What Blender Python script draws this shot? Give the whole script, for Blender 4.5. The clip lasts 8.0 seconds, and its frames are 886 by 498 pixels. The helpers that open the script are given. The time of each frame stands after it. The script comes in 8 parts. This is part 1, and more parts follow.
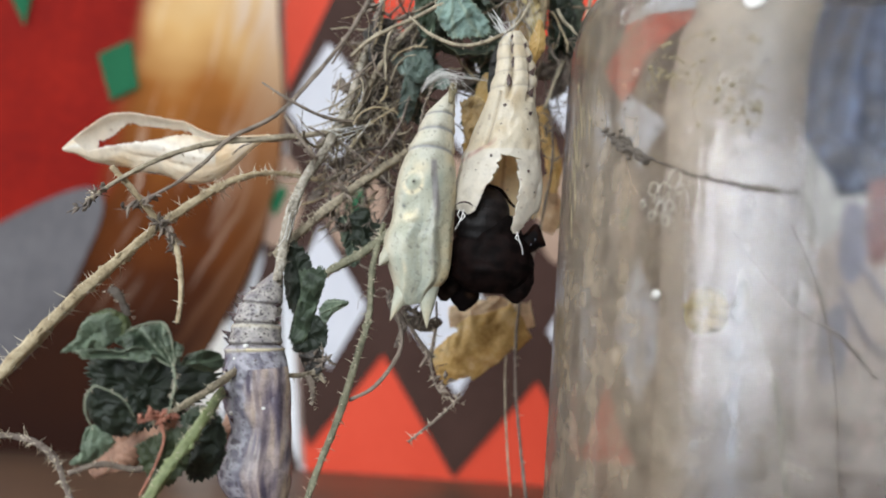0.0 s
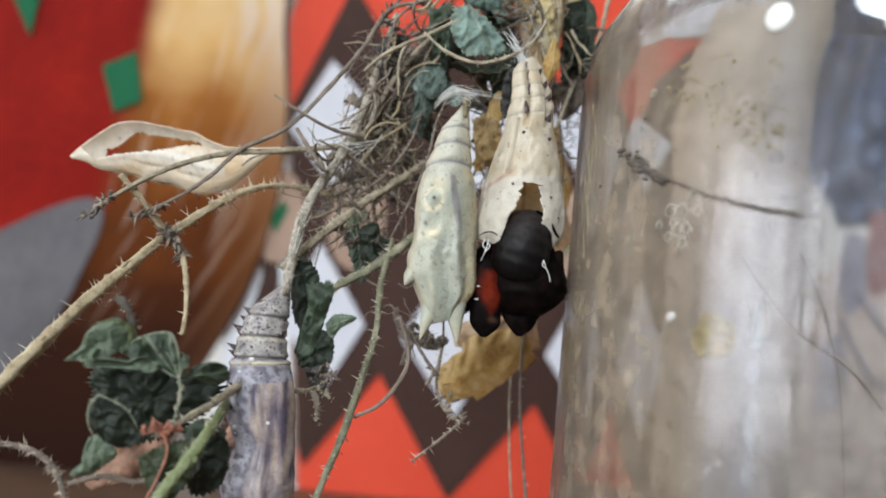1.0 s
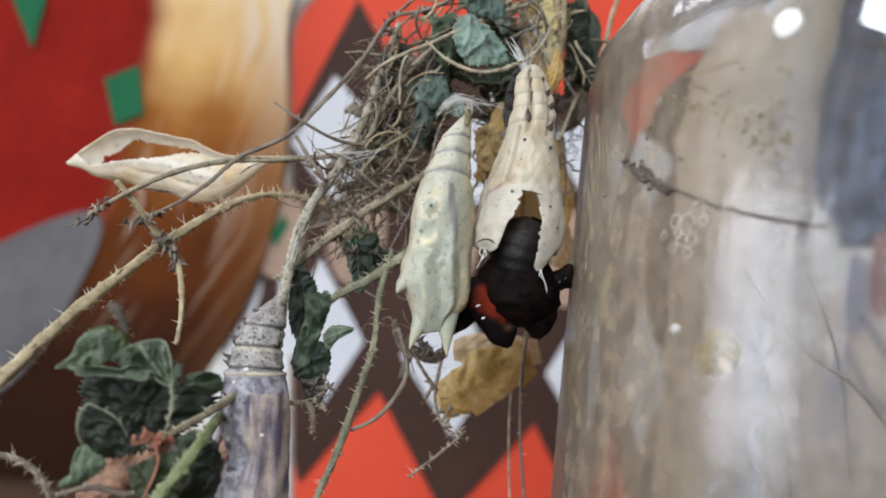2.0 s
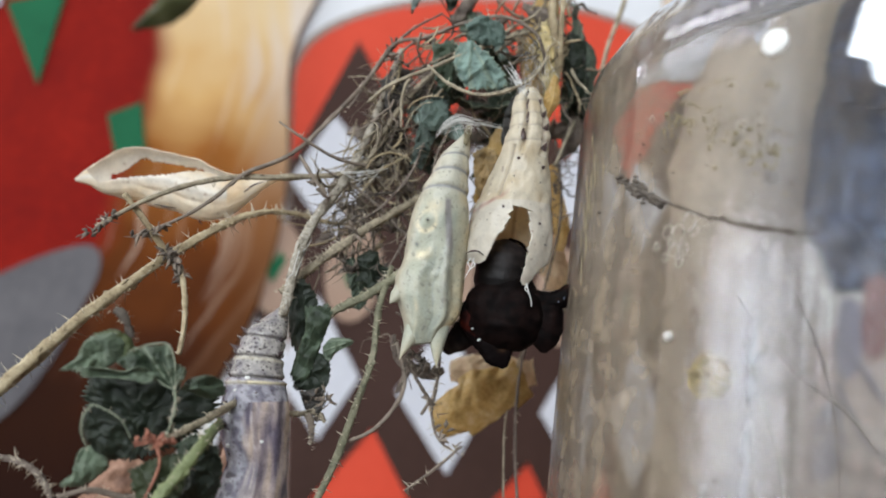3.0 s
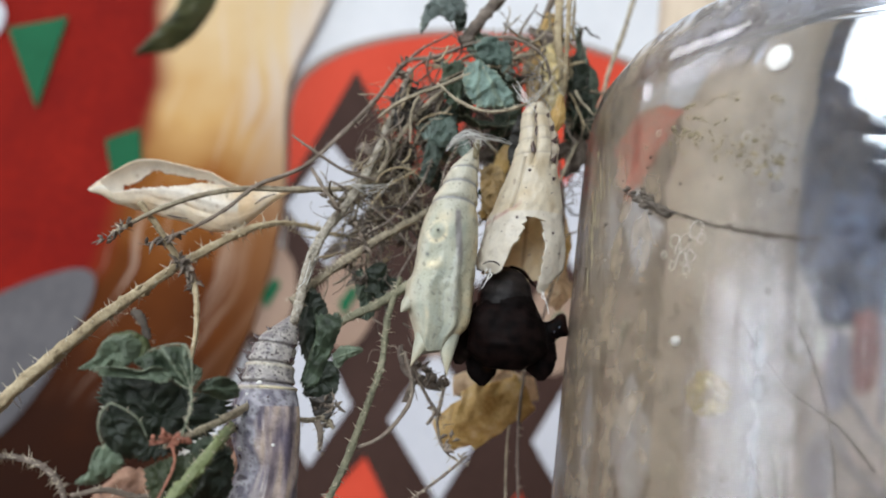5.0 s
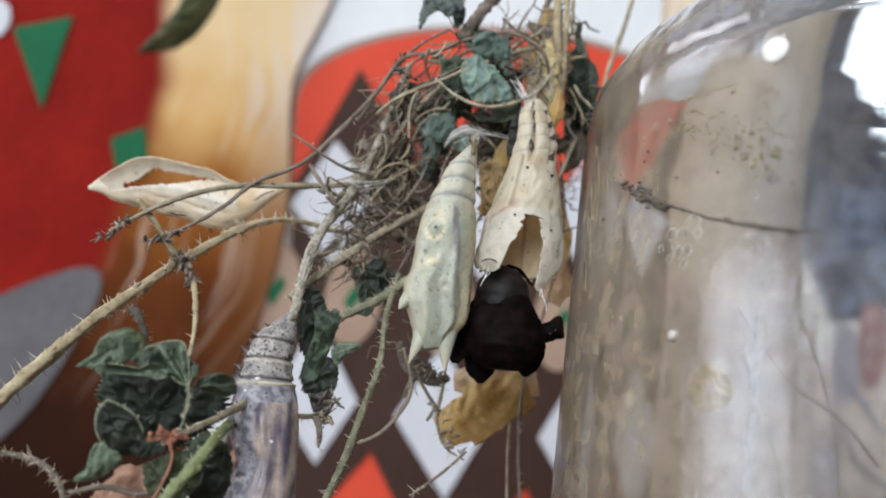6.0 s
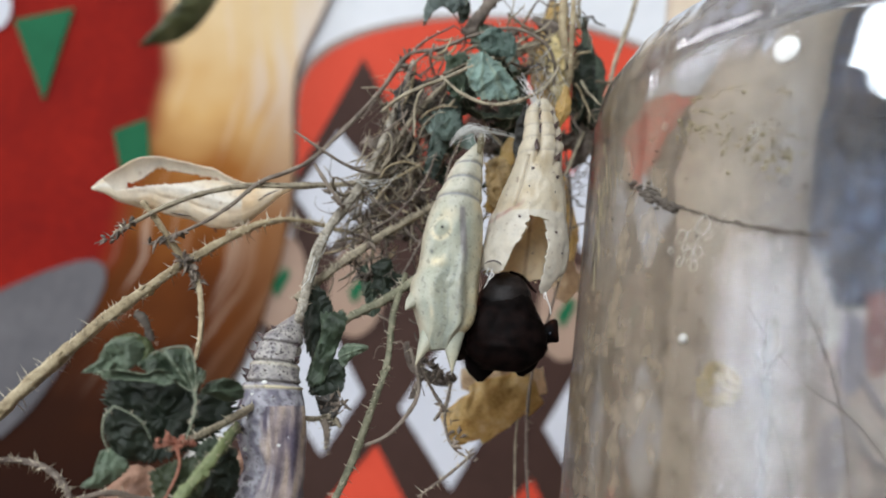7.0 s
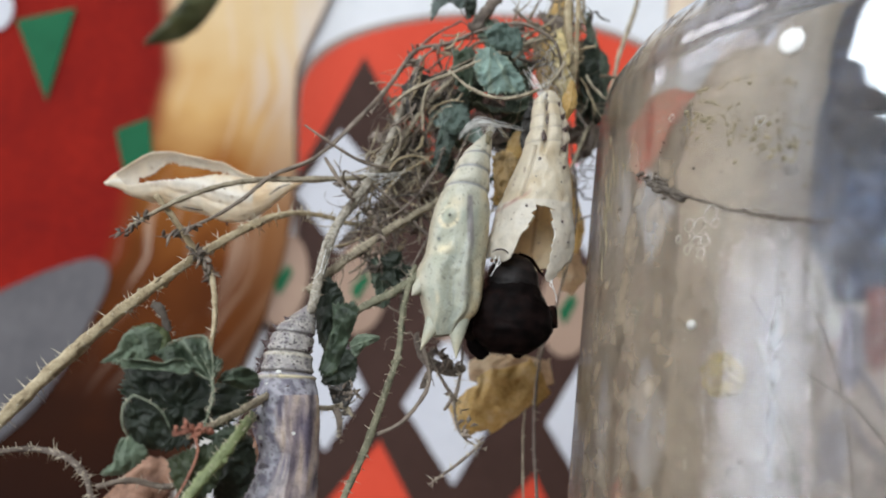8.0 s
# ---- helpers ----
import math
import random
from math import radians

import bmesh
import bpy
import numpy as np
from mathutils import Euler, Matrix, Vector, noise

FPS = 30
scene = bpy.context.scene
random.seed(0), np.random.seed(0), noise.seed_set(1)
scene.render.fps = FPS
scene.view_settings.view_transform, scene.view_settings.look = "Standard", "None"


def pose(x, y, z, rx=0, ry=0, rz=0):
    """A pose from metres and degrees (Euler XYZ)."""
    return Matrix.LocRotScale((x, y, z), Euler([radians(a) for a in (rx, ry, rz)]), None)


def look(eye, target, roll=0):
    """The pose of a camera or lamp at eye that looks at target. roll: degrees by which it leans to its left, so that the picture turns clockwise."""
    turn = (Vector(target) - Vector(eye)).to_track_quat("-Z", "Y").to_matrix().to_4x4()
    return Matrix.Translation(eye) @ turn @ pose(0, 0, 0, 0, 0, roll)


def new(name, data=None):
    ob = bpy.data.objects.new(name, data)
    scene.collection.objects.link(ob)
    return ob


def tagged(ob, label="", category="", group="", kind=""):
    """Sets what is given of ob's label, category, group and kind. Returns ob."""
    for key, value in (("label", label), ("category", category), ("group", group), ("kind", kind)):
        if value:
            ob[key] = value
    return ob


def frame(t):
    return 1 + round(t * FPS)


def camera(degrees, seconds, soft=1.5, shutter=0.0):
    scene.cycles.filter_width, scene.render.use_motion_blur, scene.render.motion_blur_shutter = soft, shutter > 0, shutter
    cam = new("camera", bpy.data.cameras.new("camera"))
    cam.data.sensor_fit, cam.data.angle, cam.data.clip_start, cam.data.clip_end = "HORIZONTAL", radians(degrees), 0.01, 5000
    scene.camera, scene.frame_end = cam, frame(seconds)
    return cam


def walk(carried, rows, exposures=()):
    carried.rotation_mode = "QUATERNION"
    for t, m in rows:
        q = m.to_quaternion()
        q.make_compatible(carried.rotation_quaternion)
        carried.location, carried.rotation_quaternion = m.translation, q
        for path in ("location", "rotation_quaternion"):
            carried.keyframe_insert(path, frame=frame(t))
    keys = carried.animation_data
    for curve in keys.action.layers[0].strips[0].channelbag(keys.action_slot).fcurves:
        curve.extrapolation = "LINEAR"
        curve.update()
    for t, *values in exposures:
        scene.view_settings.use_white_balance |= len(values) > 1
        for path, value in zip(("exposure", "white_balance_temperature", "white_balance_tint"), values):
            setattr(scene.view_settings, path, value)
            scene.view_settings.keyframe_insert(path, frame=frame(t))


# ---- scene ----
cam = camera(50.0, 8.0, soft=1.9)
# seconds, place in millimetres, turn in degrees
ROWS = [
    (0, 0.000, 0.000, 120.000, 94.195, -3.959, 0.100),
    (0.5, 0.373, -0.313, 118.033, 95.549, -4.959, 0.226),
    (1, -1.457, 0.878, 119.504, 95.546, -5.400, -0.351),
    (2.5, -1.226, 2.663, 117.380, 98.125, -6.297, -0.378),
    (3, -1.276, 0.780, 115.225, 99.778, -6.651, -0.760),
    (3.5, -1.383, 0.134, 113.730, 101.089, -7.002, -1.111),
    (4, -2.689, -0.111, 113.430, 101.540, -7.190, -1.680),
    (4.5, -3.528, -0.744, 112.096, 102.147, -7.276, -1.906),
    (6, -2.129, -0.507, 112.068, 101.895, -6.979, -1.129),
    (6.5, -3.269, -0.819, 113.167, 101.217, -6.888, -1.354),
    (7, -2.643, -0.062, 113.601, 100.985, -6.659, -0.858),
    (7.5, -3.289, -0.398, 113.357, 100.821, -6.390, -0.912),
    (8, -3.752, -1.336, 112.359, 100.994, -6.346, -0.953)
]
MM = 0.001
walk(cam, [(t, pose(x * MM, y * MM, z * MM, a, b, c)) for t, x, y, z, a, b, c in ROWS],
     exposures=[(0, 0.2), (1, 0.11), (2.5, 0.05), (3.5, 0.01), (8, 0.0)])
cam.data.dof.use_dof = True
cam.data.dof.focus_distance = 0.091
cam.data.dof.aperture_fstop = 25

# ---- light ----
world = bpy.data.worlds.new("sky")
scene.world = world
world.use_nodes = True
wn = world.node_tree.nodes
sky = wn.new("ShaderNodeTexSky")
sky.sky_type = "NISHITA"
sky.sun_disc = False
sky.sun_elevation, sky.sun_rotation = radians(40), radians(250)
world.node_tree.links.new(sky.outputs[0], wn["Background"].inputs[0])
wn["Background"].inputs[1].default_value = 0.12


def window_light(name, eye, target, sx, sy, watts, colour):
    lamp = bpy.data.lights.new(name, "AREA")
    lamp.shape, lamp.size, lamp.size_y, lamp.energy, lamp.color = "RECTANGLE", sx, sy, watts, colour
    ob = new(name, lamp)
    ob.matrix_world = look(eye, target)
    return ob


window_light("window_light_left", (-1.36, -0.16, 0.2), (0.0, -0.16, 0.2), 0.6, 0.5, 11, (0.93, 0.96, 1.0))
# unseen high window, added for the bright streak on the jar's shoulder
window_light("window_light_high", (-1.36, 0.7, 1.5), (0.0, 0.7, 1.1), 0.86, 0.22, 10, (0.93, 0.96, 1.0))
window_light("window_light_rear", (-0.55, -1.56, 0.9), (0.0, 0.1, 0.1), 1.1, 1.3, 44, (0.9, 0.955, 1.0))
window_light("window_light_north", (0.9, 1.36, 0.95), (0.5, 0.0, 0.5), 0.78, 0.92, 6.5, (0.84, 0.92, 1.0))


# ---- materials ----
def material(name, stops, rough=0.6, size=2.0, fine=0.3, bump=0.3, metal=0.0, stretch=(1, 1, 1), fleck=None, spec=0.5,
             trans=0.0, island=False, sheen=0.0, fleck_size=1.5, fleck_at=0.62, fleck_soft=0.05):
    """Noise at two scales through colour stops. size, fine: millimetres of the large and small variation."""
    m = bpy.data.materials.new(name)
    m.use_nodes = True
    nt = m.node_tree
    n, link = nt.nodes, nt.links.new
    b = n["Principled BSDF"]
    co = n.new("ShaderNodeTexCoord")
    mp = n.new("ShaderNodeMapping")
    mp.inputs["Scale"].default_value = stretch
    link(co.outputs["Object"], mp.inputs["Vector"])
    big, small = n.new("ShaderNodeTexNoise"), n.new("ShaderNodeTexNoise")
    big.inputs["Scale"].default_value, small.inputs["Scale"].default_value = 1 / (size * MM), 1 / (fine * MM)
    big.inputs["Detail"].default_value, small.inputs["Detail"].default_value = 5, 3
    link(mp.outputs[0], big.inputs["Vector"]), link(mp.outputs[0], small.inputs["Vector"])
    mixer = n.new("ShaderNodeMath")
    mixer.operation = "MULTIPLY_ADD"
    link(small.outputs["Fac"], mixer.inputs[0])
    mixer.inputs[1].default_value = 0.35
    half = n.new("ShaderNodeMath")
    half.operation = "MULTIPLY"
    link(big.outputs["Fac"], half.inputs[0])
    half.inputs[1].default_value = 0.65
    link(half.outputs[0], mixer.inputs[2])
    last = mixer.outputs[0]
    if island:
        geo = n.new("ShaderNodeNewGeometry")
        add = n.new("ShaderNodeMath")
        add.operation = "MULTIPLY_ADD"
        link(geo.outputs["Random Per Island"], add.inputs[0])
        add.inputs[1].default_value = 0.3
        sub = n.new("ShaderNodeMath")
        sub.operation = "SUBTRACT"
        link(last, sub.inputs[0])
        sub.inputs[1].default_value = 0.15
        link(sub.outputs[0], add.inputs[2])
        last = add.outputs[0]
    ramp = n.new("ShaderNodeValToRGB")
    el = ramp.color_ramp.elements
    at = [0.34 + 0.32 * i / max(1, len(stops) - 1) for i in range(len(stops))]
    el[0].position, el[0].color = at[0], (*stops[0], 1)
    el[1].position, el[1].color = at[-1], (*stops[-1], 1)
    for p, c in zip(at[1:-1], stops[1:-1]):
        el.new(p).color = (*c, 1)
    link(last, ramp.inputs[0])
    colour = ramp.outputs[0]
    if fleck:
        fl = n.new("ShaderNodeTexNoise")
        fl.inputs["Scale"].default_value = 1 / (fleck_size * MM)
        fl.inputs["Detail"].default_value = 6
        fl.inputs["Roughness"].default_value = 0.7
        link(mp.outputs[0], fl.inputs["Vector"])
        fr = n.new("ShaderNodeValToRGB")
        fr.color_ramp.elements[0].position, fr.color_ramp.elements[1].position = fleck_at, fleck_at + fleck_soft
        link(fl.outputs["Fac"], fr.inputs[0])
        mx = n.new("ShaderNodeMix")
        mx.data_type = "RGBA"
        link(fr.outputs[0], mx.inputs["Factor"]), link(colour, mx.inputs["A"])
        mx.inputs["B"].default_value = (*fleck, 1)
        colour = mx.outputs["Result"]
    link(colour, b.inputs["Base Color"])
    b.inputs["Roughness"].default_value, b.inputs["Metallic"].default_value = rough, metal
    b.inputs["Specular IOR Level"].default_value = spec
    b.inputs["Sheen Weight"].default_value = sheen
    if bump:
        bp = n.new("ShaderNodeBump")
        bp.inputs["Strength"].default_value, bp.inputs["Distance"].default_value = bump, 0.15 * MM
        link(last, bp.inputs["Height"]), link(bp.outputs[0], b.inputs["Normal"])
    if trans:
        tr = n.new("ShaderNodeBsdfTranslucent")
        link(colour, tr.inputs["Color"])
        ms = n.new("ShaderNodeMixShader")
        ms.inputs[0].default_value = trans
        link(b.outputs[0], ms.inputs[1]), link(tr.outputs[0], ms.inputs[2])
        link(ms.outputs[0], n["Material Output"].inputs["Surface"])
    return m


M = {}
M["dark_spine"] = material("dark_spine", [(0.02, 0.012, 0.014), (0.07, 0.045, 0.045)], 0.22, 1, 0.3)
M["shell"] = material("empty_shell", [(0.54, 0.46, 0.33), (0.7, 0.635, 0.5), (0.83, 0.78, 0.67)], 0.3, 1.6, 0.3, 1.0, trans=0.25, fleck=(0.42, 0.29, 0.22), fleck_size=1.0, fleck_at=0.66)
M["stem_tan"] = material("tan_dry_stem", [(0.19, 0.14, 0.08), (0.35, 0.28, 0.17), (0.48, 0.4, 0.265)], 0.75, 1.2, 0.25, 0.9, fleck=(0.15, 0.11, 0.07), fleck_size=1.0, fleck_at=0.64)
M["stem_grey"] = material("grey_brown_dry_stem", [(0.085, 0.066, 0.045), (0.2, 0.165, 0.115), (0.36, 0.31, 0.22)], 0.8, 1.2, 0.25, 0.9, island=True)
M["stem_web"] = material("web_covered_stem", [(0.14, 0.12, 0.09), (0.28, 0.25, 0.2), (0.45, 0.42, 0.36)], 0.85, 1.0, 0.25, 0.9)
M["scrap"] = material("brown_withered_scrap", [(0.09, 0.07, 0.058), (0.17, 0.135, 0.11), (0.27, 0.225, 0.185)], 0.85, 1.2, 0.25, 0.9, trans=0.15)
M["stem_dark"] = material("dark_brown_dry_stem", [(0.075, 0.06, 0.048), (0.145, 0.115, 0.09), (0.23, 0.185, 0.145)], 0.8, 1.6, 0.3, 0.8, island=True)
M["stem_green"] = material("green_grey_dry_stem", [(0.08, 0.08, 0.05), (0.17, 0.165, 0.105), (0.28, 0.26, 0.18)], 0.75, 1.2, 0.25, 0.8)
M["stem_fresh"] = material("green_fresh_stem", [(0.09, 0.12, 0.045), (0.17, 0.2, 0.085), (0.26, 0.28, 0.15)], 0.6, 1.2, 0.25, 0.6)
M["hair"] = material("stinging_hair", [(0.4, 0.34, 0.24), (0.6, 0.54, 0.42)], 0.5, 1, 0.3, 0)
M["leaf"] = material("dried_green_leaf", [(0.03, 0.042, 0.028), (0.06, 0.082, 0.056), (0.135, 0.165, 0.118)], 0.7, 2.6, 0.35, 0.9, trans=0.12)
M["leaf_dark"] = material("dark_green_dried_leaf", [(0.015, 0.022, 0.014), (0.032, 0.044, 0.029), (0.06, 0.078, 0.054)], 0.75, 2.6, 0.35, 0.9, trans=0.08)
M["leaf_frost"] = material("bluish_pale_dried_leaf", [(0.13, 0.185, 0.155), (0.22, 0.29, 0.25), (0.33, 0.4, 0.355)], 0.6, 2.2, 0.3, 0.9, trans=0.25)
M["leaf_yellow"] = material("yellowed_dry_leaf", [(0.42, 0.25, 0.075), (0.64, 0.44, 0.16), (0.74, 0.58, 0.32)], 0.6, 3.0, 0.4, 0.5, trans=0.45, fleck=(0.16, 0.08, 0.03), fleck_size=2.0, fleck_at=0.66)
M["leaf_beige"] = material("pinkish_beige_dry_leaf", [(0.5, 0.36, 0.23), (0.72, 0.57, 0.38), (0.8, 0.68, 0.5)], 0.6, 3.0, 0.4, 0.5, trans=0.5, fleck=(0.3, 0.18, 0.1), fleck_size=2.0, fleck_at=0.68)
M["leaf_brown"] = material("brown_dry_leaf", [(0.14, 0.07, 0.045), (0.26, 0.14, 0.09), (0.36, 0.21, 0.14)], 0.7, 2.5, 0.4, 0.6, trans=0.15)
M["leaf_olive"] = material("olive_leaf", [(0.03, 0.035, 0.012), (0.06, 0.068, 0.022), (0.1, 0.1, 0.04)], 0.5, 4, 0.6, 0.4)
M["vein"] = material("pale_leaf_vein", [(0.2, 0.235, 0.16), (0.36, 0.38, 0.28)], 0.7, 1, 0.3)
M["bud"] = material("reddish_dry_bud", [(0.22, 0.075, 0.05), (0.4, 0.17, 0.11)], 0.7, 0.8, 0.25)
M["silk"] = material("white_silk_web", [(0.82, 0.82, 0.8), (0.9, 0.9, 0.88)], 0.4, 1, 0.3, 0, trans=0.35)
M["body"] = material("blackish_brown_fur", [(0.003, 0.002, 0.002), (0.006, 0.004, 0.004), (0.013, 0.008, 0.007)], 0.5, 0.8, 0.15, 0.9, spec=0.13)
M["wing"] = material("crumpled_dark_wing", [(0.0012, 0.0008, 0.0008), (0.003, 0.0015, 0.0013), (0.008, 0.003, 0.002)], 0.7, 1.2, 0.2, 0.8, spec=0.03)
M["red"] = material("red_print", [(0.3, 0.009, 0.006), (0.345, 0.0115, 0.007), (0.38, 0.016, 0.009)], 0.32, 40, 3, 0.03, spec=0.2)
M["orange"] = material("orange_red_print", [(0.55, 0.056, 0.028), (0.61, 0.07, 0.036)], 0.6, 30, 3, 0.03, spec=0.12)
M["green"] = material("green_print", [(0.004, 0.085, 0.034), (0.007, 0.11, 0.046)], 0.6, 20, 3, 0.03, spec=0.12)
M["brown"] = material("dark_brown_print", [(0.04, 0.02, 0.0155), (0.054, 0.0275, 0.0215)], 0.6, 20, 3, 0.03, spec=0.1)
M["white"] = material("white_print", [(0.5, 0.51, 0.56), (0.58, 0.585, 0.63)], 0.6, 30, 3, 0.03, spec=0.12)
M["white_board"] = material("bright_white_print", [(0.62, 0.635, 0.67), (0.69, 0.7, 0.73)], 0.5, 30, 3, 0.03, spec=0.2)
M["beige"] = material("beige_print", [(0.3, 0.2, 0.15), (0.345, 0.24, 0.18)], 0.6, 20, 3, 0.03, spec=0.12)
M["outline"] = material("brown_grey_outline", [(0.2, 0.15, 0.125), (0.3, 0.24, 0.21)], 0.6, 20, 3, 0.03, spec=0.12)
M["greycard"] = material("grey_print", [(0.082, 0.078, 0.085), (0.13, 0.124, 0.132)], 0.6, 25, 3, 0.03, spec=0.12)
M["tin"] = material("dark_card_edge", [(0.1, 0.09, 0.08), (0.14, 0.12, 0.1)], 0.6, 20, 3, 0.1)
M["table"] = material("dark_wood_table", [(0.05, 0.028, 0.018), (0.1, 0.056, 0.034), (0.15, 0.085, 0.05)], 0.45, 30, 2, 0.3, stretch=(0.2, 1, 1))
M["wall"] = material("grey_beige_wall_paint", [(0.4, 0.38, 0.35), (0.46, 0.44, 0.41)], 0.9, 200, 8, 0.1)
M["wallpaper"] = material("pale_wallpaper", [(0.66, 0.64, 0.6), (0.78, 0.76, 0.72)], 0.9, 120, 8, 0.1)
M["floor"] = material("wood_floor", [(0.16, 0.1, 0.06), (0.26, 0.17, 0.1)], 0.6, 120, 6, 0.2)
M["frame"] = material("white_window_paint", [(0.7, 0.7, 0.69), (0.76, 0.76, 0.75)], 0.5, 80, 6, 0.05)
M["pot"] = material("tan_ceramic", [(0.36, 0.28, 0.2), (0.45, 0.37, 0.28), (0.52, 0.44, 0.34)], 0.7, 12, 1.5, 0.3, stretch=(1, 1, 0.25))
M["cloth"] = material("dark_blue_grey_cloth", [(0.006, 0.012, 0.03), (0.024, 0.04, 0.085), (0.24, 0.31, 0.48)], 0.9, 7, 1.2, 0.8)
M["dirt"] = material("dried_dirt", [(0.05, 0.04, 0.032), (0.12, 0.1, 0.08)], 0.9, 1, 0.3, 0.8)
M["crust"] = material("olive_brown_crust", [(0.1, 0.085, 0.05), (0.2, 0.17, 0.1), (0.33, 0.28, 0.17)], 0.8, 1, 0.3, 0.6)
M["dried_drop"] = material("dried_drop_rim", [(0.3, 0.29, 0.26), (0.5, 0.49, 0.46)], 0.3, 1, 0.3, 0)
M["drop"] = material("white_speck", [(0.6, 0.6, 0.57), (0.7, 0.7, 0.68)], 0.35, 2, 0.3, 0)


def pigmented(name, rough=0.4, size=1.5, fine=0.25, vary=0.3, bump=0.6, trans=0.0, spec=0.5, sheen=0.0):
    """A skin whose markings are laid down point by point, broken up by grain at two scales."""
    m = material(name, [(1 - vary,) * 3, (1.0, 1.0, 1.0), (1 + vary * 0.5,) * 3], rough, size, fine, bump, spec=spec, trans=trans, sheen=sheen)
    nt = m.node_tree
    n, link = nt.nodes, nt.links.new
    grain = n["Principled BSDF"].inputs["Base Color"].links[0].from_socket
    marks = n.new("ShaderNodeAttribute")
    marks.attribute_name = "pigment"
    mul = n.new("ShaderNodeMix")
    mul.data_type, mul.blend_type = "RGBA", "MULTIPLY"
    mul.inputs["Factor"].default_value = 1.0
    link(marks.outputs["Color"], mul.inputs["A"]), link(grain, mul.inputs["B"])
    link(mul.outputs["Result"], n["Principled BSDF"].inputs["Base Color"])
    for k in n:
        if k.type == "BSDF_TRANSLUCENT":
            link(mul.outputs["Result"], k.inputs["Color"])
    return m


M["skin_pale"] = pigmented("pale_marked_pupa_skin", 0.36, 1.4, 0.25, 0.2, 0.9, 0.12)
M["skin_grey"] = pigmented("grey_marked_pupa_skin", 0.27, 0.9, 0.2, 0.35, 1.0)
M["skin_shell"] = pigmented("marked_papery_shell", 0.3, 1.2, 0.25, 0.14, 0.9, 0.42)
M["skin_fly"] = pigmented("marked_wet_wing", 0.6, 0.6, 0.12, 0.4, 0.5, spec=0.05)
M["skin_body"] = pigmented("dark_abdomen_scales", 0.5, 0.5, 0.1, 0.25, 0.4, spec=0.2)
M["lint"] = material("brown_lint", [(0.1, 0.08, 0.07), (0.2, 0.165, 0.145), (0.32, 0.28, 0.25)], 0.9, 1.0, 0.3, 0.3, island=True)
# tones of the added card that stands in for reflections in the jar
M["card_beige"] = material("pinkish_beige_print", [(0.52, 0.42, 0.36), (0.68, 0.56, 0.49)], 0.6, 25, 3, 0.03, spec=0.12)
M["card_lilac"] = material("lilac_grey_print", [(0.24, 0.23, 0.29), (0.36, 0.34, 0.41)], 0.6, 20, 3, 0.03, spec=0.12)
M["card_maroon"] = material("maroon_print", [(0.2, 0.07, 0.06), (0.3, 0.12, 0.1)], 0.6, 20, 3, 0.03, spec=0.12)
M["rim"] = material("pale_green_leaf_rim", [(0.13, 0.16, 0.11), (0.26, 0.28, 0.2)], 0.7, 0.8, 0.25, 0.5)
M["shell_spine"] = material("brown_shell_spine", [(0.035, 0.02, 0.018), (0.1, 0.06, 0.05)], 0.4, 0.6, 0.2)
M["skin_leaf"] = pigmented("marked_dried_leaf", 0.62, 1.8, 0.3, 0.4, 0.9, 0.12)
M["eye_fleck"] = material("bluish_white_scales", [(0.1, 0.12, 0.18), (0.2, 0.23, 0.31)], 0.3, 1, 0.3, 0)


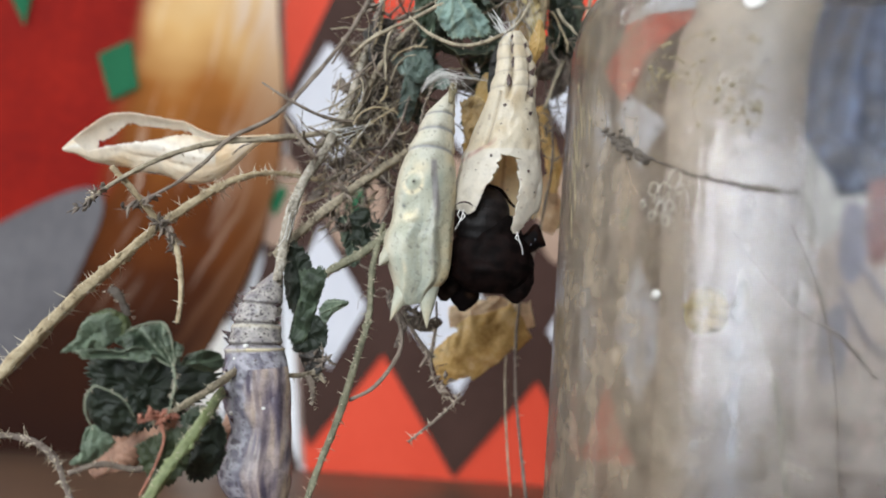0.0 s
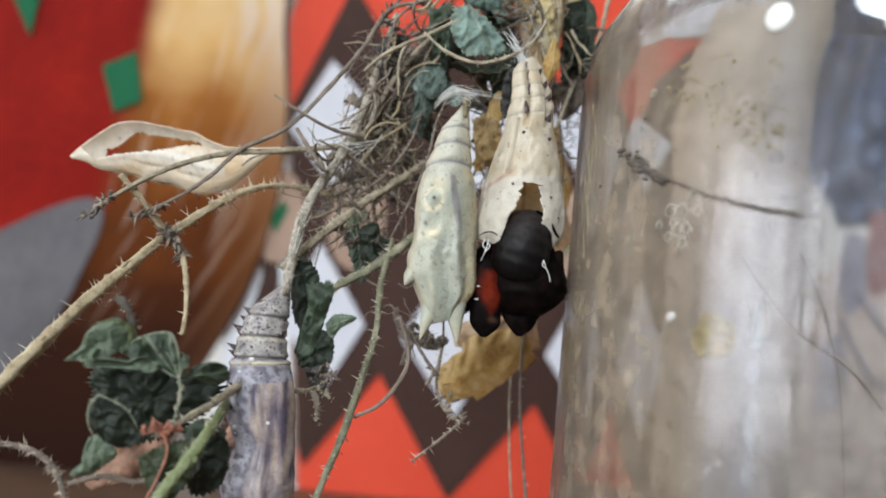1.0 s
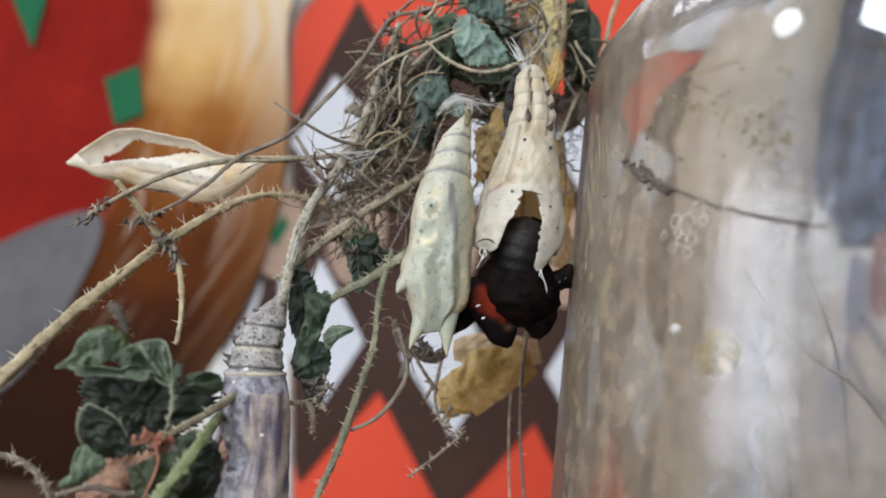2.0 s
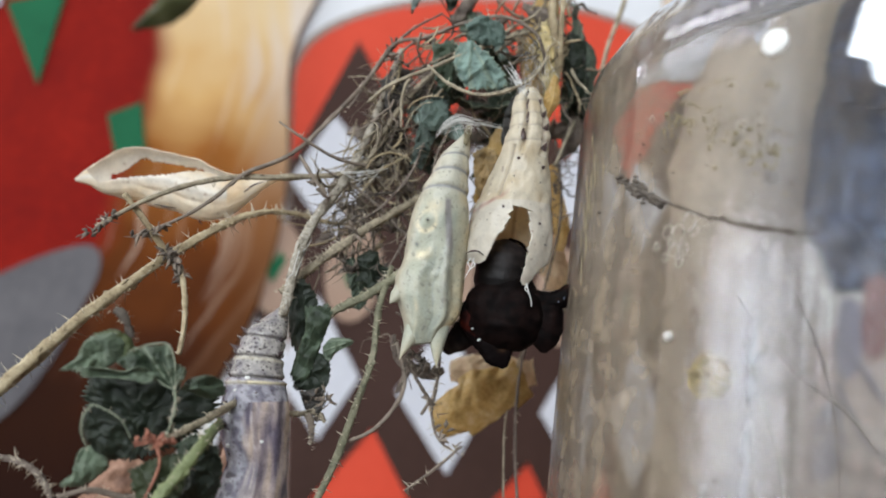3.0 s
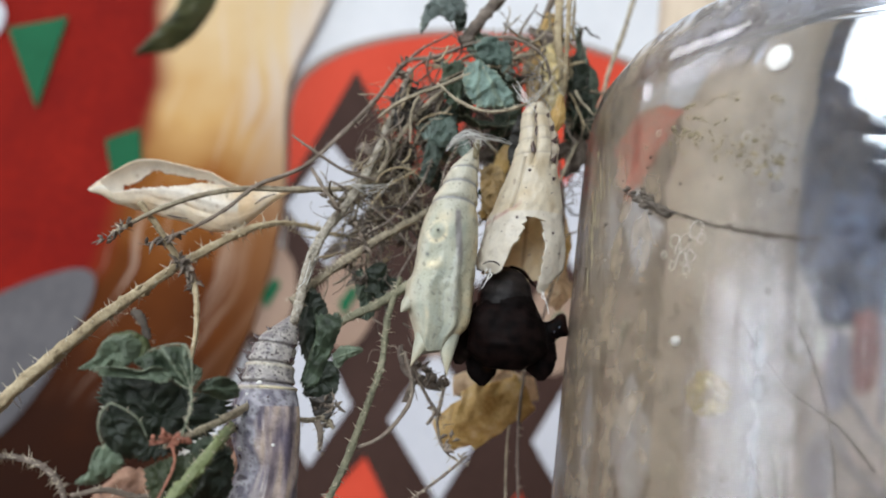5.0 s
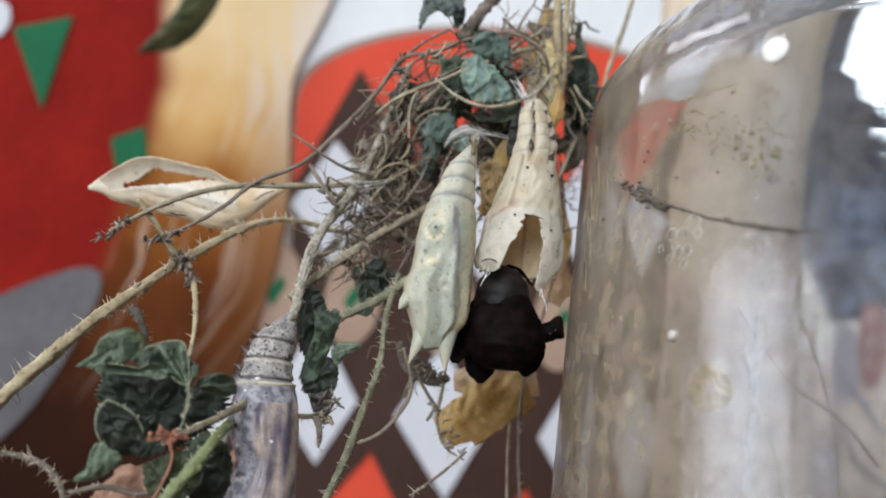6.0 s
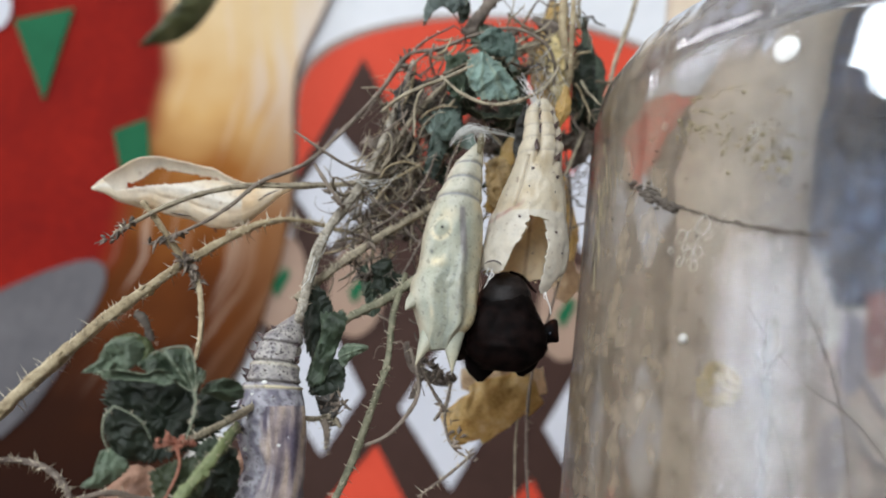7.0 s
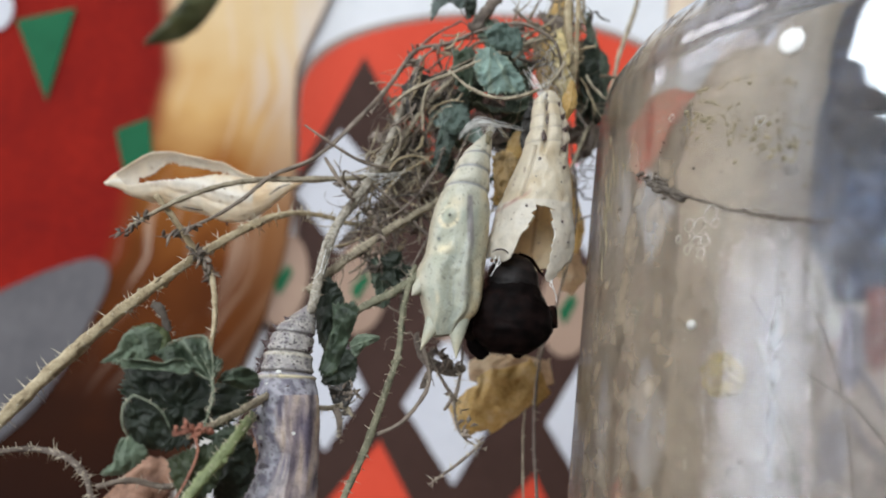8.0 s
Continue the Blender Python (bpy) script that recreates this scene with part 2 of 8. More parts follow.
def shaded_print_material():
    """A glossy print: red that passes softly into a slanting amber band. The sheen of its cream top and the shade of
    its brown foot are put into the colour.
    """
    m = material("shaded_print", [(0.155, 0.0045, 0.003), (0.2, 0.0065, 0.003), (0.26, 0.0105, 0.0045)], 0.6, 30, 3, 0.03, spec=0.06)
    nt = m.node_tree
    n, link = nt.nodes, nt.links.new
    red = n["Principled BSDF"].inputs["Base Color"].links[0].from_socket

    def ramp_of(stops, value):
        r = n.new("ShaderNodeValToRGB")
        e = r.color_ramp.elements
        e[0].position, e[0].color = stops[0][0], (*stops[0][1], 1)
        e[1].position, e[1].color = stops[-1][0], (*stops[-1][1], 1)
        for p, c in stops[1:-1]:
            e.new(p).color = (*c, 1)
        link(value, r.inputs[0])
        return r.outputs[0]

    def maths(op, x, y, z=0.0):
        k = n.new("ShaderNodeMath")
        k.operation = op
        for i, v in enumerate((x, y, z)):
            if isinstance(v, float):
                k.inputs[i].default_value = v
            else:
                link(v, k.inputs[i])
        return k.outputs[0]

    co = n.new("ShaderNodeTexCoord")
    sep = n.new("ShaderNodeSeparateXYZ")
    link(co.outputs["Object"], sep.inputs[0])
    height = maths("DIVIDE", sep.outputs["Z"], 0.2)
    edge = ramp_of([(h / 0.2, ((x + 0.04) * 10,) * 3) for h, x in ((0.0000, -0.0323), (0.0100, -0.0293), (0.0360, -0.0108), (0.0588, 0.0035), (0.0773, 0.0117), (0.0974, 0.0122), (0.1171, 0.0169), (0.1334, 0.0193), (0.1565, 0.0141), (0.2040, 0.0097))], height)
    wob = n.new("ShaderNodeTexNoise")
    wob.inputs["Scale"].default_value = 45
    link(co.outputs["Object"], wob.inputs["Vector"])
    across = maths("SUBTRACT", maths("ADD", sep.outputs["X"], 0.04), maths("MULTIPLY", edge, 0.1))
    across = maths("ADD", across, maths("MULTIPLY_ADD", wob.outputs["Fac"], 0.006, -0.003))
    band = n.new("ShaderNodeMapRange")
    band.interpolation_type = "SMOOTHSTEP"
    band.inputs["From Min"].default_value, band.inputs["From Max"].default_value = -0.0045, 0.0045
    link(across, band.inputs["Value"])
    shift = maths("MULTIPLY_ADD", wob.outputs["Fac"], 0.24, -0.12)
    amber = ramp_of([(0.02, (0.018, 0.005, 0.0025)), (0.15, (0.024, 0.006, 0.0016)), (0.27, (0.05, 0.0116, 0.0016)), (0.39, (0.115, 0.03, 0.004)), (0.51, (0.26, 0.094, 0.018)), (0.64, (0.53, 0.32, 0.125)), (0.78, (0.64, 0.48, 0.28))], maths("ADD", height, shift))
    # pale upright streaks in the band
    mp = n.new("ShaderNodeCombineXYZ")
    link(maths("MULTIPLY", across, 1.0), mp.inputs["X"]), link(maths("MULTIPLY", sep.outputs["Z"], 0.07), mp.inputs["Y"])
    st = n.new("ShaderNodeTexNoise")
    st.inputs["Scale"].default_value, st.inputs["Detail"].default_value = 260, 2
    link(mp.outputs[0], st.inputs["Vector"])
    pick = n.new("ShaderNodeMapRange")
    pick.inputs["From Min"].default_value, pick.inputs["From Max"].default_value, pick.inputs["To Max"].default_value = 0.57, 0.72, 0.55
    link(st.outputs["Fac"], pick.inputs["Value"])
    pale = n.new("ShaderNodeMix")
    pale.data_type = "RGBA"
    link(maths("MULTIPLY", pick.outputs[0], ramp_of([(0.18, (0, 0, 0)), (0.3, (1, 1, 1))], height)), pale.inputs["Factor"]), link(amber, pale.inputs["A"])
    pale.inputs["B"].default_value = (0.62, 0.5, 0.4, 1)
    # the band passes into a pale wood tone along its far edge
    rim = ramp_of([(h / 0.2, (x * 10,) * 3) for h, x in ((0.009, 0.037), (0.031, 0.0436), (0.05, 0.0525), (0.064, 0.0566), (0.084, 0.0596), (0.13, 0.0556), (0.146, 0.0568), (0.158, 0.0605), (0.172, 0.064), (0.2, 0.065))], height)
    inset = maths("SUBTRACT", sep.outputs["X"], maths("MULTIPLY", rim, 0.1))
    soft = n.new("ShaderNodeMapRange")
    soft.interpolation_type = "SMOOTHSTEP"
    soft.inputs["From Min"].default_value, soft.inputs["From Max"].default_value, soft.inputs["To Max"].default_value = -0.015, 0.001, 0.9
    link(maths("ADD", inset, maths("MULTIPLY_ADD", st.outputs["Fac"], 0.03, -0.015)), soft.inputs["Value"])
    tone = ramp_of([(0.1, (0.05, 0.02, 0.01)), (0.3, (0.1, 0.036, 0.011)), (0.46, (0.21, 0.092, 0.036)), (0.58, (0.44, 0.3, 0.19)), (0.7, (0.62, 0.54, 0.48))], height)
    wood = n.new("ShaderNodeMix")
    wood.data_type = "RGBA"
    link(soft.outputs[0], wood.inputs["Factor"]), link(pale.outputs["Result"], wood.inputs["A"]), link(tone, wood.inputs["B"])
    pale = wood
    # shading put into the red, which darkens towards the band
    shade = n.new("ShaderNodeMix")
    shade.data_type = "RGBA"
    near = n.new("ShaderNodeMapRange")
    near.inputs["From Min"].default_value, near.inputs["From Max"].default_value, near.inputs["To Max"].default_value = -0.02, -0.002, 0.25
    link(across, near.inputs["Value"]), link(near.outputs[0], shade.inputs["Factor"]), link(red, shade.inputs["A"])
    shade.inputs["B"].default_value = (0.1, 0.003, 0.003, 1)
    red = shade.outputs["Result"]
    mix = n.new("ShaderNodeMix")
    mix.data_type = "RGBA"
    link(band.outputs[0], mix.inputs["Factor"]), link(red, mix.inputs["A"]), link(pale.outputs["Result"], mix.inputs["B"])
    link(mix.outputs["Result"], n["Principled BSDF"].inputs["Base Color"])
    return m


M["shaded_red"] = shaded_print_material()


def glass_material(name, film, tint, dust):
    """Clear glass under a thin dried film with upright smears and spots."""
    m = bpy.data.materials.new(name)
    m.use_nodes = True
    nt = m.node_tree
    n, link = nt.nodes, nt.links.new
    n.remove(n["Principled BSDF"])
    clear, gloss, b, fres = n.new("ShaderNodeBsdfRefraction"), n.new("ShaderNodeBsdfGlossy"), n.new("ShaderNodeMixShader"), n.new("ShaderNodeFresnel")
    clear.inputs["Color"].default_value = (*tint, 1)
    clear.inputs["Roughness"].default_value, clear.inputs["IOR"].default_value = 0.042, 1.5
    gloss.inputs["Roughness"].default_value, fres.inputs["IOR"].default_value = 0.13, 1.5
    gloss.inputs["Color"].default_value = (0.58, 0.58, 0.63, 1)
    link(fres.outputs[0], b.inputs[0]), link(clear.outputs[0], b.inputs[1]), link(gloss.outputs[0], b.inputs[2])
    co = n.new("ShaderNodeTexCoord")
    mp = n.new("ShaderNodeMapping")
    mp.inputs["Scale"].default_value = (1, 1, 0.09)
    link(co.outputs["Object"], mp.inputs[0])
    a, c = n.new("ShaderNodeTexNoise"), n.new("ShaderNodeTexNoise")
    a.inputs["Scale"].default_value, c.inputs["Scale"].default_value = 170, 420
    a.inputs["Detail"].default_value = 4
    link(mp.outputs[0], a.inputs["Vector"]), link(co.outputs["Object"], c.inputs["Vector"])
    wavy = n.new("ShaderNodeBump")
    wavy.inputs["Strength"].default_value, wavy.inputs["Distance"].default_value = 0.5, 0.0012
    link(a.outputs["Fac"], wavy.inputs["Height"]), link(wavy.outputs[0], gloss.inputs["Normal"])
    mix = n.new("ShaderNodeMath")
    mix.operation = "MULTIPLY"
    link(a.outputs["Fac"], mix.inputs[0]), link(c.outputs["Fac"], mix.inputs[1])
    ramp = n.new("ShaderNodeMapRange")
    ramp.inputs["From Min"].default_value, ramp.inputs["From Max"].default_value = 0.14, 0.38
    ramp.inputs["To Min"].default_value, ramp.inputs["To Max"].default_value = film * 0.25, film * 1.9
    link(mix.outputs[0], ramp.inputs["Value"])
    # dried drops
    vo = n.new("ShaderNodeTexVoronoi")
    vo.inputs["Scale"].default_value = 260
    link(co.outputs["Object"], vo.inputs["Vector"])
    drop = n.new("ShaderNodeMapRange")
    drop.inputs["From Min"].default_value, drop.inputs["From Max"].default_value = 0.1, 0.24
    drop.inputs["To Min"].default_value, drop.inputs["To Max"].default_value = film * 1.3, 0.0
    link(vo.outputs["Distance"], drop.inputs["Value"])
    patch = n.new("ShaderNodeTexNoise")
    patch.inputs["Scale"].default_value = 60
    link(co.outputs["Object"], patch.inputs["Vector"])
    where = n.new("ShaderNodeMapRange")
    where.inputs["From Min"].default_value, where.inputs["From Max"].default_value = 0.5, 0.62
    link(patch.outputs["Fac"], where.inputs["Value"])
    dm = n.new("ShaderNodeMath")
    dm.operation = "MULTIPLY"
    link(drop.outputs[0], dm.inputs[0]), link(where.outputs[0], dm.inputs[1])
    total = n.new("ShaderNodeMath")
    total.operation = "ADD"
    link(ramp.outputs[0], total.inputs[0]), link(dm.outputs[0], total.inputs[1])
    # a pale window reflection put into the film's colour, brown streaks near the left
    sep = n.new("ShaderNodeSeparateXYZ")
    link(co.outputs["Object"], sep.inputs[0])

    def maths(op, x, y, z=0.0):
        k = n.new("ShaderNodeMath")
        k.operation = op
        for i, v in enumerate((x, y, z)):
            if isinstance(v, float):
                k.inputs[i].default_value = v
            else:
                link(v, k.inputs[i])
        return k.outputs[0]

    def fade(value, lo, hi, a=0.0, z=1.0):
        k = n.new("ShaderNodeMapRange")
        k.interpolation_type = "SMOOTHSTEP"
        k.inputs["From Min"].default_value, k.inputs["From Max"].default_value, k.inputs["To Min"].default_value, k.inputs["To Max"].default_value = lo, hi, a, z
        link(value, k.inputs["Value"])
        return k.outputs[0]

    angle = maths("ARCTAN2", sep.outputs["X"], maths("MULTIPLY", sep.outputs["Y"], -1.0))
    wave = maths("MULTIPLY_ADD", c.outputs["Fac"], 0.05, -0.025)
    fine = n.new("ShaderNodeTexNoise")
    fine.inputs["Scale"].default_value, fine.inputs["Detail"].default_value = 700, 3
    fmap = n.new("ShaderNodeMapping")
    fmap.inputs["Scale"].default_value = (1, 1, 0.05)
    link(co.outputs["Object"], fmap.inputs[0]), link(fmap.outputs[0], fine.inputs["Vector"])
    off = maths("ABSOLUTE", maths("ADD", maths("ADD", angle, 0.885), wave), 0.0)
    window_streak = maths("MULTIPLY", fade(off, 0.03, 0.085, 1.0, 0.0), fade(sep.outputs["Z"], 0.046, 0.056, 1.0, 0.0))
    window_streak = maths("MULTIPLY", window_streak, fade(fine.outputs["Fac"], 0.36, 0.62, 0.25, 1.0))
    cloud = n.new("ShaderNodeTexNoise")
    cloud.inputs["Scale"].default_value, cloud.inputs["Detail"].default_value = 75, 5
    cmap = n.new("ShaderNodeMapping")
    cmap.inputs["Scale"].default_value = (1, 1, 0.3)
    link(co.outputs["Object"], cmap.inputs[0]), link(cmap.outputs[0], cloud.inputs["Vector"])
    pale = maths("ADD", window_streak, maths("MULTIPLY", fade(cloud.outputs["Fac"], 0.5, 0.68, 0.0, 0.6), fade(angle, -1.22, -1.0, 0.15, 1.0)))
    pale.node.use_clamp = True
    # the bright band reflected round the shoulder, put into the film as pale colour
    shoulder = maths("MULTIPLY", fade(sep.outputs["Z"], 0.0745, 0.0785), maths("MULTIPLY", fade(c.outputs["Fac"], 0.36, 0.6, 0.2, 1.0), fade(sep.outputs["Y"], -0.012, 0.0, 1.0, 0.0)))
    pale = maths("MAXIMUM", pale, shoulder)
    tone = n.new("ShaderNodeMix")
    tone.data_type = "RGBA"
    tone.inputs["A"].default_value, tone.inputs["B"].default_value = (*dust, 1), (dust[0] * 1.12, dust[1] * 1.28, dust[2] * 1.55, 1)
    link(pale, tone.inputs["Factor"])
    # brown grime on the side that faces the plants
    grime = n.new("ShaderNodeMix")
    grime.data_type = "RGBA"
    link(tone.outputs["Result"], grime.inputs["A"])
    grime.inputs["B"].default_value = (dust[0] * 0.97, dust[1] * 0.85, dust[2] * 0.68, 1)
    brown = maths("MULTIPLY", fade(maths("ADD", angle, wave), -1.04, -0.84, 0.95, 0.0), maths("MULTIPLY", fade(fine.outputs["Fac"], 0.3, 0.6, 0.75, 1.0), maths("SUBTRACT", 1.0, maths("MAXIMUM", window_streak, shoulder))))
    link(brown, grime.inputs["Factor"])
    tone = grime
    total_film = maths("ADD", maths("MULTIPLY_ADD", brown, film * 0.4, total.outputs[0]), maths("MULTIPLY", pale, film * 0.8))
    total_film = maths("MULTIPLY", total_film, fade(cloud.outputs["Fac"], 0.3, 0.52, 0.55, 1.0))
    wiped = maths("MULTIPLY", fade(maths("ADD", angle, wave), -0.84, -0.77), fade(sep.outputs["Z"], 0.04, 0.05))
    total_film = maths("MULTIPLY", maths("MULTIPLY", total_film, maths("MULTIPLY_ADD", wiped, -0.65, 1.0)), maths("MULTIPLY_ADD", maths("MULTIPLY", shoulder, maths("SUBTRACT", 1.0, wiped)), 2.2, fade(sep.outputs["Z"], 0.058, 0.07, 1.0, 0.6)))
    d, tr, both = n.new("ShaderNodeBsdfDiffuse"), n.new("ShaderNodeBsdfTranslucent"), n.new("ShaderNodeMixShader")
    for s in (d, tr):
        link(tone.outputs["Result"], s.inputs["Color"])
    both.inputs[0].default_value = 0.4
    link(d.outputs[0], both.inputs[1]), link(tr.outputs[0], both.inputs[2])
    ms = n.new("ShaderNodeMixShader")
    link(total_film, ms.inputs[0])
    link(b.outputs[0], ms.inputs[1]), link(both.outputs[0], ms.inputs[2])
    link(ms.outputs[0], n["Material Output"].inputs["Surface"])
    return m


M["glass"] = glass_material("smeared_glass", 0.27, (0.97, 0.98, 1.0), (0.525, 0.485, 0.435))
M["glass_clear"] = glass_material("inner_glass", 0.16, (0.98, 0.98, 0.97), (0.41, 0.375, 0.33))

# ---- building helpers (millimetres) ----
ORIGIN = {}


def thing(name, at, label, category, group="", kind=""):
    ob = new(name)
    ob.empty_display_size = 0.004
    ob.location = Vector(at) * MM
    ORIGIN[ob.name] = Vector(at)
    return tagged(ob, label, category, group, kind)


def part(name, bm, material, parent=None, label="", origin=None, smooth=True):
    """Links a bmesh, given in the place's millimetres, as one mesh object under a thing or a part."""
    base = Vector(origin) if origin is not None else (ORIGIN[parent.name] if parent else Vector())
    bmesh.ops.recalc_face_normals(bm, faces=bm.faces)
    for v in bm.verts:
        v.co = (v.co - base) * MM
    me = bpy.data.meshes.new(name)
    bm.to_mesh(me)
    bm.free()
    for p in me.polygons:
        p.use_smooth = smooth
    me.materials.append(material)
    ob = new(name, me)
    ORIGIN[ob.name] = base
    if parent:
        ob.parent = parent
        ob.location = (base - ORIGIN[parent.name]) * MM
    else:
        ob.location = base * MM
    return tagged(ob, label)


def solid(ob, thick, offset=0.0):
    md = ob.modifiers.new("thickness", "SOLIDIFY")
    md.thickness, md.offset = thick * MM, offset
    return ob


def spline(pts, n=6):
    """A smooth line through the points (Catmull-Rom)."""
    p = [Vector(q) for q in pts]
    p = [2 * p[0] - p[1]] + p + [2 * p[-1] - p[-2]]
    out = []
    for i in range(1, len(p) - 2):
        a, b, c, d = p[i - 1:i + 3]
        for k in range(n):
            t = k / n
            out.append(0.5 * (2 * b + (c - a) * t + (2 * a - 5 * b + 4 * c - d) * t * t + (3 * b - a - 3 * c + d) * t ** 3))
    return out + [p[-2]]


def resample(values, count):
    return [float(v) for v in np.interp(np.linspace(0, 1, count), np.linspace(0, 1, len(values)), values)]


def ring_frames(path):
    frames, up = [], Vector((0.13, -0.97, 0.2))
    for i, q in enumerate(path):
        t = (path[min(i + 1, len(path) - 1)] - path[max(i - 1, 0)])
        t = t.normalized() if t.length > 1e-9 else Vector((0, 0, 1))
        up = (up - t * up.dot(t))
        up = up.normalized() if up.length > 1e-6 else t.orthogonal().normalized()
        frames.append((q, t, up, t.cross(up)))
    return frames


def tube(bm, pts, radii, sides=7, n=5, rough=0.12, shape=None):
    """A tapering, slightly uneven round stem along a smooth line. Returns its frames and radii."""
    path = spline(pts, n)
    rr = resample(radii, len(path))
    frames = ring_frames(path)
    rings = []
    for i, (q, t, u, w) in enumerate(frames):
        ring = []
        for k in range(sides):
            a = 2 * math.pi * k / sides
            r = rr[i] * (1 + rough * noise.noise(Vector((q.x * 1.7 + k * 3.1, q.y * 1.7, q.z * 1.7))))
            if shape:
                r *= shape(i / (len(path) - 1), a)
            ring.append(bm.verts.new(q + (u * math.cos(a) + w * math.sin(a)) * r))
        rings.append(ring)
    for a, b in zip(rings, rings[1:]):
        for k in range(sides):
            bm.faces.new((a[k], a[(k + 1) % sides], b[(k + 1) % sides], b[k]))
    bm.faces.new(rings[0][::-1])
    bm.faces.new(rings[-1])
    return frames, rr


def spike(bm, at, way, length, r, sides=4):
    way = Vector(way).normalized()
    u = way.orthogonal().normalized()
    w = way.cross(u)
    base = [bm.verts.new(Vector(at) + (u * math.cos(2 * math.pi * k / sides) + w * math.sin(2 * math.pi * k / sides)) * r) for k in range(sides)]
    tip = bm.verts.new(Vector(at) + way * length)
    for k in range(sides):
        bm.faces.new((base[k], base[(k + 1) % sides], tip))


def hairs(bm, frames, rr, count, length, seed, r=0.06):
    """Stinging hairs that stand off a stem."""
    rnd = random.Random(seed)
    for _ in range(int(count * 1.4)):
        i = rnd.randrange(len(frames))
        q, t, u, w = frames[i]
        a = rnd.uniform(0, 2 * math.pi)
        out = u * math.cos(a) + w * math.sin(a)
        j = rnd.uniform(-0.5, 0.5)
        spike(bm, q + t * j + out * rr[i] * 0.85, out + t * rnd.uniform(-0.5, 0.5), length * rnd.uniform(0.4, 1.15), r, 3)


def stem(parent, name, pts, radii, mat, hair=0, seed=1, length=1.0, sides=8, label=""):
    bm = bmesh.new()
    frames, rr = tube(bm, pts, radii, sides + 4, 8, 0.45, lambda f, a: 1 + 0.13 * math.cos(4 * a + 7 * f + 2 * math.sin(9 * f)) + 0.1 * noise.noise(Vector((f * 14, seed, 0))))
    # knots and torn bark
    rnd = random.Random(seed * 7)
    for _ in range(int(hair * 0.3)):
        i = rnd.randrange(1, len(frames) - 1)
        q, t, u, w = frames[i]
        a, r = rnd.uniform(0, 6.28), rr[i] * rnd.uniform(0.25, 0.5)
        out = u * math.cos(a) + w * math.sin(a)
        c = q + out * rr[i] * 0.8
        tube(bm, [c - t * r * 2, c + out * r * rnd.uniform(0, 1.2), c + t * r * rnd.uniform(1.5, 3)], [r * 0.3, r, r * 0.25], 5, 2, 0.6)
    ob = part(name, bm, mat, parent, label)
    if hair:
        bh = bmesh.new()
        hairs(bh, frames, rr, hair, length, seed)
        h = part("stinging_hairs", bh, M["hair"], ob, "pale stinging hairs")
        tagged(h, kind="stuff")
    return frames


def blob(bm, at, size, turn=None, seg=16, rings=10, rough=0.0, freq=0.6, seed=0.0):
    """A rounded body with an uneven skin."""
    base = bmesh.ops.create_uvsphere(bm, u_segments=seg, v_segments=rings, radius=1)["verts"]
    m = turn if turn else Matrix.Identity(3)
    for v in base:
        k = 1 + rough * noise.noise(Vector((v.co.x, v.co.y, v.co.z)) / freq + Vector((seed, seed * 0.7, 0)))
        v.co = Vector(at) + m @ Vector((v.co.x * size[0] * k, v.co.y * size[1] * k, v.co.z * size[2] * k))


def slab(bm, corners, y0, y1):
    """An upright plate: corners (x, z) run round it, from y0 back to y1."""
    a = [bm.verts.new((x, y0, z)) for x, z in corners]
    b = [bm.verts.new((x, y1, z)) for x, z in corners]
    bm.faces.new(a), bm.faces.new(b[::-1])
    for k in range(len(a)):
        j = (k + 1) % len(a)
        bm.faces.new((a[k], b[k], b[j], a[j]))


def box(bm, lo, hi):
    slab(bm, [(lo[0], lo[2]), (hi[0], lo[2]), (hi[0], hi[2]), (lo[0], hi[2])], lo[1], hi[1])


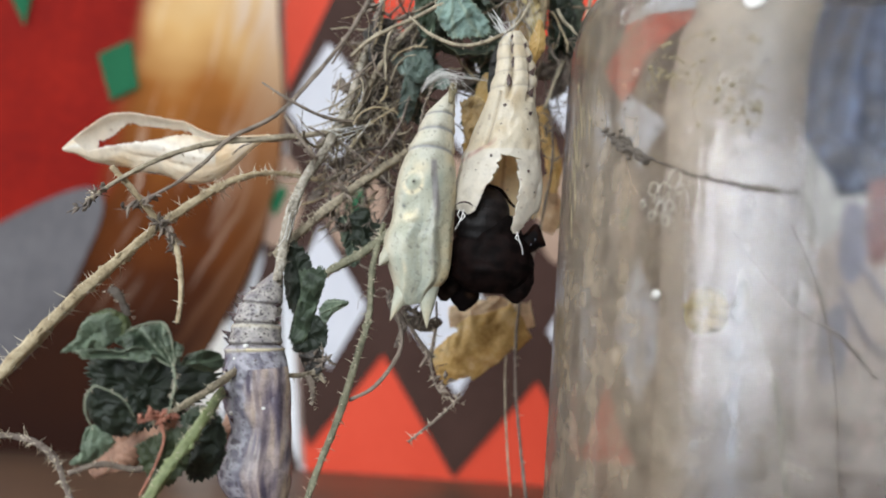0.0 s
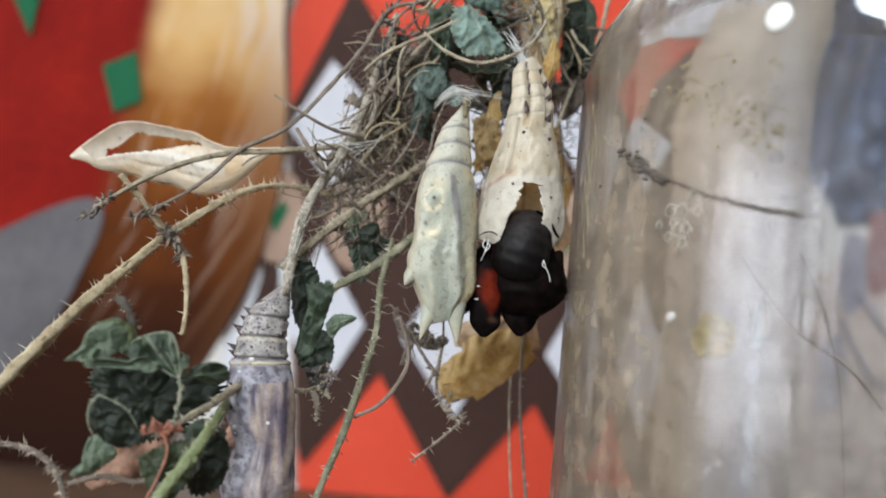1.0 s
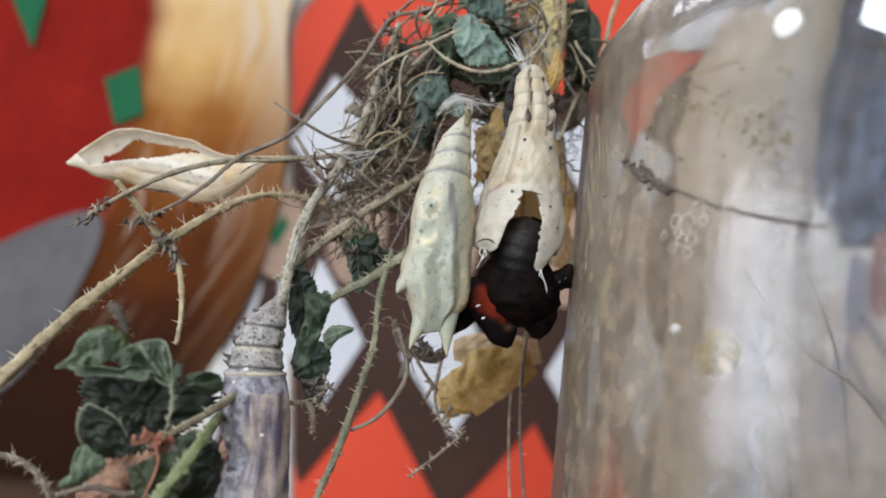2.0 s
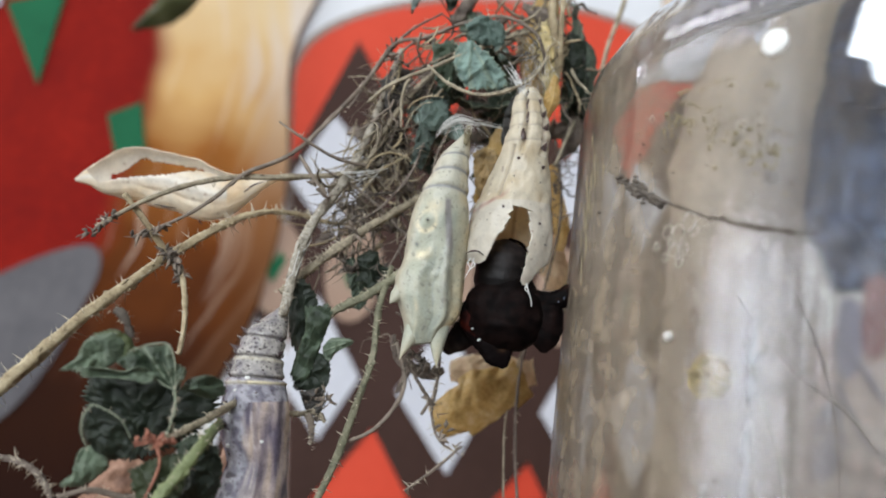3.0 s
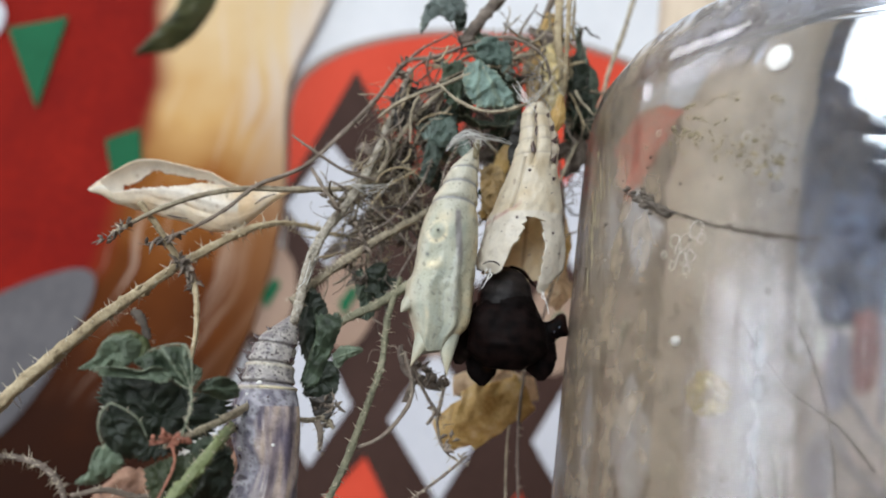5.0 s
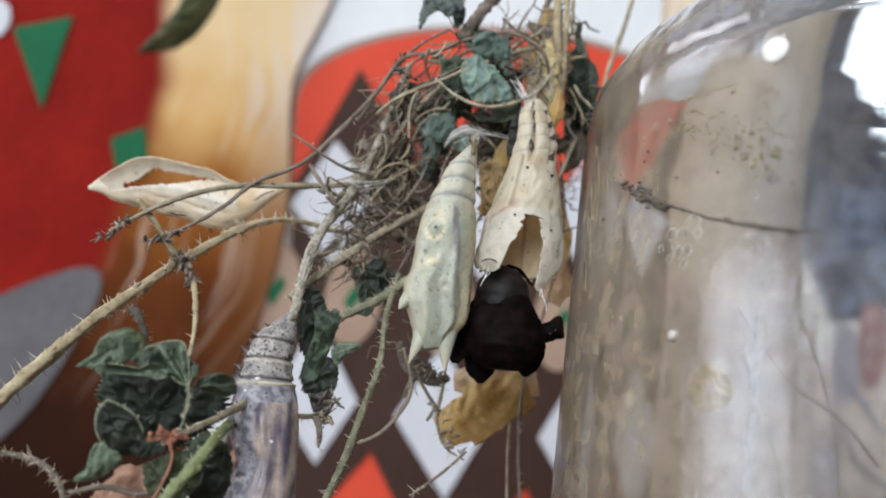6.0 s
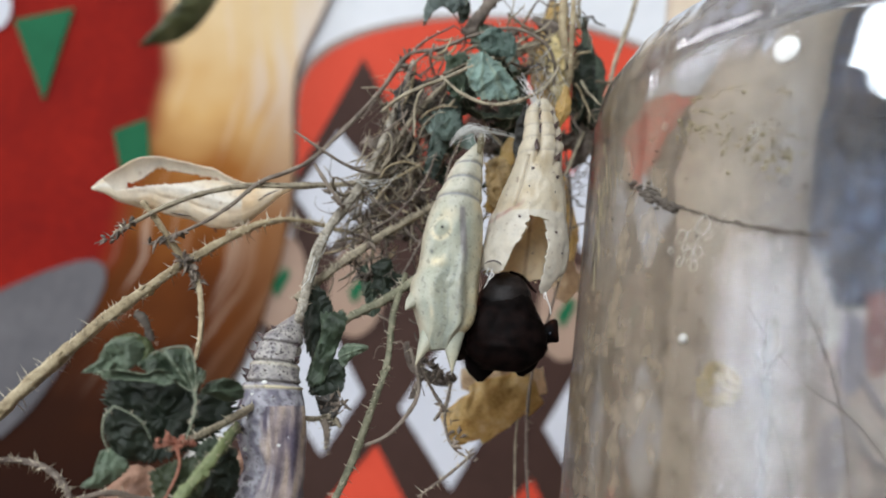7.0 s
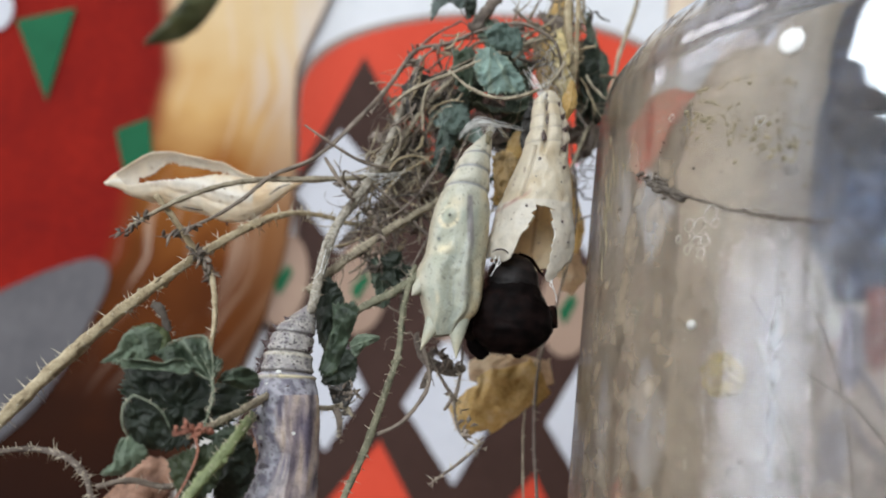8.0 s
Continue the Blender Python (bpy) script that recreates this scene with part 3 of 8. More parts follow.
def leaf(parent, name, mat, pts, widths, lean, seed, teeth=9, curl=0.25, crumple=0.5, vein=True, label="", nu=44, nv=22, thick=0.12, deep=0.36, origin=None):
    """A dried leaf: a spine of points, half-widths along it, lean: degrees by which the blade turns round its spine, along it."""
    path = spline(pts, max(2, nu // (len(pts) - 1)))
    wd, tw = resample(widths, len(path)), resample(lean, len(path))
    frames = ring_frames(path)
    bm = bmesh.new()
    grid = []
    for i, (q, t, u, w) in enumerate(frames):
        side = (w * math.cos(radians(tw[i])) + u * math.sin(radians(tw[i])))
        up = t.cross(side)
        row = []
        f = i / (len(frames) - 1)
        for k in range(nv + 1):
            v = 2 * k / nv - 1
            saw = 1.0 - 0.22 * abs(v) ** 3 * ((f * teeth + (0.3 if v > 0 else 0)) % 1.0)
            c = q + side * (v * wd[i] * saw) + up * (curl * wd[i] * v * v)
            nz = noise.noise_vector(c * deep + Vector((seed * 3.3, 0, seed)))
            nz2 = noise.noise_vector(c * deep * 2.7 + Vector((seed, seed, 0)))
            c = c + nz * crumple * 0.8 + nz2 * crumple * 0.12
            c += up * (crumple * 2.2 * (abs(noise.noise(c * deep * 1.1 + Vector((0, seed * 2.1, seed)))) - 0.25) + crumple * 0.3 * (abs(noise.noise(c * deep * 2.6 + Vector((seed, 0, seed)))) - 0.25))
            c += up * (-0.12 * (1 - min(1, abs(v) * 6)))
            c += up * (0.1 * wd[i] * min(1, abs(v) * 3) * (0.55 + 1.2 * noise.noise(c * 0.4 + Vector((seed, 0, 0)))) * (abs((f * 6 - abs(v) * 1.6) % 1.0 - 0.5) * 4 - 1))
            row.append(bm.verts.new(c))
        grid.append(row)
    for a, b in zip(grid, grid[1:]):
        for k in range(nv):
            bm.faces.new((a[k], a[k + 1], b[k + 1], b[k]))
    mids = [row[nv // 2].co.copy() for row in grid]
    arms = []
    for f in (0.2, 0.36, 0.52, 0.68):
        i = int(f * (len(grid) - 1))
        for s in (-1, 1):
            line = []
            for k in range(0, int(nv * 0.42) + 1):
                row = grid[min(len(grid) - 1, i + k)]
                line.append(row[nv // 2 + s * k].co.copy())
            arms.append(line)
    ob = solid(part(name, bm, mat, parent, label, origin), thick)
    if vein:
        ob.data.materials.append(M["vein"])
        ob.modifiers["thickness"].material_offset_rim = 1
        bv = bmesh.new()
        tube(bv, mids[::3], [0.1, 0.07, 0.03], 5, 3)
        for line in arms:
            if len(line) > 3:
                tube(bv, line[::2], [0.04, 0.02], 4, 3)
        part("venation", bv, M["vein"], ob, "pale raised veins")
    return ob


# ---- marked bodies ----
def blend(a, b, k):
    k = min(1.0, max(0.0, k))
    return tuple(x + (y - x) * k for x, y in zip(a, b))


def hump(x, centre, width):
    return math.exp(-((x - centre) / width) ** 2)


def inside(p, corners):
    """Whether a point lies within corners, both seen along y."""
    hit = False
    for a, b in zip(corners, corners[1:] + corners[:1]):
        if (a[2] > p.z) != (b[2] > p.z) and p.x < a[0] + (p.z - a[2]) * (b[0] - a[0]) / (b[2] - a[2]):
            hit = not hit
    return hit


def hull(one, other, deep, sides=84, n=10, swell=None, paint=None, keep=None, cap=True):
    """A body between two edge lines, bulging by deep times its half width. swell, paint and keep take the way along it,
    the way across (-1 to 1), the way to the front (-1 to 1) and the point."""
    bm = bmesh.new()
    ink = bm.verts.layers.float_color.new("pigment")
    la, lb = spline(one, n), spline(other, n)
    rings, places = [], []
    for i, (p, q) in enumerate(zip(la, lb)):
        f = i / (len(la) - 1)
        mid, half = (p + q) / 2, (q - p) / 2
        ring = []
        for k in range(sides):
            a = 2 * math.pi * k / sides
            s, c = math.sin(a), math.cos(a)
            v = mid + half * s + Vector((0, -half.length * deep * c, 0))
            if swell:
                r = swell(f, s, c, v)
                v = mid + (v - mid) * (1 + r)
            w = bm.verts.new(v)
            if paint:
                w[ink] = (*paint(f, s, c, v), 1)
            ring.append(w)
        rings.append(ring)
        places.append([w.co.copy() for w in ring])
    for i, (a, b) in enumerate(zip(rings, rings[1:])):
        f = (i + 0.5) / (len(rings) - 1)
        for k in range(sides):
            j = (k + 1) % sides
            w = 2 * math.pi * (k + 0.5) / sides
            if keep is None or keep(f, math.sin(w), math.cos(w), (a[k].co + b[j].co) / 2):
                bm.faces.new((a[k], a[j], b[j], b[k]))
    if cap and keep is None:
        bm.faces.new(rings[0][::-1])
        bm.faces.new(rings[-1])
    for v in [v for v in bm.verts if not v.link_faces]:
        bm.verts.remove(v)

    def at(f, s):
        """The point of the front at a way along and across, and the way out of it."""
        i = min(len(places) - 1, max(0, int(round(f * (len(places) - 1)))))
        k = int(round(math.asin(max(-1, min(1, s))) / (2 * math.pi) * sides)) % sides
        return places[i][k].copy(), (places[i][k] - (la[i] + lb[i]) / 2).normalized()

    return bm, at


def lobe(parent, name, corners, colour, edge, seed, cup=0.6, fold=0.5, teeth=0.16, rings=18, label="", freq=0.35, vein=None, thick=0.1, mat="skin_leaf"):
    """A crumpled dried leaf lobe within an outline: its middle bowed, its edge toothed, a rim and veins of another tone."""
    pts = spline(list(corners) + [corners[0]], 14)[:-1]
    mid = sum(pts, Vector()) / len(pts)
    root = Vector(vein) if vein else mid
    bm = bmesh.new()
    ink = bm.verts.layers.float_color.new("pigment")

    def put(p, r, k):
        size = (pts[k] - mid).length
        q = p + Vector((0, cup * (r * r - 0.4), 0))
        q.y -= 0.42 * (1 - min(1, 3.2 * abs(noise.noise(Vector((p.x * 0.62, seed * 3.1, p.z * 0.62)))))) + 0.17 * (1 - min(1, 3 * abs(noise.noise(Vector((p.x * 1.5, seed * 2.3, p.z * 1.5))))))
        q.y += fold * (1.6 * abs(noise.noise(Vector((p.x * freq, seed * 1.7, p.z * freq)))) - 0.4 + 0.5 * noise.noise(Vector((p.x * freq * 2.3, seed, p.z * freq * 2.3))))
        v = p - root
        way = math.atan2(v.z, v.x)
        line = hump((way * 2.4 + 0.15 * noise.noise(p * 0.9)) % 1.0, 0.5, 0.09) * min(1, v.length / 0.6) * (1 if vein else 0)
        q.y -= 0.10 * line
        tone = blend(colour, edge, 0.55 * line + 0.9 * max(0, r - 0.9) * 10 * (0.6 + noise.noise(p * 1.3)))
        shade = 1 + 0.35 * noise.noise(Vector((p.x * 0.8, seed, p.z * 0.8)))
        w = bm.verts.new(q)
        w[ink] = (*(c * shade for c in tone), 1)
        return w

    core = put(mid, 0, 0)
    last = None
    for i in range(1, rings + 1):
        r = i / rings
        row = []
        for k, o in enumerate(pts):
            jag = 1 - teeth * (r ** 6) * ((k * 0.37 + 0.6 * noise.noise(Vector((k * 0.2, seed, 0)))) % 1.0)
            row.append(put(mid + (o - mid) * (r * jag), r, k))
        for k in range(len(pts)):
            j = (k + 1) % len(pts)
            if last:
                bm.faces.new((last[k], last[j], row[j], row[k]))
            else:
                bm.faces.new((core, row[j], row[k]))
        last = row
    return solid(part(name, bm, M[mat], parent, label), thick)


# ---- setting ----
def setting():
    bm = bmesh.new()
    box(bm, (-1500, -1700, -680), (1500, 1500, -660))
    tagged(part("floor", bm, M["floor"]), "brown wooden floor of the room", "floor", kind="structure")
    bm = bmesh.new()
    box(bm, (-1500, -1700, 1700), (1500, 1500, 1720))
    tagged(part("ceiling", bm, M["frame"]), "plain pale ceiling of the room", "ceiling", kind="structure")

    def wall(name, lo, hi, axis, *holes):
        """A wall with window openings, each (a0, z0, a1, z1), side by side."""
        bm = bmesh.new()
        cuts = [lo[axis]] + [(a[2] + b[0]) / 2 for a, b in zip(holes, holes[1:])] + [hi[axis]]
        for (a0, z0, a1, z1), start, end in zip(holes, cuts, cuts[1:]):
            for c in ((start, -660, a0, 1700), (a1, -660, end, 1700), (a0, -660, a1, z0), (a0, z1, a1, 1700)):
                l, h = list(lo), list(hi)
                l[axis], h[axis], l[2], h[2] = c[0], c[2], c[1], c[3]
                box(bm, l, h)
        tagged(part(name, bm, M["wallpaper" if name == "wall_north" else "wall"], smooth=False), "pale wallpapered wall with a window opening" if name == "wall_north" else "plain grey-beige painted wall with a window opening", "wall", kind="structure")

    # the second, high opening is added to hold that lamp
    wall("wall_west", (-1500, -1600, -660), (-1400, 1400, 1700), 1, (-480, -70, 170, 470), (240, 1370, 1160, 1630))
    wall("wall_south", (-1500, -1700, -660), (1500, -1600, 1700), 0, (-1150, 200, 50, 1600))
    wall("wall_north", (-1500, 1400, -660), (1500, 1500, 1700), 0, (480, 470, 1310, 1430))
    bm = bmesh.new()
    box(bm, (1400, -1600, -660), (1500, 1400, 1700))
    tagged(part("wall_east", bm, M["wall"]), "plain grey-beige painted wall", "wall", kind="structure")
    # the fourth, high window is unseen and added
    for i, (lo, hi, ax) in enumerate((((-1480, -480, -70), (-1440, 170, 470), 1), ((-1150, -1680, 200), (50, -1640, 1600), 0), ((480, 1440, 470), (1310, 1480, 1430), 0), ((-1480, 240, 1370), (-1440, 1160, 1630), 1)), 1):
        bm = bmesh.new()
        a, b = lo[ax], hi[ax]
        for c in ((a, lo[2], a + 40, hi[2]), (b - 40, lo[2], b, hi[2]), ((a + b) / 2 - 20, lo[2], (a + b) / 2 + 20, hi[2]), (a, lo[2], b, lo[2] + 40), (a, hi[2] - 40, b, hi[2])):
            l, h = list(lo), list(hi)
            l[ax], h[ax], l[2], h[2] = c[0], c[2], c[1], c[3]
            box(bm, l, h)
        tagged(part("window_%d" % i, bm, M["frame"], smooth=False), "white painted window frame, daylight outside", "window", kind="structure")


setting()

TABLE = 75.0


def table():
    t = thing("table", (0, 100, -660), "dark brown wooden table under the jar", "table")
    bm = bmesh.new()
    box(bm, (-600, -400, TABLE - 28), (600, 420, TABLE))
    top = part("tabletop", bm, M["table"], t, smooth=False)
    md = top.modifiers.new("edge", "BEVEL")
    md.width = 0.003
    for x in (-560, 560):
        for y in (-360, 380):
            bm = bmesh.new()
            box(bm, (x - 25, y - 25, -660), (x + 25, y + 25, TABLE - 28))
            part("leg", bm, M["table"], t, smooth=False)


table()


# ---- printed cards behind ----
def flat(points):
    return [(p[0], p[2]) for p in points]


def ellipse(cx, cz, rx, rz, n=28, lean=0.0):
    return [(cx + rx * math.cos(2 * math.pi * k / n) + lean * rz * math.sin(2 * math.pi * k / n), cz + rz * math.sin(2 * math.pi * k / n)) for k in range(n)]


def smooth_outline(points, n=5):
    return flat(spline([tuple(p) for p in points], n))


CARD = 272.0


def patterned_card():
    t = thing("patterned_card", (60, CARD, TABLE), "glossy printed card with orange panel, brown zigzags and white diamonds", "card")
    level = [0]

    def ink(name, corners, mat, lift, label=""):
        bm = bmesh.new()
        slab(bm, corners, CARD - lift, CARD - lift + 0.4)
        return part(name, bm, mat, t, label, smooth=False)

    bm = bmesh.new()
    slab(bm, [(-62, TABLE), (86, TABLE), (86, 330), (-62, 330)], CARD, CARD + 3)
    part("board", bm, M["white_board"], t, "white board", smooth=False)
    arch = [(-36.23, 272.00, 74.12), (-41.84, 272.00, 118.34), (-47.57, 272.00, 163.82), (-52.05, 272.00, 198.12), (-52.53, 272.00, 211.37), (-47.89, 272.00, 220.31), (-37.13, 272.00, 228.21), (-20.49, 272.00, 234.65), (-3.41, 272.00, 238.17), (17.45, 272.00, 239.53), (38.62, 272.00, 237.01), (56.54, 272.00, 229.88), (73.87, 272.00, 214.63), (81.56, 272.00, 182.07), (88.67, 272.00, 74.29)]
    mid = Vector((sum(p[0] for p in arch) / len(arch), sum(p[2] for p in arch) / len(arch)))
    ink("panel_outline", [(x + 1.7 * (1 if x > mid.x else -1), z + 1.7) for x, z in smooth_outline(arch, 4)], M["outline"], 0.25, "soft brown outline")
    ink("orange_panel", smooth_outline(arch, 4), M["orange"], 0.5, "orange-red panel with a rounded top")
    zig = flat([(-50.03, 272.00, 182.49), (-35.39, 272.00, 221.42), (-13.09, 272.00, 188.52), (8.36, 272.00, 225.11), (30.27, 272.00, 191.79), (51.50, 272.00, 227.45), (74.01, 272.00, 196.86), (86.72, 272.00, 66.72), (48.47, 272.00, 69.94), (27.39, 272.00, 104.30), (5.50, 272.00, 75.67), (-16.76, 272.00, 108.78), (-35.69, 272.00, 81.40), (-37.97, 272.00, 87.54)])
    ink("brown_zigzag", zig, M["brown"], 1.0, "dark brown zigzag field")
    ink("brown_edge", [(-58.7, 178.0), (-53.9, 178.6), (-48.9, 140.2), (-43.4, 86.9), (-38.0, 75.2), (-61.8, 75.2), (-59.5, 100.0), (-52.8, 133.2)], M["brown"], 0.75, "dark brown printed edge")
    for c in ([(-39.34, 272.00, 197.47), (-23.44, 272.00, 181.73), (-35.09, 272.00, 160.17), (-49.68, 272.00, 176.45)], [(5.64, 272.00, 197.39), (21.04, 272.00, 181.66), (9.09, 272.00, 160.15), (-5.32, 272.00, 176.38)], [(36.14, 272.00, 203.07), (50.93, 272.00, 187.19), (38.51, 272.00, 165.53), (25.02, 272.00, 184.20)],
              [(-37.07, 272.00, 144.06), (-22.29, 272.00, 122.12), (-31.62, 272.00, 103.68), (-46.10, 272.00, 121.06)], [(-0.56, 272.00, 140.78), (15.45, 272.00, 119.95), (5.21, 272.00, 98.44), (-11.60, 272.00, 119.32)], [(39.58, 272.00, 140.39), (54.18, 272.00, 119.51), (43.85, 272.00, 98.07), (29.31, 272.00, 118.32)]):
        ink("white_diamond", flat(c), M["white"], 1.5, "white printed diamond")
    for (cx, _, cz), rx, rz in (((-49.9, 272.00, 150.5), 7.2, 13.5), ((-27.6, 272.00, 151.2), 8.2, 14.0), ([(-1.01, 272.00, 152.30)][0], 8, 14), ([(32.41, 272.00, 151.44)][0], 8, 14), ([(61.65, 272.00, 152.76)][0], 8, 14)):
        ov = ink("beige_oval", ellipse(cx, cz, rx, rz), M["beige"], 2.0, "beige printed oval")
        bm = bmesh.new()
        slab(bm, [(cx - 2.6, cz - 1.2), (cx + 0.8, cz + 4.6), (cx + 2.6, cz + 2.4), (cx - 0.4, cz - 4.8)], CARD - 2.5, CARD - 2.1)
        part("green_diamond", bm, M["green"], ov, "green printed diamond", smooth=False)


def red_card():
    t = thing("red_card", (-110, 268.5, TABLE), "glossy red printed card with green triangles and an amber band", "card")
    y = 268.5
    bm = bmesh.new()
    slab(bm, [(-230, TABLE), (-75, TABLE), (-73.0, 83.9), (-66.4, 106.0), (-57.5, 125.6), (-53.4, 138.9), (-50.4, 159.1), (-50.3, 171.4), (-51.0, 183.1), (-54.2, 204.0), (-54.8, 214.0), (-53.0, 222.0), (-50.0, 231.0), (-47.5, 240.0), (-45.5, 250.0), (-43.0, 340.5), (-235.6, 340.5)], y, y + 3)
    part("board", bm, M["shaded_red"], t, "red board with a slanting amber band", smooth=False)

    def ink(name, corners, mat, lift, label):
        bm = bmesh.new()
        slab(bm, corners, y - lift, y - lift + 0.4)
        part(name, bm, mat, t, label, smooth=False)

    ink("grey_field", smooth_outline([(-166.33, 268.50, 116.90), (-146.31, 268.50, 127.98), (-128.94, 268.50, 137.75), (-117.32, 268.50, 144.81), (-106.81, 268.50, 149.65), (-101.63, 268.50, 149.91), (-99.13, 268.50, 146.89), (-99.31, 268.50, 140.62), (-101.99, 268.50, 132.19), (-107.07, 268.50, 118.01), (-114.37, 268.50, 104.62), (-124.76, 268.50, 93.43), (-138.19, 268.50, 82.81), (-156.62, 268.50, 74.76)], 5), M["greycard"], 0.6, "grey-white printed field with a rounded corner")
    ink("green_triangle", flat([(-140.14, 268.50, 219.21), (-123.09, 268.50, 225.27), (-126.32, 268.50, 195.32)]), M["green"], 1.0, "green printed triangle")
    ink("green_triangle", flat([(-104.58, 268.50, 188.72), (-95.35, 268.50, 193.65), (-91.99, 268.50, 179.76), (-99.57, 268.50, 175.44)]), M["green"], 1.0, "green printed triangle")
    ink("green_triangle", flat([(-162.41, 268.50, 227.22), (-152.67, 268.50, 230.24), (-154.39, 268.50, 213.51)]), M["green"], 1.0, "green printed triangle")
    cx, _, cz = [(-145.73, 268.50, 221.47)][0]
    ink("white_dot", ellipse(cx, cz, 4.3, 6.2), M["white"], 1.0, "white printed dot")


patterned_card()
red_card()


# ---- the jar ----
JX, JY = 51.0, 94.0


def lathe(bm, profile, cx, cy, sides=96):
    rings = []
    for r, z in profile:
        rings.append([bm.verts.new((cx + r * math.cos(2 * math.pi * k / sides), cy + r * math.sin(2 * math.pi * k / sides), z)) for k in range(sides)])
    for a, b in zip(rings, rings[1:]):
        for k in range(sides):
            j = (k + 1) % sides
            bm.faces.new((a[k], a[j], b[j], b[k]))
    return rings


def jar():
    t = thing("glass_jar", (JX, JY, TABLE), "smeared clear glass jar with rounded shoulders, streaked with dried dirt", "jar")
    outer = [(36, TABLE + 0.2), (39, TABLE + 1.2), (40, TABLE + 4), (40, 110), (40, 143), (39.9, 147.5), (39.2, 150.8), (37.2, 154), (33.4, 156.8), (28.8, 159.3), (25.8, 161.4), (24.4, 163.8), (24, 167), (24, 184), (25.2, 185), (25.2, 187.5), (24, 188.5)]
    inner = [(r - (2.0 if r > 26 else 1.8), z - (0 if z < 149 else 1.6)) for r, z in outer[::-1]]
    inner = [(21.9, 188.4)] + [(max(r, 5), z) for r, z in inner[1:]]
    inner = [p for p in inner if p[1] > TABLE + 4] + [(37.6, TABLE + 5), (36, TABLE + 3.4)]
    bm = bmesh.new()
    rings = lathe(bm, outer + inner, JX, JY)
    bm.faces.new(rings[0][::-1])
    bm.faces.new(rings[-1])
    last = len(outer) - 1
    inside = {f for i, ring in enumerate(rings) if i > last for v in ring for f in v.link_faces}
    for f in inside:
        f.material_index = 1
    body = part("glass_body", bm, M["glass"], t, "clear smeared glass")
    body.data.materials.append(M["glass_clear"])

    def on(t_x, z, lift=0.15):
        """A point on the glass at an angle (degrees from the front) and height."""
        a = radians(t_x)
        return Vector((JX + (40 + lift) * math.sin(a), JY - (40 + lift) * math.cos(a), z))

    rnd = random.Random(4)
    for a, z, r in ((-61.5, 131.4, 0.5), (-59.8, 131.2, 0.62), (-58.2, 132.0, 0.7), (-57.4, 131.2, 0.4), (-60.2, 129.8, 0.5), (-58.8, 129.9, 0.45), (-61.6, 129.3, 0.36), (-60.9, 130.4, 0.3), (-59.3, 128.8, 0.4), (-63.2, 130.3, 0.28), (-66.0, 141.5, 0.3), (-52.0, 139.0, 0.4)):
        bm = bmesh.new()
        loop = [on(a + math.degrees(r * (1 + 0.35 * noise.noise(Vector((k * 0.8, z, a)))) * math.cos(k * math.pi / 6) / 40), z + r * (1 + 0.35 * noise.noise(Vector((z, k * 0.8, a)))) * math.sin(k * math.pi / 6), 0.0) for k in range(13)]
        tube(bm, loop, [0.03, 0.06, 0.02, 0.05], 5, 3, 0.9)
        part("dried_drop", bm, M["dried_drop"], t, "pale ring of a dried drop")
    bm = bmesh.new()
    pts = [on(-73 + 30 * k / 14, 130.3 + 7 * (1 - k / 14) ** 1.5 + 0.25 * noise.noise(Vector((k * 0.7, 3, 0))), 0.05) for k in range(15)]
    tube(bm, pts, [0.04, 0.14, 0.2, 0.22, 0.1, 0.07, 0.09, 0.12, 0.14, 0.12, 0.05], 7, 6, 1.5)
    for k in range(150):
        i = int(min(13, abs(rnd.gauss(2.9, 1.0)) if k < 90 else rnd.uniform(0, 13)))
        c = pts[i].lerp(pts[i + 1], rnd.random()) + Vector((0, 0, rnd.gauss(0, 0.32 if k < 90 else 0.1)))
        r = rnd.uniform(0.08, 0.34 if k < 90 else 0.16)
        blob(bm, c, (r * 1.3, r * 0.7, r * 0.6), None, 6, 4, 0.6, 0.5, k)
    part("dirt_line", bm, M["dirt"], t, "thin dark line of dried dirt")
    bm = bmesh.new()
    for _ in range(110):
        a, zz = rnd.uniform(-80, -5), rnd.gauss(138, 6) if rnd.random() < 0.7 else rnd.uniform(100, 145)
        if zz < 142:
            r = rnd.uniform(0.06, 0.18) * (1.6 if rnd.random() < 0.08 else 1)
            blob(bm, on(a, zz, 0.0), (r, r, r * 0.8), None, 6, 4, 0.3, 0.6, _)
    # a greenish crust across the shoulder, brown straw smears down the side
    arc = spline([on(-63, 140.8), on(-58, 139.5), on(-52, 137.6), on(-47.5, 135.4)], 8)
    crust = bmesh.new()
    for k in range(300):
        c = rnd.choice(arc) + Vector((rnd.gauss(0, 0.9), 0, rnd.gauss(0.3, 1.0) if k < 170 else rnd.uniform(-1, 6)))
        d = Vector((c.x - JX, c.y - JY, 0)).normalized() * 40.05
        r = rnd.uniform(0.03, 0.12) * (1.7 if k % 12 == 0 else 1)
        blob(crust, (JX + d.x, JY + d.y, min(c.z, 143)), (r * 1.6, r * 0.3, r), Matrix.Rotation(radians(-55), 3, "Z"), 6, 4, 0.8, 0.5, k)
    tagged(part("dried_crust", crust, M["crust"], t, "yellowish-green dried crust"), kind="stuff")
    smear = bmesh.new()
    for k in range(22):
        a0, z0 = rnd.uniform(-86, -75), rnd.uniform(131, 146)
        line = [on(a0 + rnd.gauss(0, 0.3) + 0.25 * i, z0 - i * rnd.uniform(0.4, 1.1), 0.0) for i in range(rnd.randint(3, 7))]
        if line[0].z < 143.5:
            tube(smear, line, [0.02, rnd.uniform(0.03, 0.08), 0.01], 5, 3, 0.9)
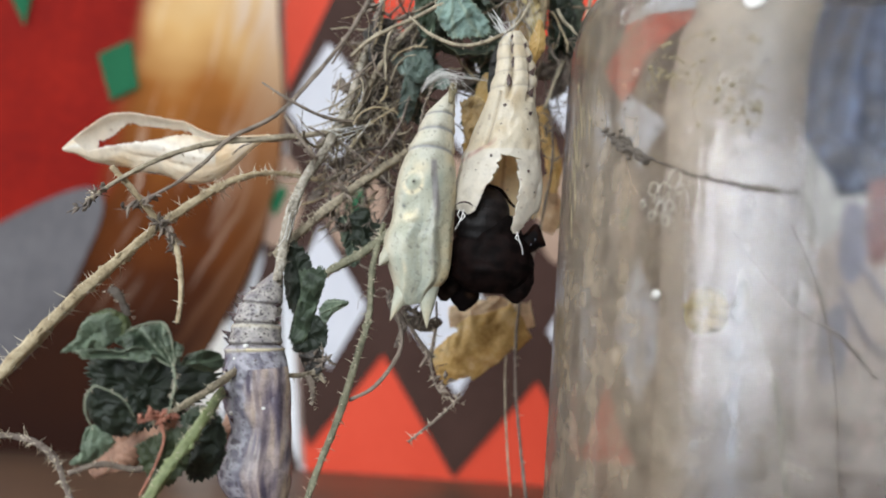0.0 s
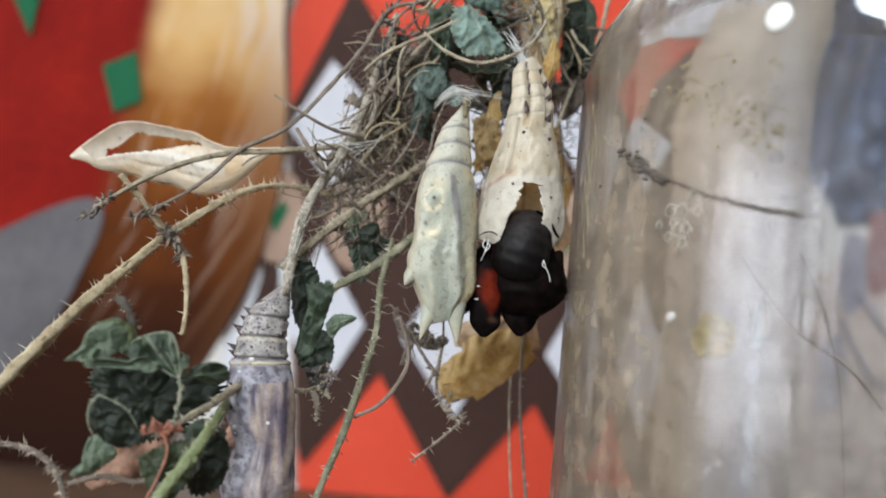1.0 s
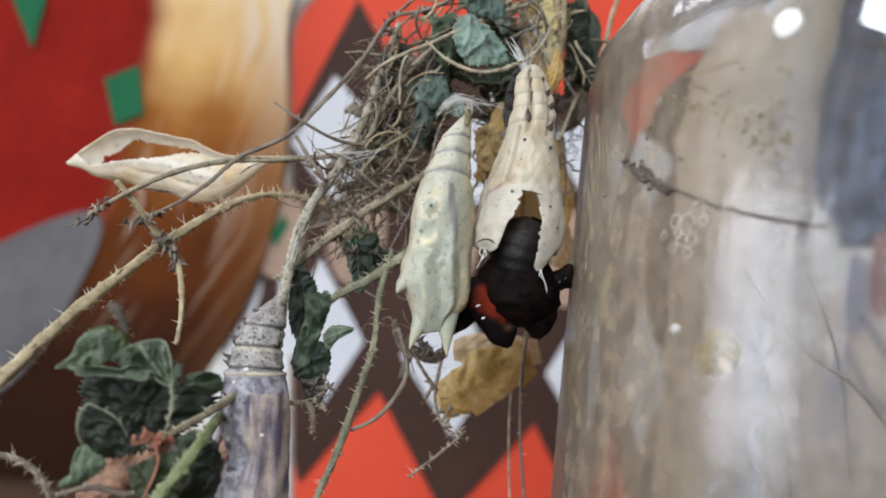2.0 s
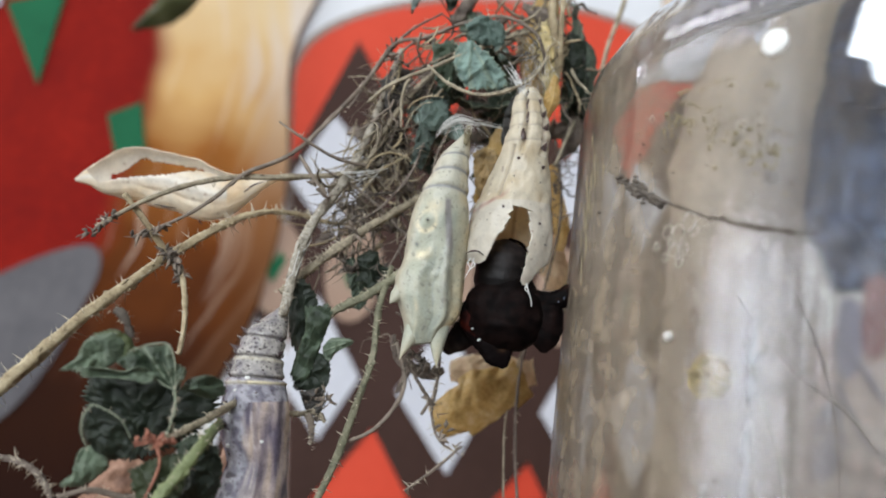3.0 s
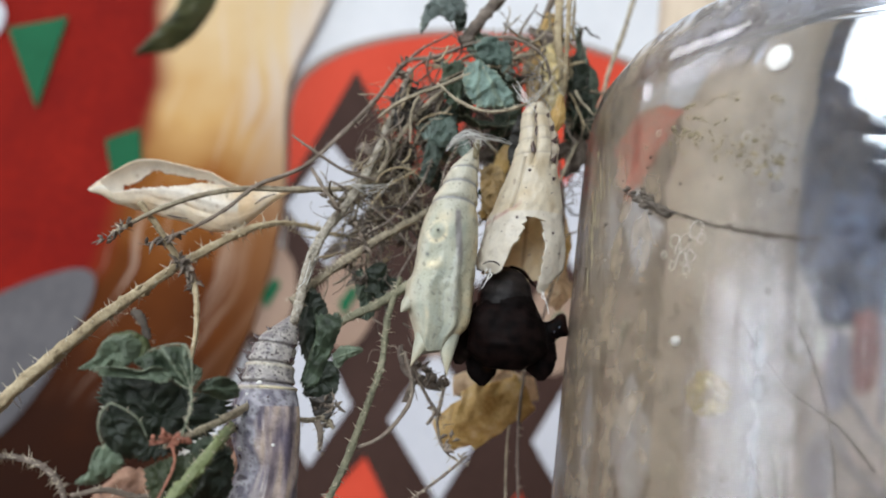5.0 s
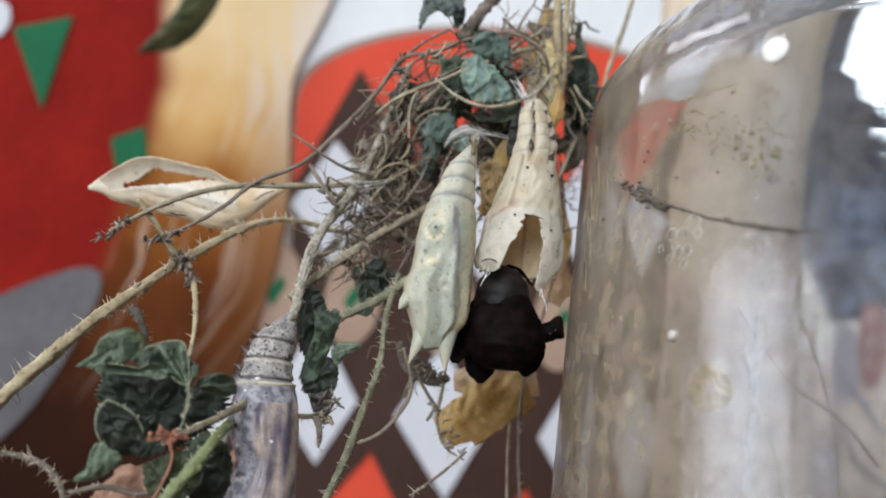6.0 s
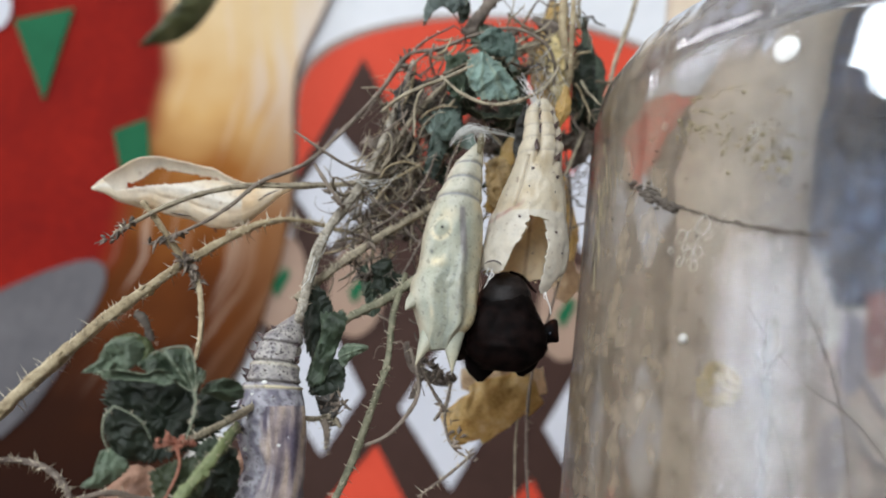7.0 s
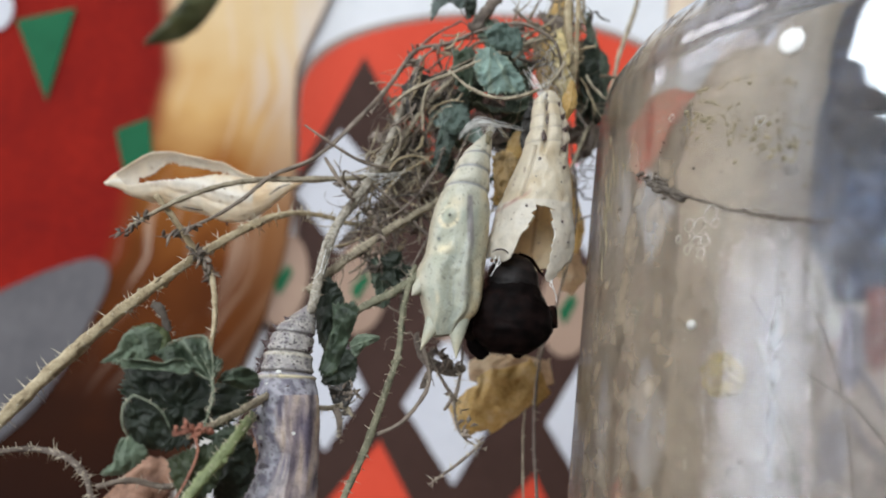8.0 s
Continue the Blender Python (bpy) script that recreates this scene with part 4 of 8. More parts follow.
    tagged(part("straw_smear", smear, M["crust"], t, "brown straw smears on the glass"), kind="stuff")
    tagged(part("dirt_speckle", bm, M["dirt"], t, "scattered dried dirt specks"), kind="stuff")
    return on


on_jar = jar()


def jar_marks():
    for a, z, r, label in ((-48.5, 145.0, 1.15, "white round speck stuck to the glass"), (-60.0, 123.0, 0.45, "small pale speck on the glass")):
        bm = bmesh.new()
        blob(bm, (0, 0, 0), (r, 0.35, r * 0.95), Matrix.Rotation(radians(a), 3, "Z"), 20, 10, 0.06)
        c = on_jar(a, z, 0.1)
        for v in bm.verts:
            v.co += c
        tagged(part("white_speck", bm, M["drop" if r > 1 else "dried_drop"], origin=c), label, "speck")


jar_marks()


def unseen_curtain():
    """Added unseen dark curtain beside the west window, for the jar to reflect."""
    t = thing("curtain", (-1380, -620, -660), "added unseen dark blue-grey curtain hanging in folds from a rail", "curtain")
    bm = bmesh.new()
    rows = []
    for i in range(20):
        z = -650 + 2200 * i / 19
        rows.append([bm.verts.new((-1365 + 22 * math.sin(k * 0.8) + 10 * noise.noise(Vector((k * 0.3, i * 0.2, 1))), -960 + 440 * k / 59 + 8 * noise.noise(Vector((i * 0.3, k * 0.1, 4))), z)) for k in range(60)])
    for a, b in zip(rows, rows[1:]):
        for k in range(59):
            bm.faces.new((a[k], a[k + 1], b[k + 1], b[k]))
    solid(part("cloth", bm, M["cloth"], t), 2.0)
    bm = bmesh.new()
    tube(bm, [(-1365, -900, 1556), (-1365, -600, 1556), (-1365, -500, 1556)], [9, 9], 12, 2, 0)
    part("rail", bm, M["tin"], t, "thin dark rail")


unseen_curtain()


# ---- the nettle bunch ----
nettle = thing("dried_nettle_bunch", [(7.27, 104.00, 167.38)][0], "bunch of dried stinging nettles with withered leaves beside the jar", "nettle")
stem(nettle, "stem", [(-41.62, 80.00, 106.50), (-39.79, 81.00, 109.32), (-36.68, 83.00, 114.30), (-33.91, 87.00, 119.50), (-30.82, 92.00, 124.63), (-29.19, 95.50, 127.54), (-24.87, 97.00, 131.36), (-21.70, 98.00, 133.31), (-18.39, 100.00, 134.16), (-14.81, 102.00, 134.00), (-11.17, 104.00, 134.59)], [0.6, 0.58, 0.55, 0.52, 0.48, 0.46, 0.32, 0.25, 0.22, 0.18], M["stem_tan"], 190, 3, 1.3, 10, "thick tan stem with stinging hairs")
stem(nettle, "stem", [(-35.65, 92.00, 129.03), (-32.01, 92.00, 131.79), (-28.31, 94.00, 134.51), (-24.24, 96.00, 136.37), (-18.63, 98.00, 137.56), (-13.43, 100.00, 139.10), (-9.38, 102.00, 141.57)], [0.2, 0.24, 0.28, 0.3, 0.3, 0.26], M["stem_grey"], 25, 5, 0.7)
stem(nettle, "stem", [(-32.32, 93.00, 128.58), (-28.36, 94.00, 131.14), (-25.47, 95.00, 133.88), (-23.11, 96.00, 136.87), (-18.82, 97.00, 139.79), (-15.24, 98.00, 144.56), (-12.16, 99.00, 149.55), (-9.88, 100.00, 154.27), (-6.48, 100.00, 155.49), (-2.83, 99.00, 157.06), (1.46, 98.00, 158.01), (5.08, 98.00, 156.68), (6.46, 99.00, 154.77), (6.74, 101.00, 153.22)], [0.15, 0.19, 0.2, 0.22, 0.23, 0.22, 0.2, 0.2, 0.2, 0.19, 0.16], M["stem_dark"], 30, 6, 0.7)
stem(nettle, "stem", [(-33.58, 92.00, 132.61), (-31.48, 93.00, 130.44), (-29.03, 95.00, 127.28), (-27.39, 95.00, 125.40), (-26.23, 94.00, 121.32), (-25.68, 92.00, 117.79)], [0.25, 0.3, 0.4, 0.3, 0.25, 0.2], M["stem_tan"], 22, 7, 0.9)
stem(nettle, "stem", [(-16.39, 91.50, 122.58), (-16.27, 93.00, 125.76), (-16.15, 95.00, 129.65), (-15.25, 97.00, 133.52), (-13.23, 99.00, 138.01), (-11.52, 101.00, 143.68), (-10.33, 102.00, 149.54), (-9.33, 103.00, 154.90)], [0.36, 0.52, 0.56, 0.5, 0.48, 0.42, 0.36, 0.3], M["stem_web"], 90, 8, 0.6)
stem(nettle, "stem", [(-17.59, 96.00, 125.20), (-15.39, 97.00, 127.82), (-12.84, 98.00, 130.61), (-9.61, 99.00, 133.68), (-6.27, 101.00, 136.75), (-3.97, 103.00, 139.15)], [0.42, 0.46, 0.46, 0.42, 0.38, 0.32], M["stem_grey"], 80, 9, 0.8)
stem(nettle, "stem", [(-13.98, 96.00, 122.36), (-11.33, 96.00, 124.43), (-8.61, 96.00, 126.22), (-5.42, 97.00, 129.14), (-3.28, 99.00, 131.90)], [0.3, 0.42, 0.45, 0.45, 0.4], M["stem_green"], 26, 10, 0.8)
stem(nettle, "stem", [(-12.22, 88.00, 99.12), (-11.08, 90.00, 104.52), (-9.70, 92.00, 109.26), (-8.32, 93.00, 115.38), (-7.48, 94.00, 119.73), (-7.53, 95.00, 124.73), (-6.92, 97.00, 129.27)], [0.3, 0.33, 0.35, 0.33, 0.3, 0.25], M["stem_green"], 80, 11, 1.0)
stem(nettle, "stem", [(-8.68, 93.00, 111.51), (-6.36, 93.00, 112.97), (-4.47, 94.00, 115.85), (-4.17, 95.00, 118.19), (-5.43, 96.00, 121.58)], [0.16, 0.2, 0.22, 0.2, 0.16], M["stem_dark"], 10, 12, 0.6)
stem(nettle, "stem", [(-24.66, 77.50, 100.10), (-22.36, 77.80, 104.86), (-20.27, 78.20, 108.46), (-19.06, 80.00, 111.01), (-20.02, 90.00, 112.36), (-19.23, 94.00, 113.93)], [0.5, 0.5, 0.48, 0.44, 0.36, 0.26], M["stem_fresh"], 70, 13, 0.7, 10, "fresh green stem")
stem(nettle, "stem", [(-23.56, 79.50, 109.67), (-21.74, 81.00, 111.04), (-19.66, 84.00, 112.78), (-18.20, 89.00, 114.65)], [0.2, 0.3, 0.34, 0.3], M["stem_grey"], 24, 14, 0.7)
stem(nettle, "stem", [(-43.36, 84.00, 105.64), (-40.99, 85.00, 106.47), (-38.09, 85.00, 107.03), (-34.89, 84.00, 106.77), (-32.55, 83.00, 105.44), (-31.10, 82.00, 103.40), (-28.28, 80.00, 100.69)], [0.22, 0.25, 0.27, 0.26, 0.24, 0.2], M["scrap"], 90, 15, 1.0)
stem(nettle, "stem", [(-31.10, 82.00, 104.70), (-28.65, 83.00, 105.49), (-25.67, 83.00, 105.25), (-23.60, 82.00, 106.09)], [0.2, 0.26, 0.24, 0.2], M["stem_dark"], 14, 16, 0.9)
stem(nettle, "stem", [(7.15, 104.00, 168.84), (7.33, 103.00, 161.11), (8.58, 104.00, 156.01), (8.23, 106.00, 151.77), (8.21, 108.00, 147.47)], [0.5, 0.5, 0.4, 0.3, 0.2], M["stem_tan"], 20, 17, 0.7)
stem(nettle, "stem", [(6.80, 106.00, 168.34), (4.88, 108.00, 161.60), (3.63, 110.00, 154.86), (2.18, 110.00, 148.11), (1.31, 110.00, 142.98)], [0.4, 0.36, 0.3, 0.25, 0.2], M["stem_dark"], 20, 18, 0.7)
stem(nettle, "stem", [(19.05, 120.00, 176.95), (17.92, 120.00, 170.93), (16.09, 118.00, 164.11), (14.70, 114.00, 157.65), (11.69, 110.00, 150.67), (9.80, 108.00, 144.83)], [0.3, 0.3, 0.28, 0.26, 0.2], M["stem_grey"], 24, 19, 0.7)
stem(nettle, "stem", [(11.13, 112.00, 98.35), (9.73, 112.00, 106.38), (8.69, 112.00, 114.03), (8.74, 113.00, 122.09), (10.51, 114.00, 130.70), (11.61, 113.00, 140.62), (9.98, 112.00, 149.64)], [0.16, 0.17, 0.16, 0.15, 0.14, 0.13], M["scrap"], 20, 20, 0.7)
stem(nettle, "stem", [(9.14, 113.00, 99.88), (7.97, 113.00, 108.71), (7.65, 114.00, 116.61), (8.94, 114.00, 124.94)], [0.1, 0.12, 0.11, 0.09], M["stem_grey"], 10, 21, 0.6)
stem(nettle, "stem", [(-2.93, 100.00, 106.97), (0.22, 100.00, 109.88), (2.31, 100.00, 112.13)], [0.12, 0.15, 0.16, 0.15, 0.12], M["stem_dark"], 24, 22, 1.0)
stem(nettle, "stem", [(-1.00, 101.00, 121.75), (-0.84, 101.00, 119.38), (-1.02, 101.00, 117.28), (-1.10, 101.00, 114.91), (-0.04, 101.00, 112.41), (2.16, 101.00, 111.22)], [0.09, 0.14, 0.18, 0.15, 0.12, 0.09], M["stem_dark"], 60, 29, 0.8)
stem(nettle, "stem", [(-1.02, 101.00, 117.28), (-1.63, 100.80, 115.84), (-2.22, 100.60, 114.78)], [0.08, 0.12, 0.18, 0.13], M["stem_dark"], 8, 30, 0.4)
stem(nettle, "stem", [(-4.23, 100.00, 120.11), (-2.78, 100.00, 117.92), (-1.04, 100.50, 115.79)], [0.14, 0.18, 0.16], M["stem_dark"], 16, 31, 0.7)
stem(nettle, "stem", [(-13.92, 99.00, 138.57), (-11.13, 100.00, 140.79), (-9.24, 101.00, 145.94), (-6.53, 101.00, 150.30), (-3.63, 100.00, 152.97), (0.55, 99.00, 155.22), (4.31, 100.00, 157.32)], [0.2, 0.26, 0.28, 0.28, 0.26, 0.22], M["stem_grey"], 20, 23, 0.6)
stem(nettle, "stem", [(-11.84, 99.00, 146.94), (-10.11, 98.00, 148.43), (-7.77, 97.50, 149.83), (-5.41, 97.00, 150.90), (-2.49, 97.00, 152.69), (0.51, 98.00, 154.79)], [0.16, 0.2, 0.22, 0.22, 0.2], M["stem_grey"], 14, 24, 0.6)
stem(nettle, "stem", [(-5.73, 96.00, 150.79), (-3.40, 95.00, 148.74), (-0.32, 94.00, 147.53), (2.61, 94.00, 148.25), (5.25, 95.00, 150.40), (6.78, 97.00, 153.65)], [0.12, 0.16, 0.19, 0.19, 0.17, 0.14], M["stem_grey"], 24, 25, 0.5)
stem(nettle, "stem", [(8.00, 101.00, 165.23), (8.27, 101.00, 159.62), (8.72, 103.00, 154.92), (8.74, 107.00, 151.47)], [0.3, 0.3, 0.26, 0.2], M["stem_tan"], 14, 26, 0.6)
stem(nettle, "stem", [(-20.34, 96.00, 142.85), (-17.71, 96.00, 141.38), (-14.05, 98.00, 140.13), (-10.43, 100.00, 140.22)], [0.1, 0.15, 0.17, 0.15], M["stem_dark"], 6, 27, 0.5)
stem(nettle, "stem", [(-17.90, 97.00, 139.77), (-15.96, 96.00, 137.33), (-14.56, 96.00, 135.82), (-15.31, 97.00, 136.30)], [0.17, 0.2, 0.2, 0.1], M["stem_dark"], 10, 28, 0.7)


def tangle():
    """Fine dried fibres and rootlets between the stems."""
    rnd = random.Random(11)
    bm, bd, bl = bmesh.new(), bmesh.new(), bmesh.new()
    spine = spline([(-12.11, 101.00, 130.64), (-11.86, 101.00, 135.14), (-10.97, 101.00, 139.13), (-9.85, 102.00, 142.85), (-9.05, 102.00, 146.97), (-7.92, 102.00, 151.19), (-5.32, 102.00, 154.26), (-0.74, 102.00, 157.59), (4.37, 104.00, 161.94)], 12)
    for i in range(430):
        target = rnd.choice((bm, bm, bm, bl, bd, bd))
        j = min(len(spine) - 2, int(rnd.betavariate(1.5, 1.9) * len(spine)))
        c = spine[j] + Vector((rnd.gauss(0.2, 1.7), rnd.gauss(1.2, 2.0), rnd.gauss(-0.3, 1.6)))
        way = (spine[j + 1] - spine[j]).normalized() * rnd.choice((-1, 1)) + Vector((rnd.gauss(0.1, 0.42), rnd.gauss(0, 0.3), rnd.gauss(-0.1, 0.45)))
        way.normalize()
        bend = Vector((rnd.gauss(0, 0.3), rnd.gauss(0, 0.2), rnd.gauss(-0.08, 0.3)))
        pts = [c]
        for k in range(rnd.randint(4, 8)):
            bend = bend * 0.8 + Vector((rnd.gauss(0, 0.16), rnd.gauss(0, 0.14), rnd.gauss(0, 0.16)))
            way = (way + bend).normalized()
            pts.append(pts[-1] + way * rnd.uniform(0.5, 1.2))
        r = rnd.choice((0.03, 0.04, 0.05, 0.06, 0.08, 0.11, 0.17))
        tube(target, pts, [r, r, r * 0.6], 5, 3, 0.5)
    spine = spline([(7.01, 105.00, 164.17), (8.91, 106.00, 159.74), (9.11, 107.00, 155.10), (8.75, 109.00, 150.72)], 8) + spline([(2.57, 104.00, 159.57), (4.88, 104.00, 156.28), (7.11, 106.00, 153.06)], 6)
    for i in range(130):
        target = rnd.choice((bm, bl, bd))
        c = rnd.choice(spine) + Vector((rnd.gauss(0, 1.3), rnd.gauss(0.6, 1.4), rnd.gauss(0, 1.3)))
        way = Vector((rnd.gauss(0, 0.6), rnd.gauss(0, 0.4), rnd.gauss(0, 1))).normalized()
        pts = [c]
        for k in range(5):
            way = (way + Vector((rnd.gauss(0, 0.3), rnd.gauss(0, 0.2), rnd.gauss(0, 0.3)))).normalized()
            pts.append(pts[-1] + way * rnd.uniform(0.6, 1.4))
        r = rnd.choice((0.04, 0.06, 0.09, 0.14, 0.2))
        tube(target, pts, [r, r, r * 0.6], 5, 3, 0.4)
    spine = spline([(12.69, 113.00, 153.26), (11.82, 113.00, 146.47), (10.91, 113.00, 140.54)], 8) + spline([(-9.50, 101.00, 132.21), (-7.75, 101.00, 127.99), (-5.68, 101.00, 120.81)], 6)
    for i in range(70):
        c = rnd.choice(spine) + Vector((rnd.gauss(0, 1.2), rnd.gauss(0, 1.5), rnd.gauss(0, 1.2)))
        way = Vector((rnd.gauss(0, 1), rnd.gauss(0, 0.6), rnd.gauss(0, 1))).normalized()
        pts = [c]
        for _ in range(4):
            way = (way + Vector((rnd.gauss(0, 0.7), rnd.gauss(0, 0.4), rnd.gauss(0, 0.7)))).normalized()
            pts.append(pts[-1] + way * rnd.uniform(0.5, 1.3))
        r = rnd.choice((0.05, 0.08, 0.12))
        tube(bd, pts, [r, r, r * 0.6], 5, 3, 0.3)
    spine = spline([(-1.88, 105.00, 152.30), (1.13, 106.00, 149.54), (2.72, 107.00, 144.52), (2.31, 107.00, 139.02), (2.39, 108.00, 135.87)], 8) + spline([(-4.99, 105.00, 150.53), (-5.73, 105.00, 145.64), (-6.45, 105.00, 140.83), (-6.85, 105.00, 136.13), (-8.69, 104.00, 133.09)], 10) + spline([(-9.55, 104.00, 150.31), (-10.17, 104.00, 144.79), (-10.14, 103.00, 139.85)], 8)
    for i in range(210):
        c = rnd.choice(spine) + Vector((rnd.gauss(0, 1.3), rnd.gauss(0.8, 1.6), rnd.gauss(0, 1.4)))
        way = Vector((rnd.gauss(0.2, 0.6), rnd.gauss(0, 0.4), rnd.gauss(0, 1))).normalized()
        pts = [c]
        for _ in range(rnd.randint(3, 6)):
            way = (way + Vector((rnd.gauss(0, 0.4), rnd.gauss(0, 0.3), rnd.gauss(0, 0.4)))).normalized()
            pts.append(pts[-1] + way * rnd.uniform(0.5, 1.2))
        r = rnd.choice((0.03, 0.04, 0.05, 0.07, 0.1, 0.16))
        tube(rnd.choice((bm, bd, bd, bd, bl)), pts, [r, r, r * 0.6], 5, 3, 0.6)
    lint = bmesh.new()
    path = spline([(-14.14, 102.00, 131.61), (-12.23, 102.50, 135.54), (-9.68, 103.00, 139.97), (-8.01, 103.00, 144.23), (-7.27, 103.00, 148.43), (-7.36, 103.00, 152.58)], 10)
    for i in range(750):
        c = rnd.choice(path) + Vector((rnd.gauss(0.3, 1.5), rnd.gauss(0.5, 1.3), rnd.gauss(0, 1.2)))
        way = Vector((rnd.gauss(0, 1), rnd.gauss(0, 0.5), rnd.gauss(0, 1))).normalized()
        pts = [c]
        for _ in range(rnd.randint(3, 6)):
            way = (way + Vector((rnd.gauss(0, 0.5), rnd.gauss(0, 0.4), rnd.gauss(0, 0.5)))).normalized()
            pts.append(pts[-1] + way * rnd.uniform(0.3, 0.8))
        tube(lint, pts, [0.015, rnd.choice((0.018, 0.025, 0.035)), 0.01], 3, 2, 0.2)
    tagged(part("lint", lint, M["lint"], nettle, "fine brown lint between the twigs"), kind="stuff")
    tagged(part("fibre_tangle", bm, M["stem_grey"], nettle, "tangled grey-brown dry fibres"), kind="stuff")
    tagged(part("rootlet_tangle", bd, M["stem_dark"], nettle, "tangled dark dry rootlets"), kind="stuff")
    tagged(part("straw_tangle", bl, M["stem_tan"], nettle, "pale tan dry straws"), kind="stuff")
    # withered flower crumbs along the twigs
    bm = bmesh.new()
    for line, n in (([(-36.07, 91.50, 128.13), (-35.05, 92.00, 129.51), (-34.03, 92.00, 130.21)], 26), ([(-32.30, 93.00, 128.46), (-30.70, 93.00, 129.23), (-29.64, 93.00, 129.77)], 22), ([(-29.39, 94.60, 127.58), (-28.26, 94.60, 126.71), (-27.51, 95.00, 125.09)], 60), ([(-12.93, 99.00, 130.80), (-11.42, 99.00, 128.49), (-9.75, 100.00, 129.47), (-8.77, 100.00, 126.48)], 70),
                    ([(-9.92, 100.00, 154.61), (-10.36, 100.00, 152.85), (-9.01, 100.00, 152.33)], 20), ([(-16.24, 96.00, 137.17), (-15.15, 96.00, 135.75), (-13.93, 96.00, 135.59)], 12), ([(-13.73, 93.40, 115.53), (-12.65, 93.00, 115.26), (-11.60, 93.00, 115.60), (-10.88, 93.40, 114.93)], 30), ([(-12.54, 93.00, 115.27), (-12.03, 93.20, 113.82), (-12.11, 93.40, 112.62)], 22), ([(-4.30, 100.00, 120.69), (-2.72, 100.00, 119.99), (-1.46, 100.00, 119.37)], 34), ([(-12.06, 96.00, 134.01), (-11.19, 96.50, 132.54), (-10.15, 97.00, 131.56)], 16), ([(-1.70, 102.00, 117.06), (-0.22, 101.00, 114.32), (1.82, 100.00, 111.60)], 16), ([(-10.57, 102.00, 140.77), (-10.66, 101.00, 136.57), (-11.35, 100.00, 132.43)], 24)):
        path = spline(line, 8)
        for k in range(n):
            c = rnd.choice(path) + Vector((rnd.gauss(0, 0.14), rnd.gauss(0, 0.14), rnd.gauss(0, 0.14)))
            w = Vector((rnd.gauss(0, 1), rnd.gauss(0, 0.7), rnd.gauss(0, 1))).normalized()
            if rnd.random() < 0.6:
                tube(bm, [c, c + w * 0.45 + Vector((0, 0, 0.1)), c + w * rnd.uniform(0.8, 1.3)], [0.07, rnd.uniform(0.14, 0.28), 0.03], 5, 3, 1.2)
            else:
                spike(bm, c, w, rnd.uniform(0.7, 1.5), 0.1, 4)
    tagged(part("flower_crumb", bm, M["stem_dark"], nettle, "crumbs of withered flowers"), kind="stuff")
    bm = bmesh.new()
    for line, n in (([(-13.86, 98.00, 138.62), (-11.36, 99.00, 137.91), (-9.20, 100.00, 140.36)], 8), ([(-16.37, 92.50, 125.67), (-16.03, 94.00, 128.29), (-15.73, 96.00, 131.10)], 26), ([(2.45, 96.00, 152.08), (3.77, 95.00, 149.91), (4.76, 94.00, 147.74)], 22)):
        path = spline(line, 6)
        for k in range(n):
            i = rnd.randrange(len(path) - 2)
            a = path[i] + Vector((rnd.gauss(0, 0.25), rnd.gauss(0, 0.4), rnd.gauss(0, 0.2)))
            b = path[min(len(path) - 1, i + rnd.randint(4, 11))] + Vector((rnd.gauss(0, 0.25), rnd.gauss(0, 0.4), rnd.gauss(0, 0.2)))
            tube(bm, [a, (a + b) / 2 + Vector((0, 0, rnd.uniform(-0.2, 0.2))), b], [0.03, 0.055, 0.03], 3, 3, 0)
    path = spline([(-3.83, 91.60, 141.85), (-3.05, 91.00, 142.89), (-1.88, 90.60, 143.49), (-0.47, 90.40, 143.42), (1.25, 90.80, 143.46), (2.67, 91.50, 143.51)], 8)
    for k in range(46):
        off = Vector((rnd.gauss(0, 0.1), rnd.gauss(0, 0.22), rnd.gauss(0, 0.2)))
        i0, i1 = rnd.choice((0, 3, 6, 8, 10)), rnd.choice((16, 22, 26, 30, len(path)))
        line = []
        for i, p in enumerate(path):
            g = 0.45 + 0.75 * math.exp(-((i - 15) / 12.0) ** 2)
            line.append(p + off * g + Vector((rnd.gauss(0, 0.03), rnd.gauss(0, 0.05), rnd.gauss(0, 0.05))))
        tube(bm, line[i0:i1:2], [0.012, rnd.choice((0.015, 0.022, 0.032)), 0.01], 3, 2, 0)
    for k in range(26):
        a = path[rnd.randrange(8, 24)] + Vector((0, rnd.gauss(0, 0.1), rnd.gauss(0, 0.1)))
        b = a + Vector((rnd.gauss(0.6, 0.9), rnd.gauss(0, 0.4), rnd.uniform(-1.6, 0.5)))
        tube(bm, [a, (a + b) / 2 + Vector((rnd.gauss(0, 0.15), 0, rnd.gauss(0, 0.1))), b], [0.014, 0.02, 0.01], 3, 3, 0)
    for k in range(70):
        a = Vector((rnd.uniform(4.2, 7.0), rnd.uniform(96.5, 99), rnd.uniform(150, 156.5)))
        b = a + Vector((rnd.gauss(-0.3, 1.2), rnd.gauss(0, 0.5), rnd.uniform(-4.5, -1)))
        tube(bm, [a, (a + b) / 2 + Vector((rnd.gauss(0, 0.3), 0, 0)), b], [0.008, 0.014, 0.008], 3, 3, 0)
    tagged(part("silk_web", bm, M["silk"], nettle, "white silk threads"), kind="stuff")


tangle()


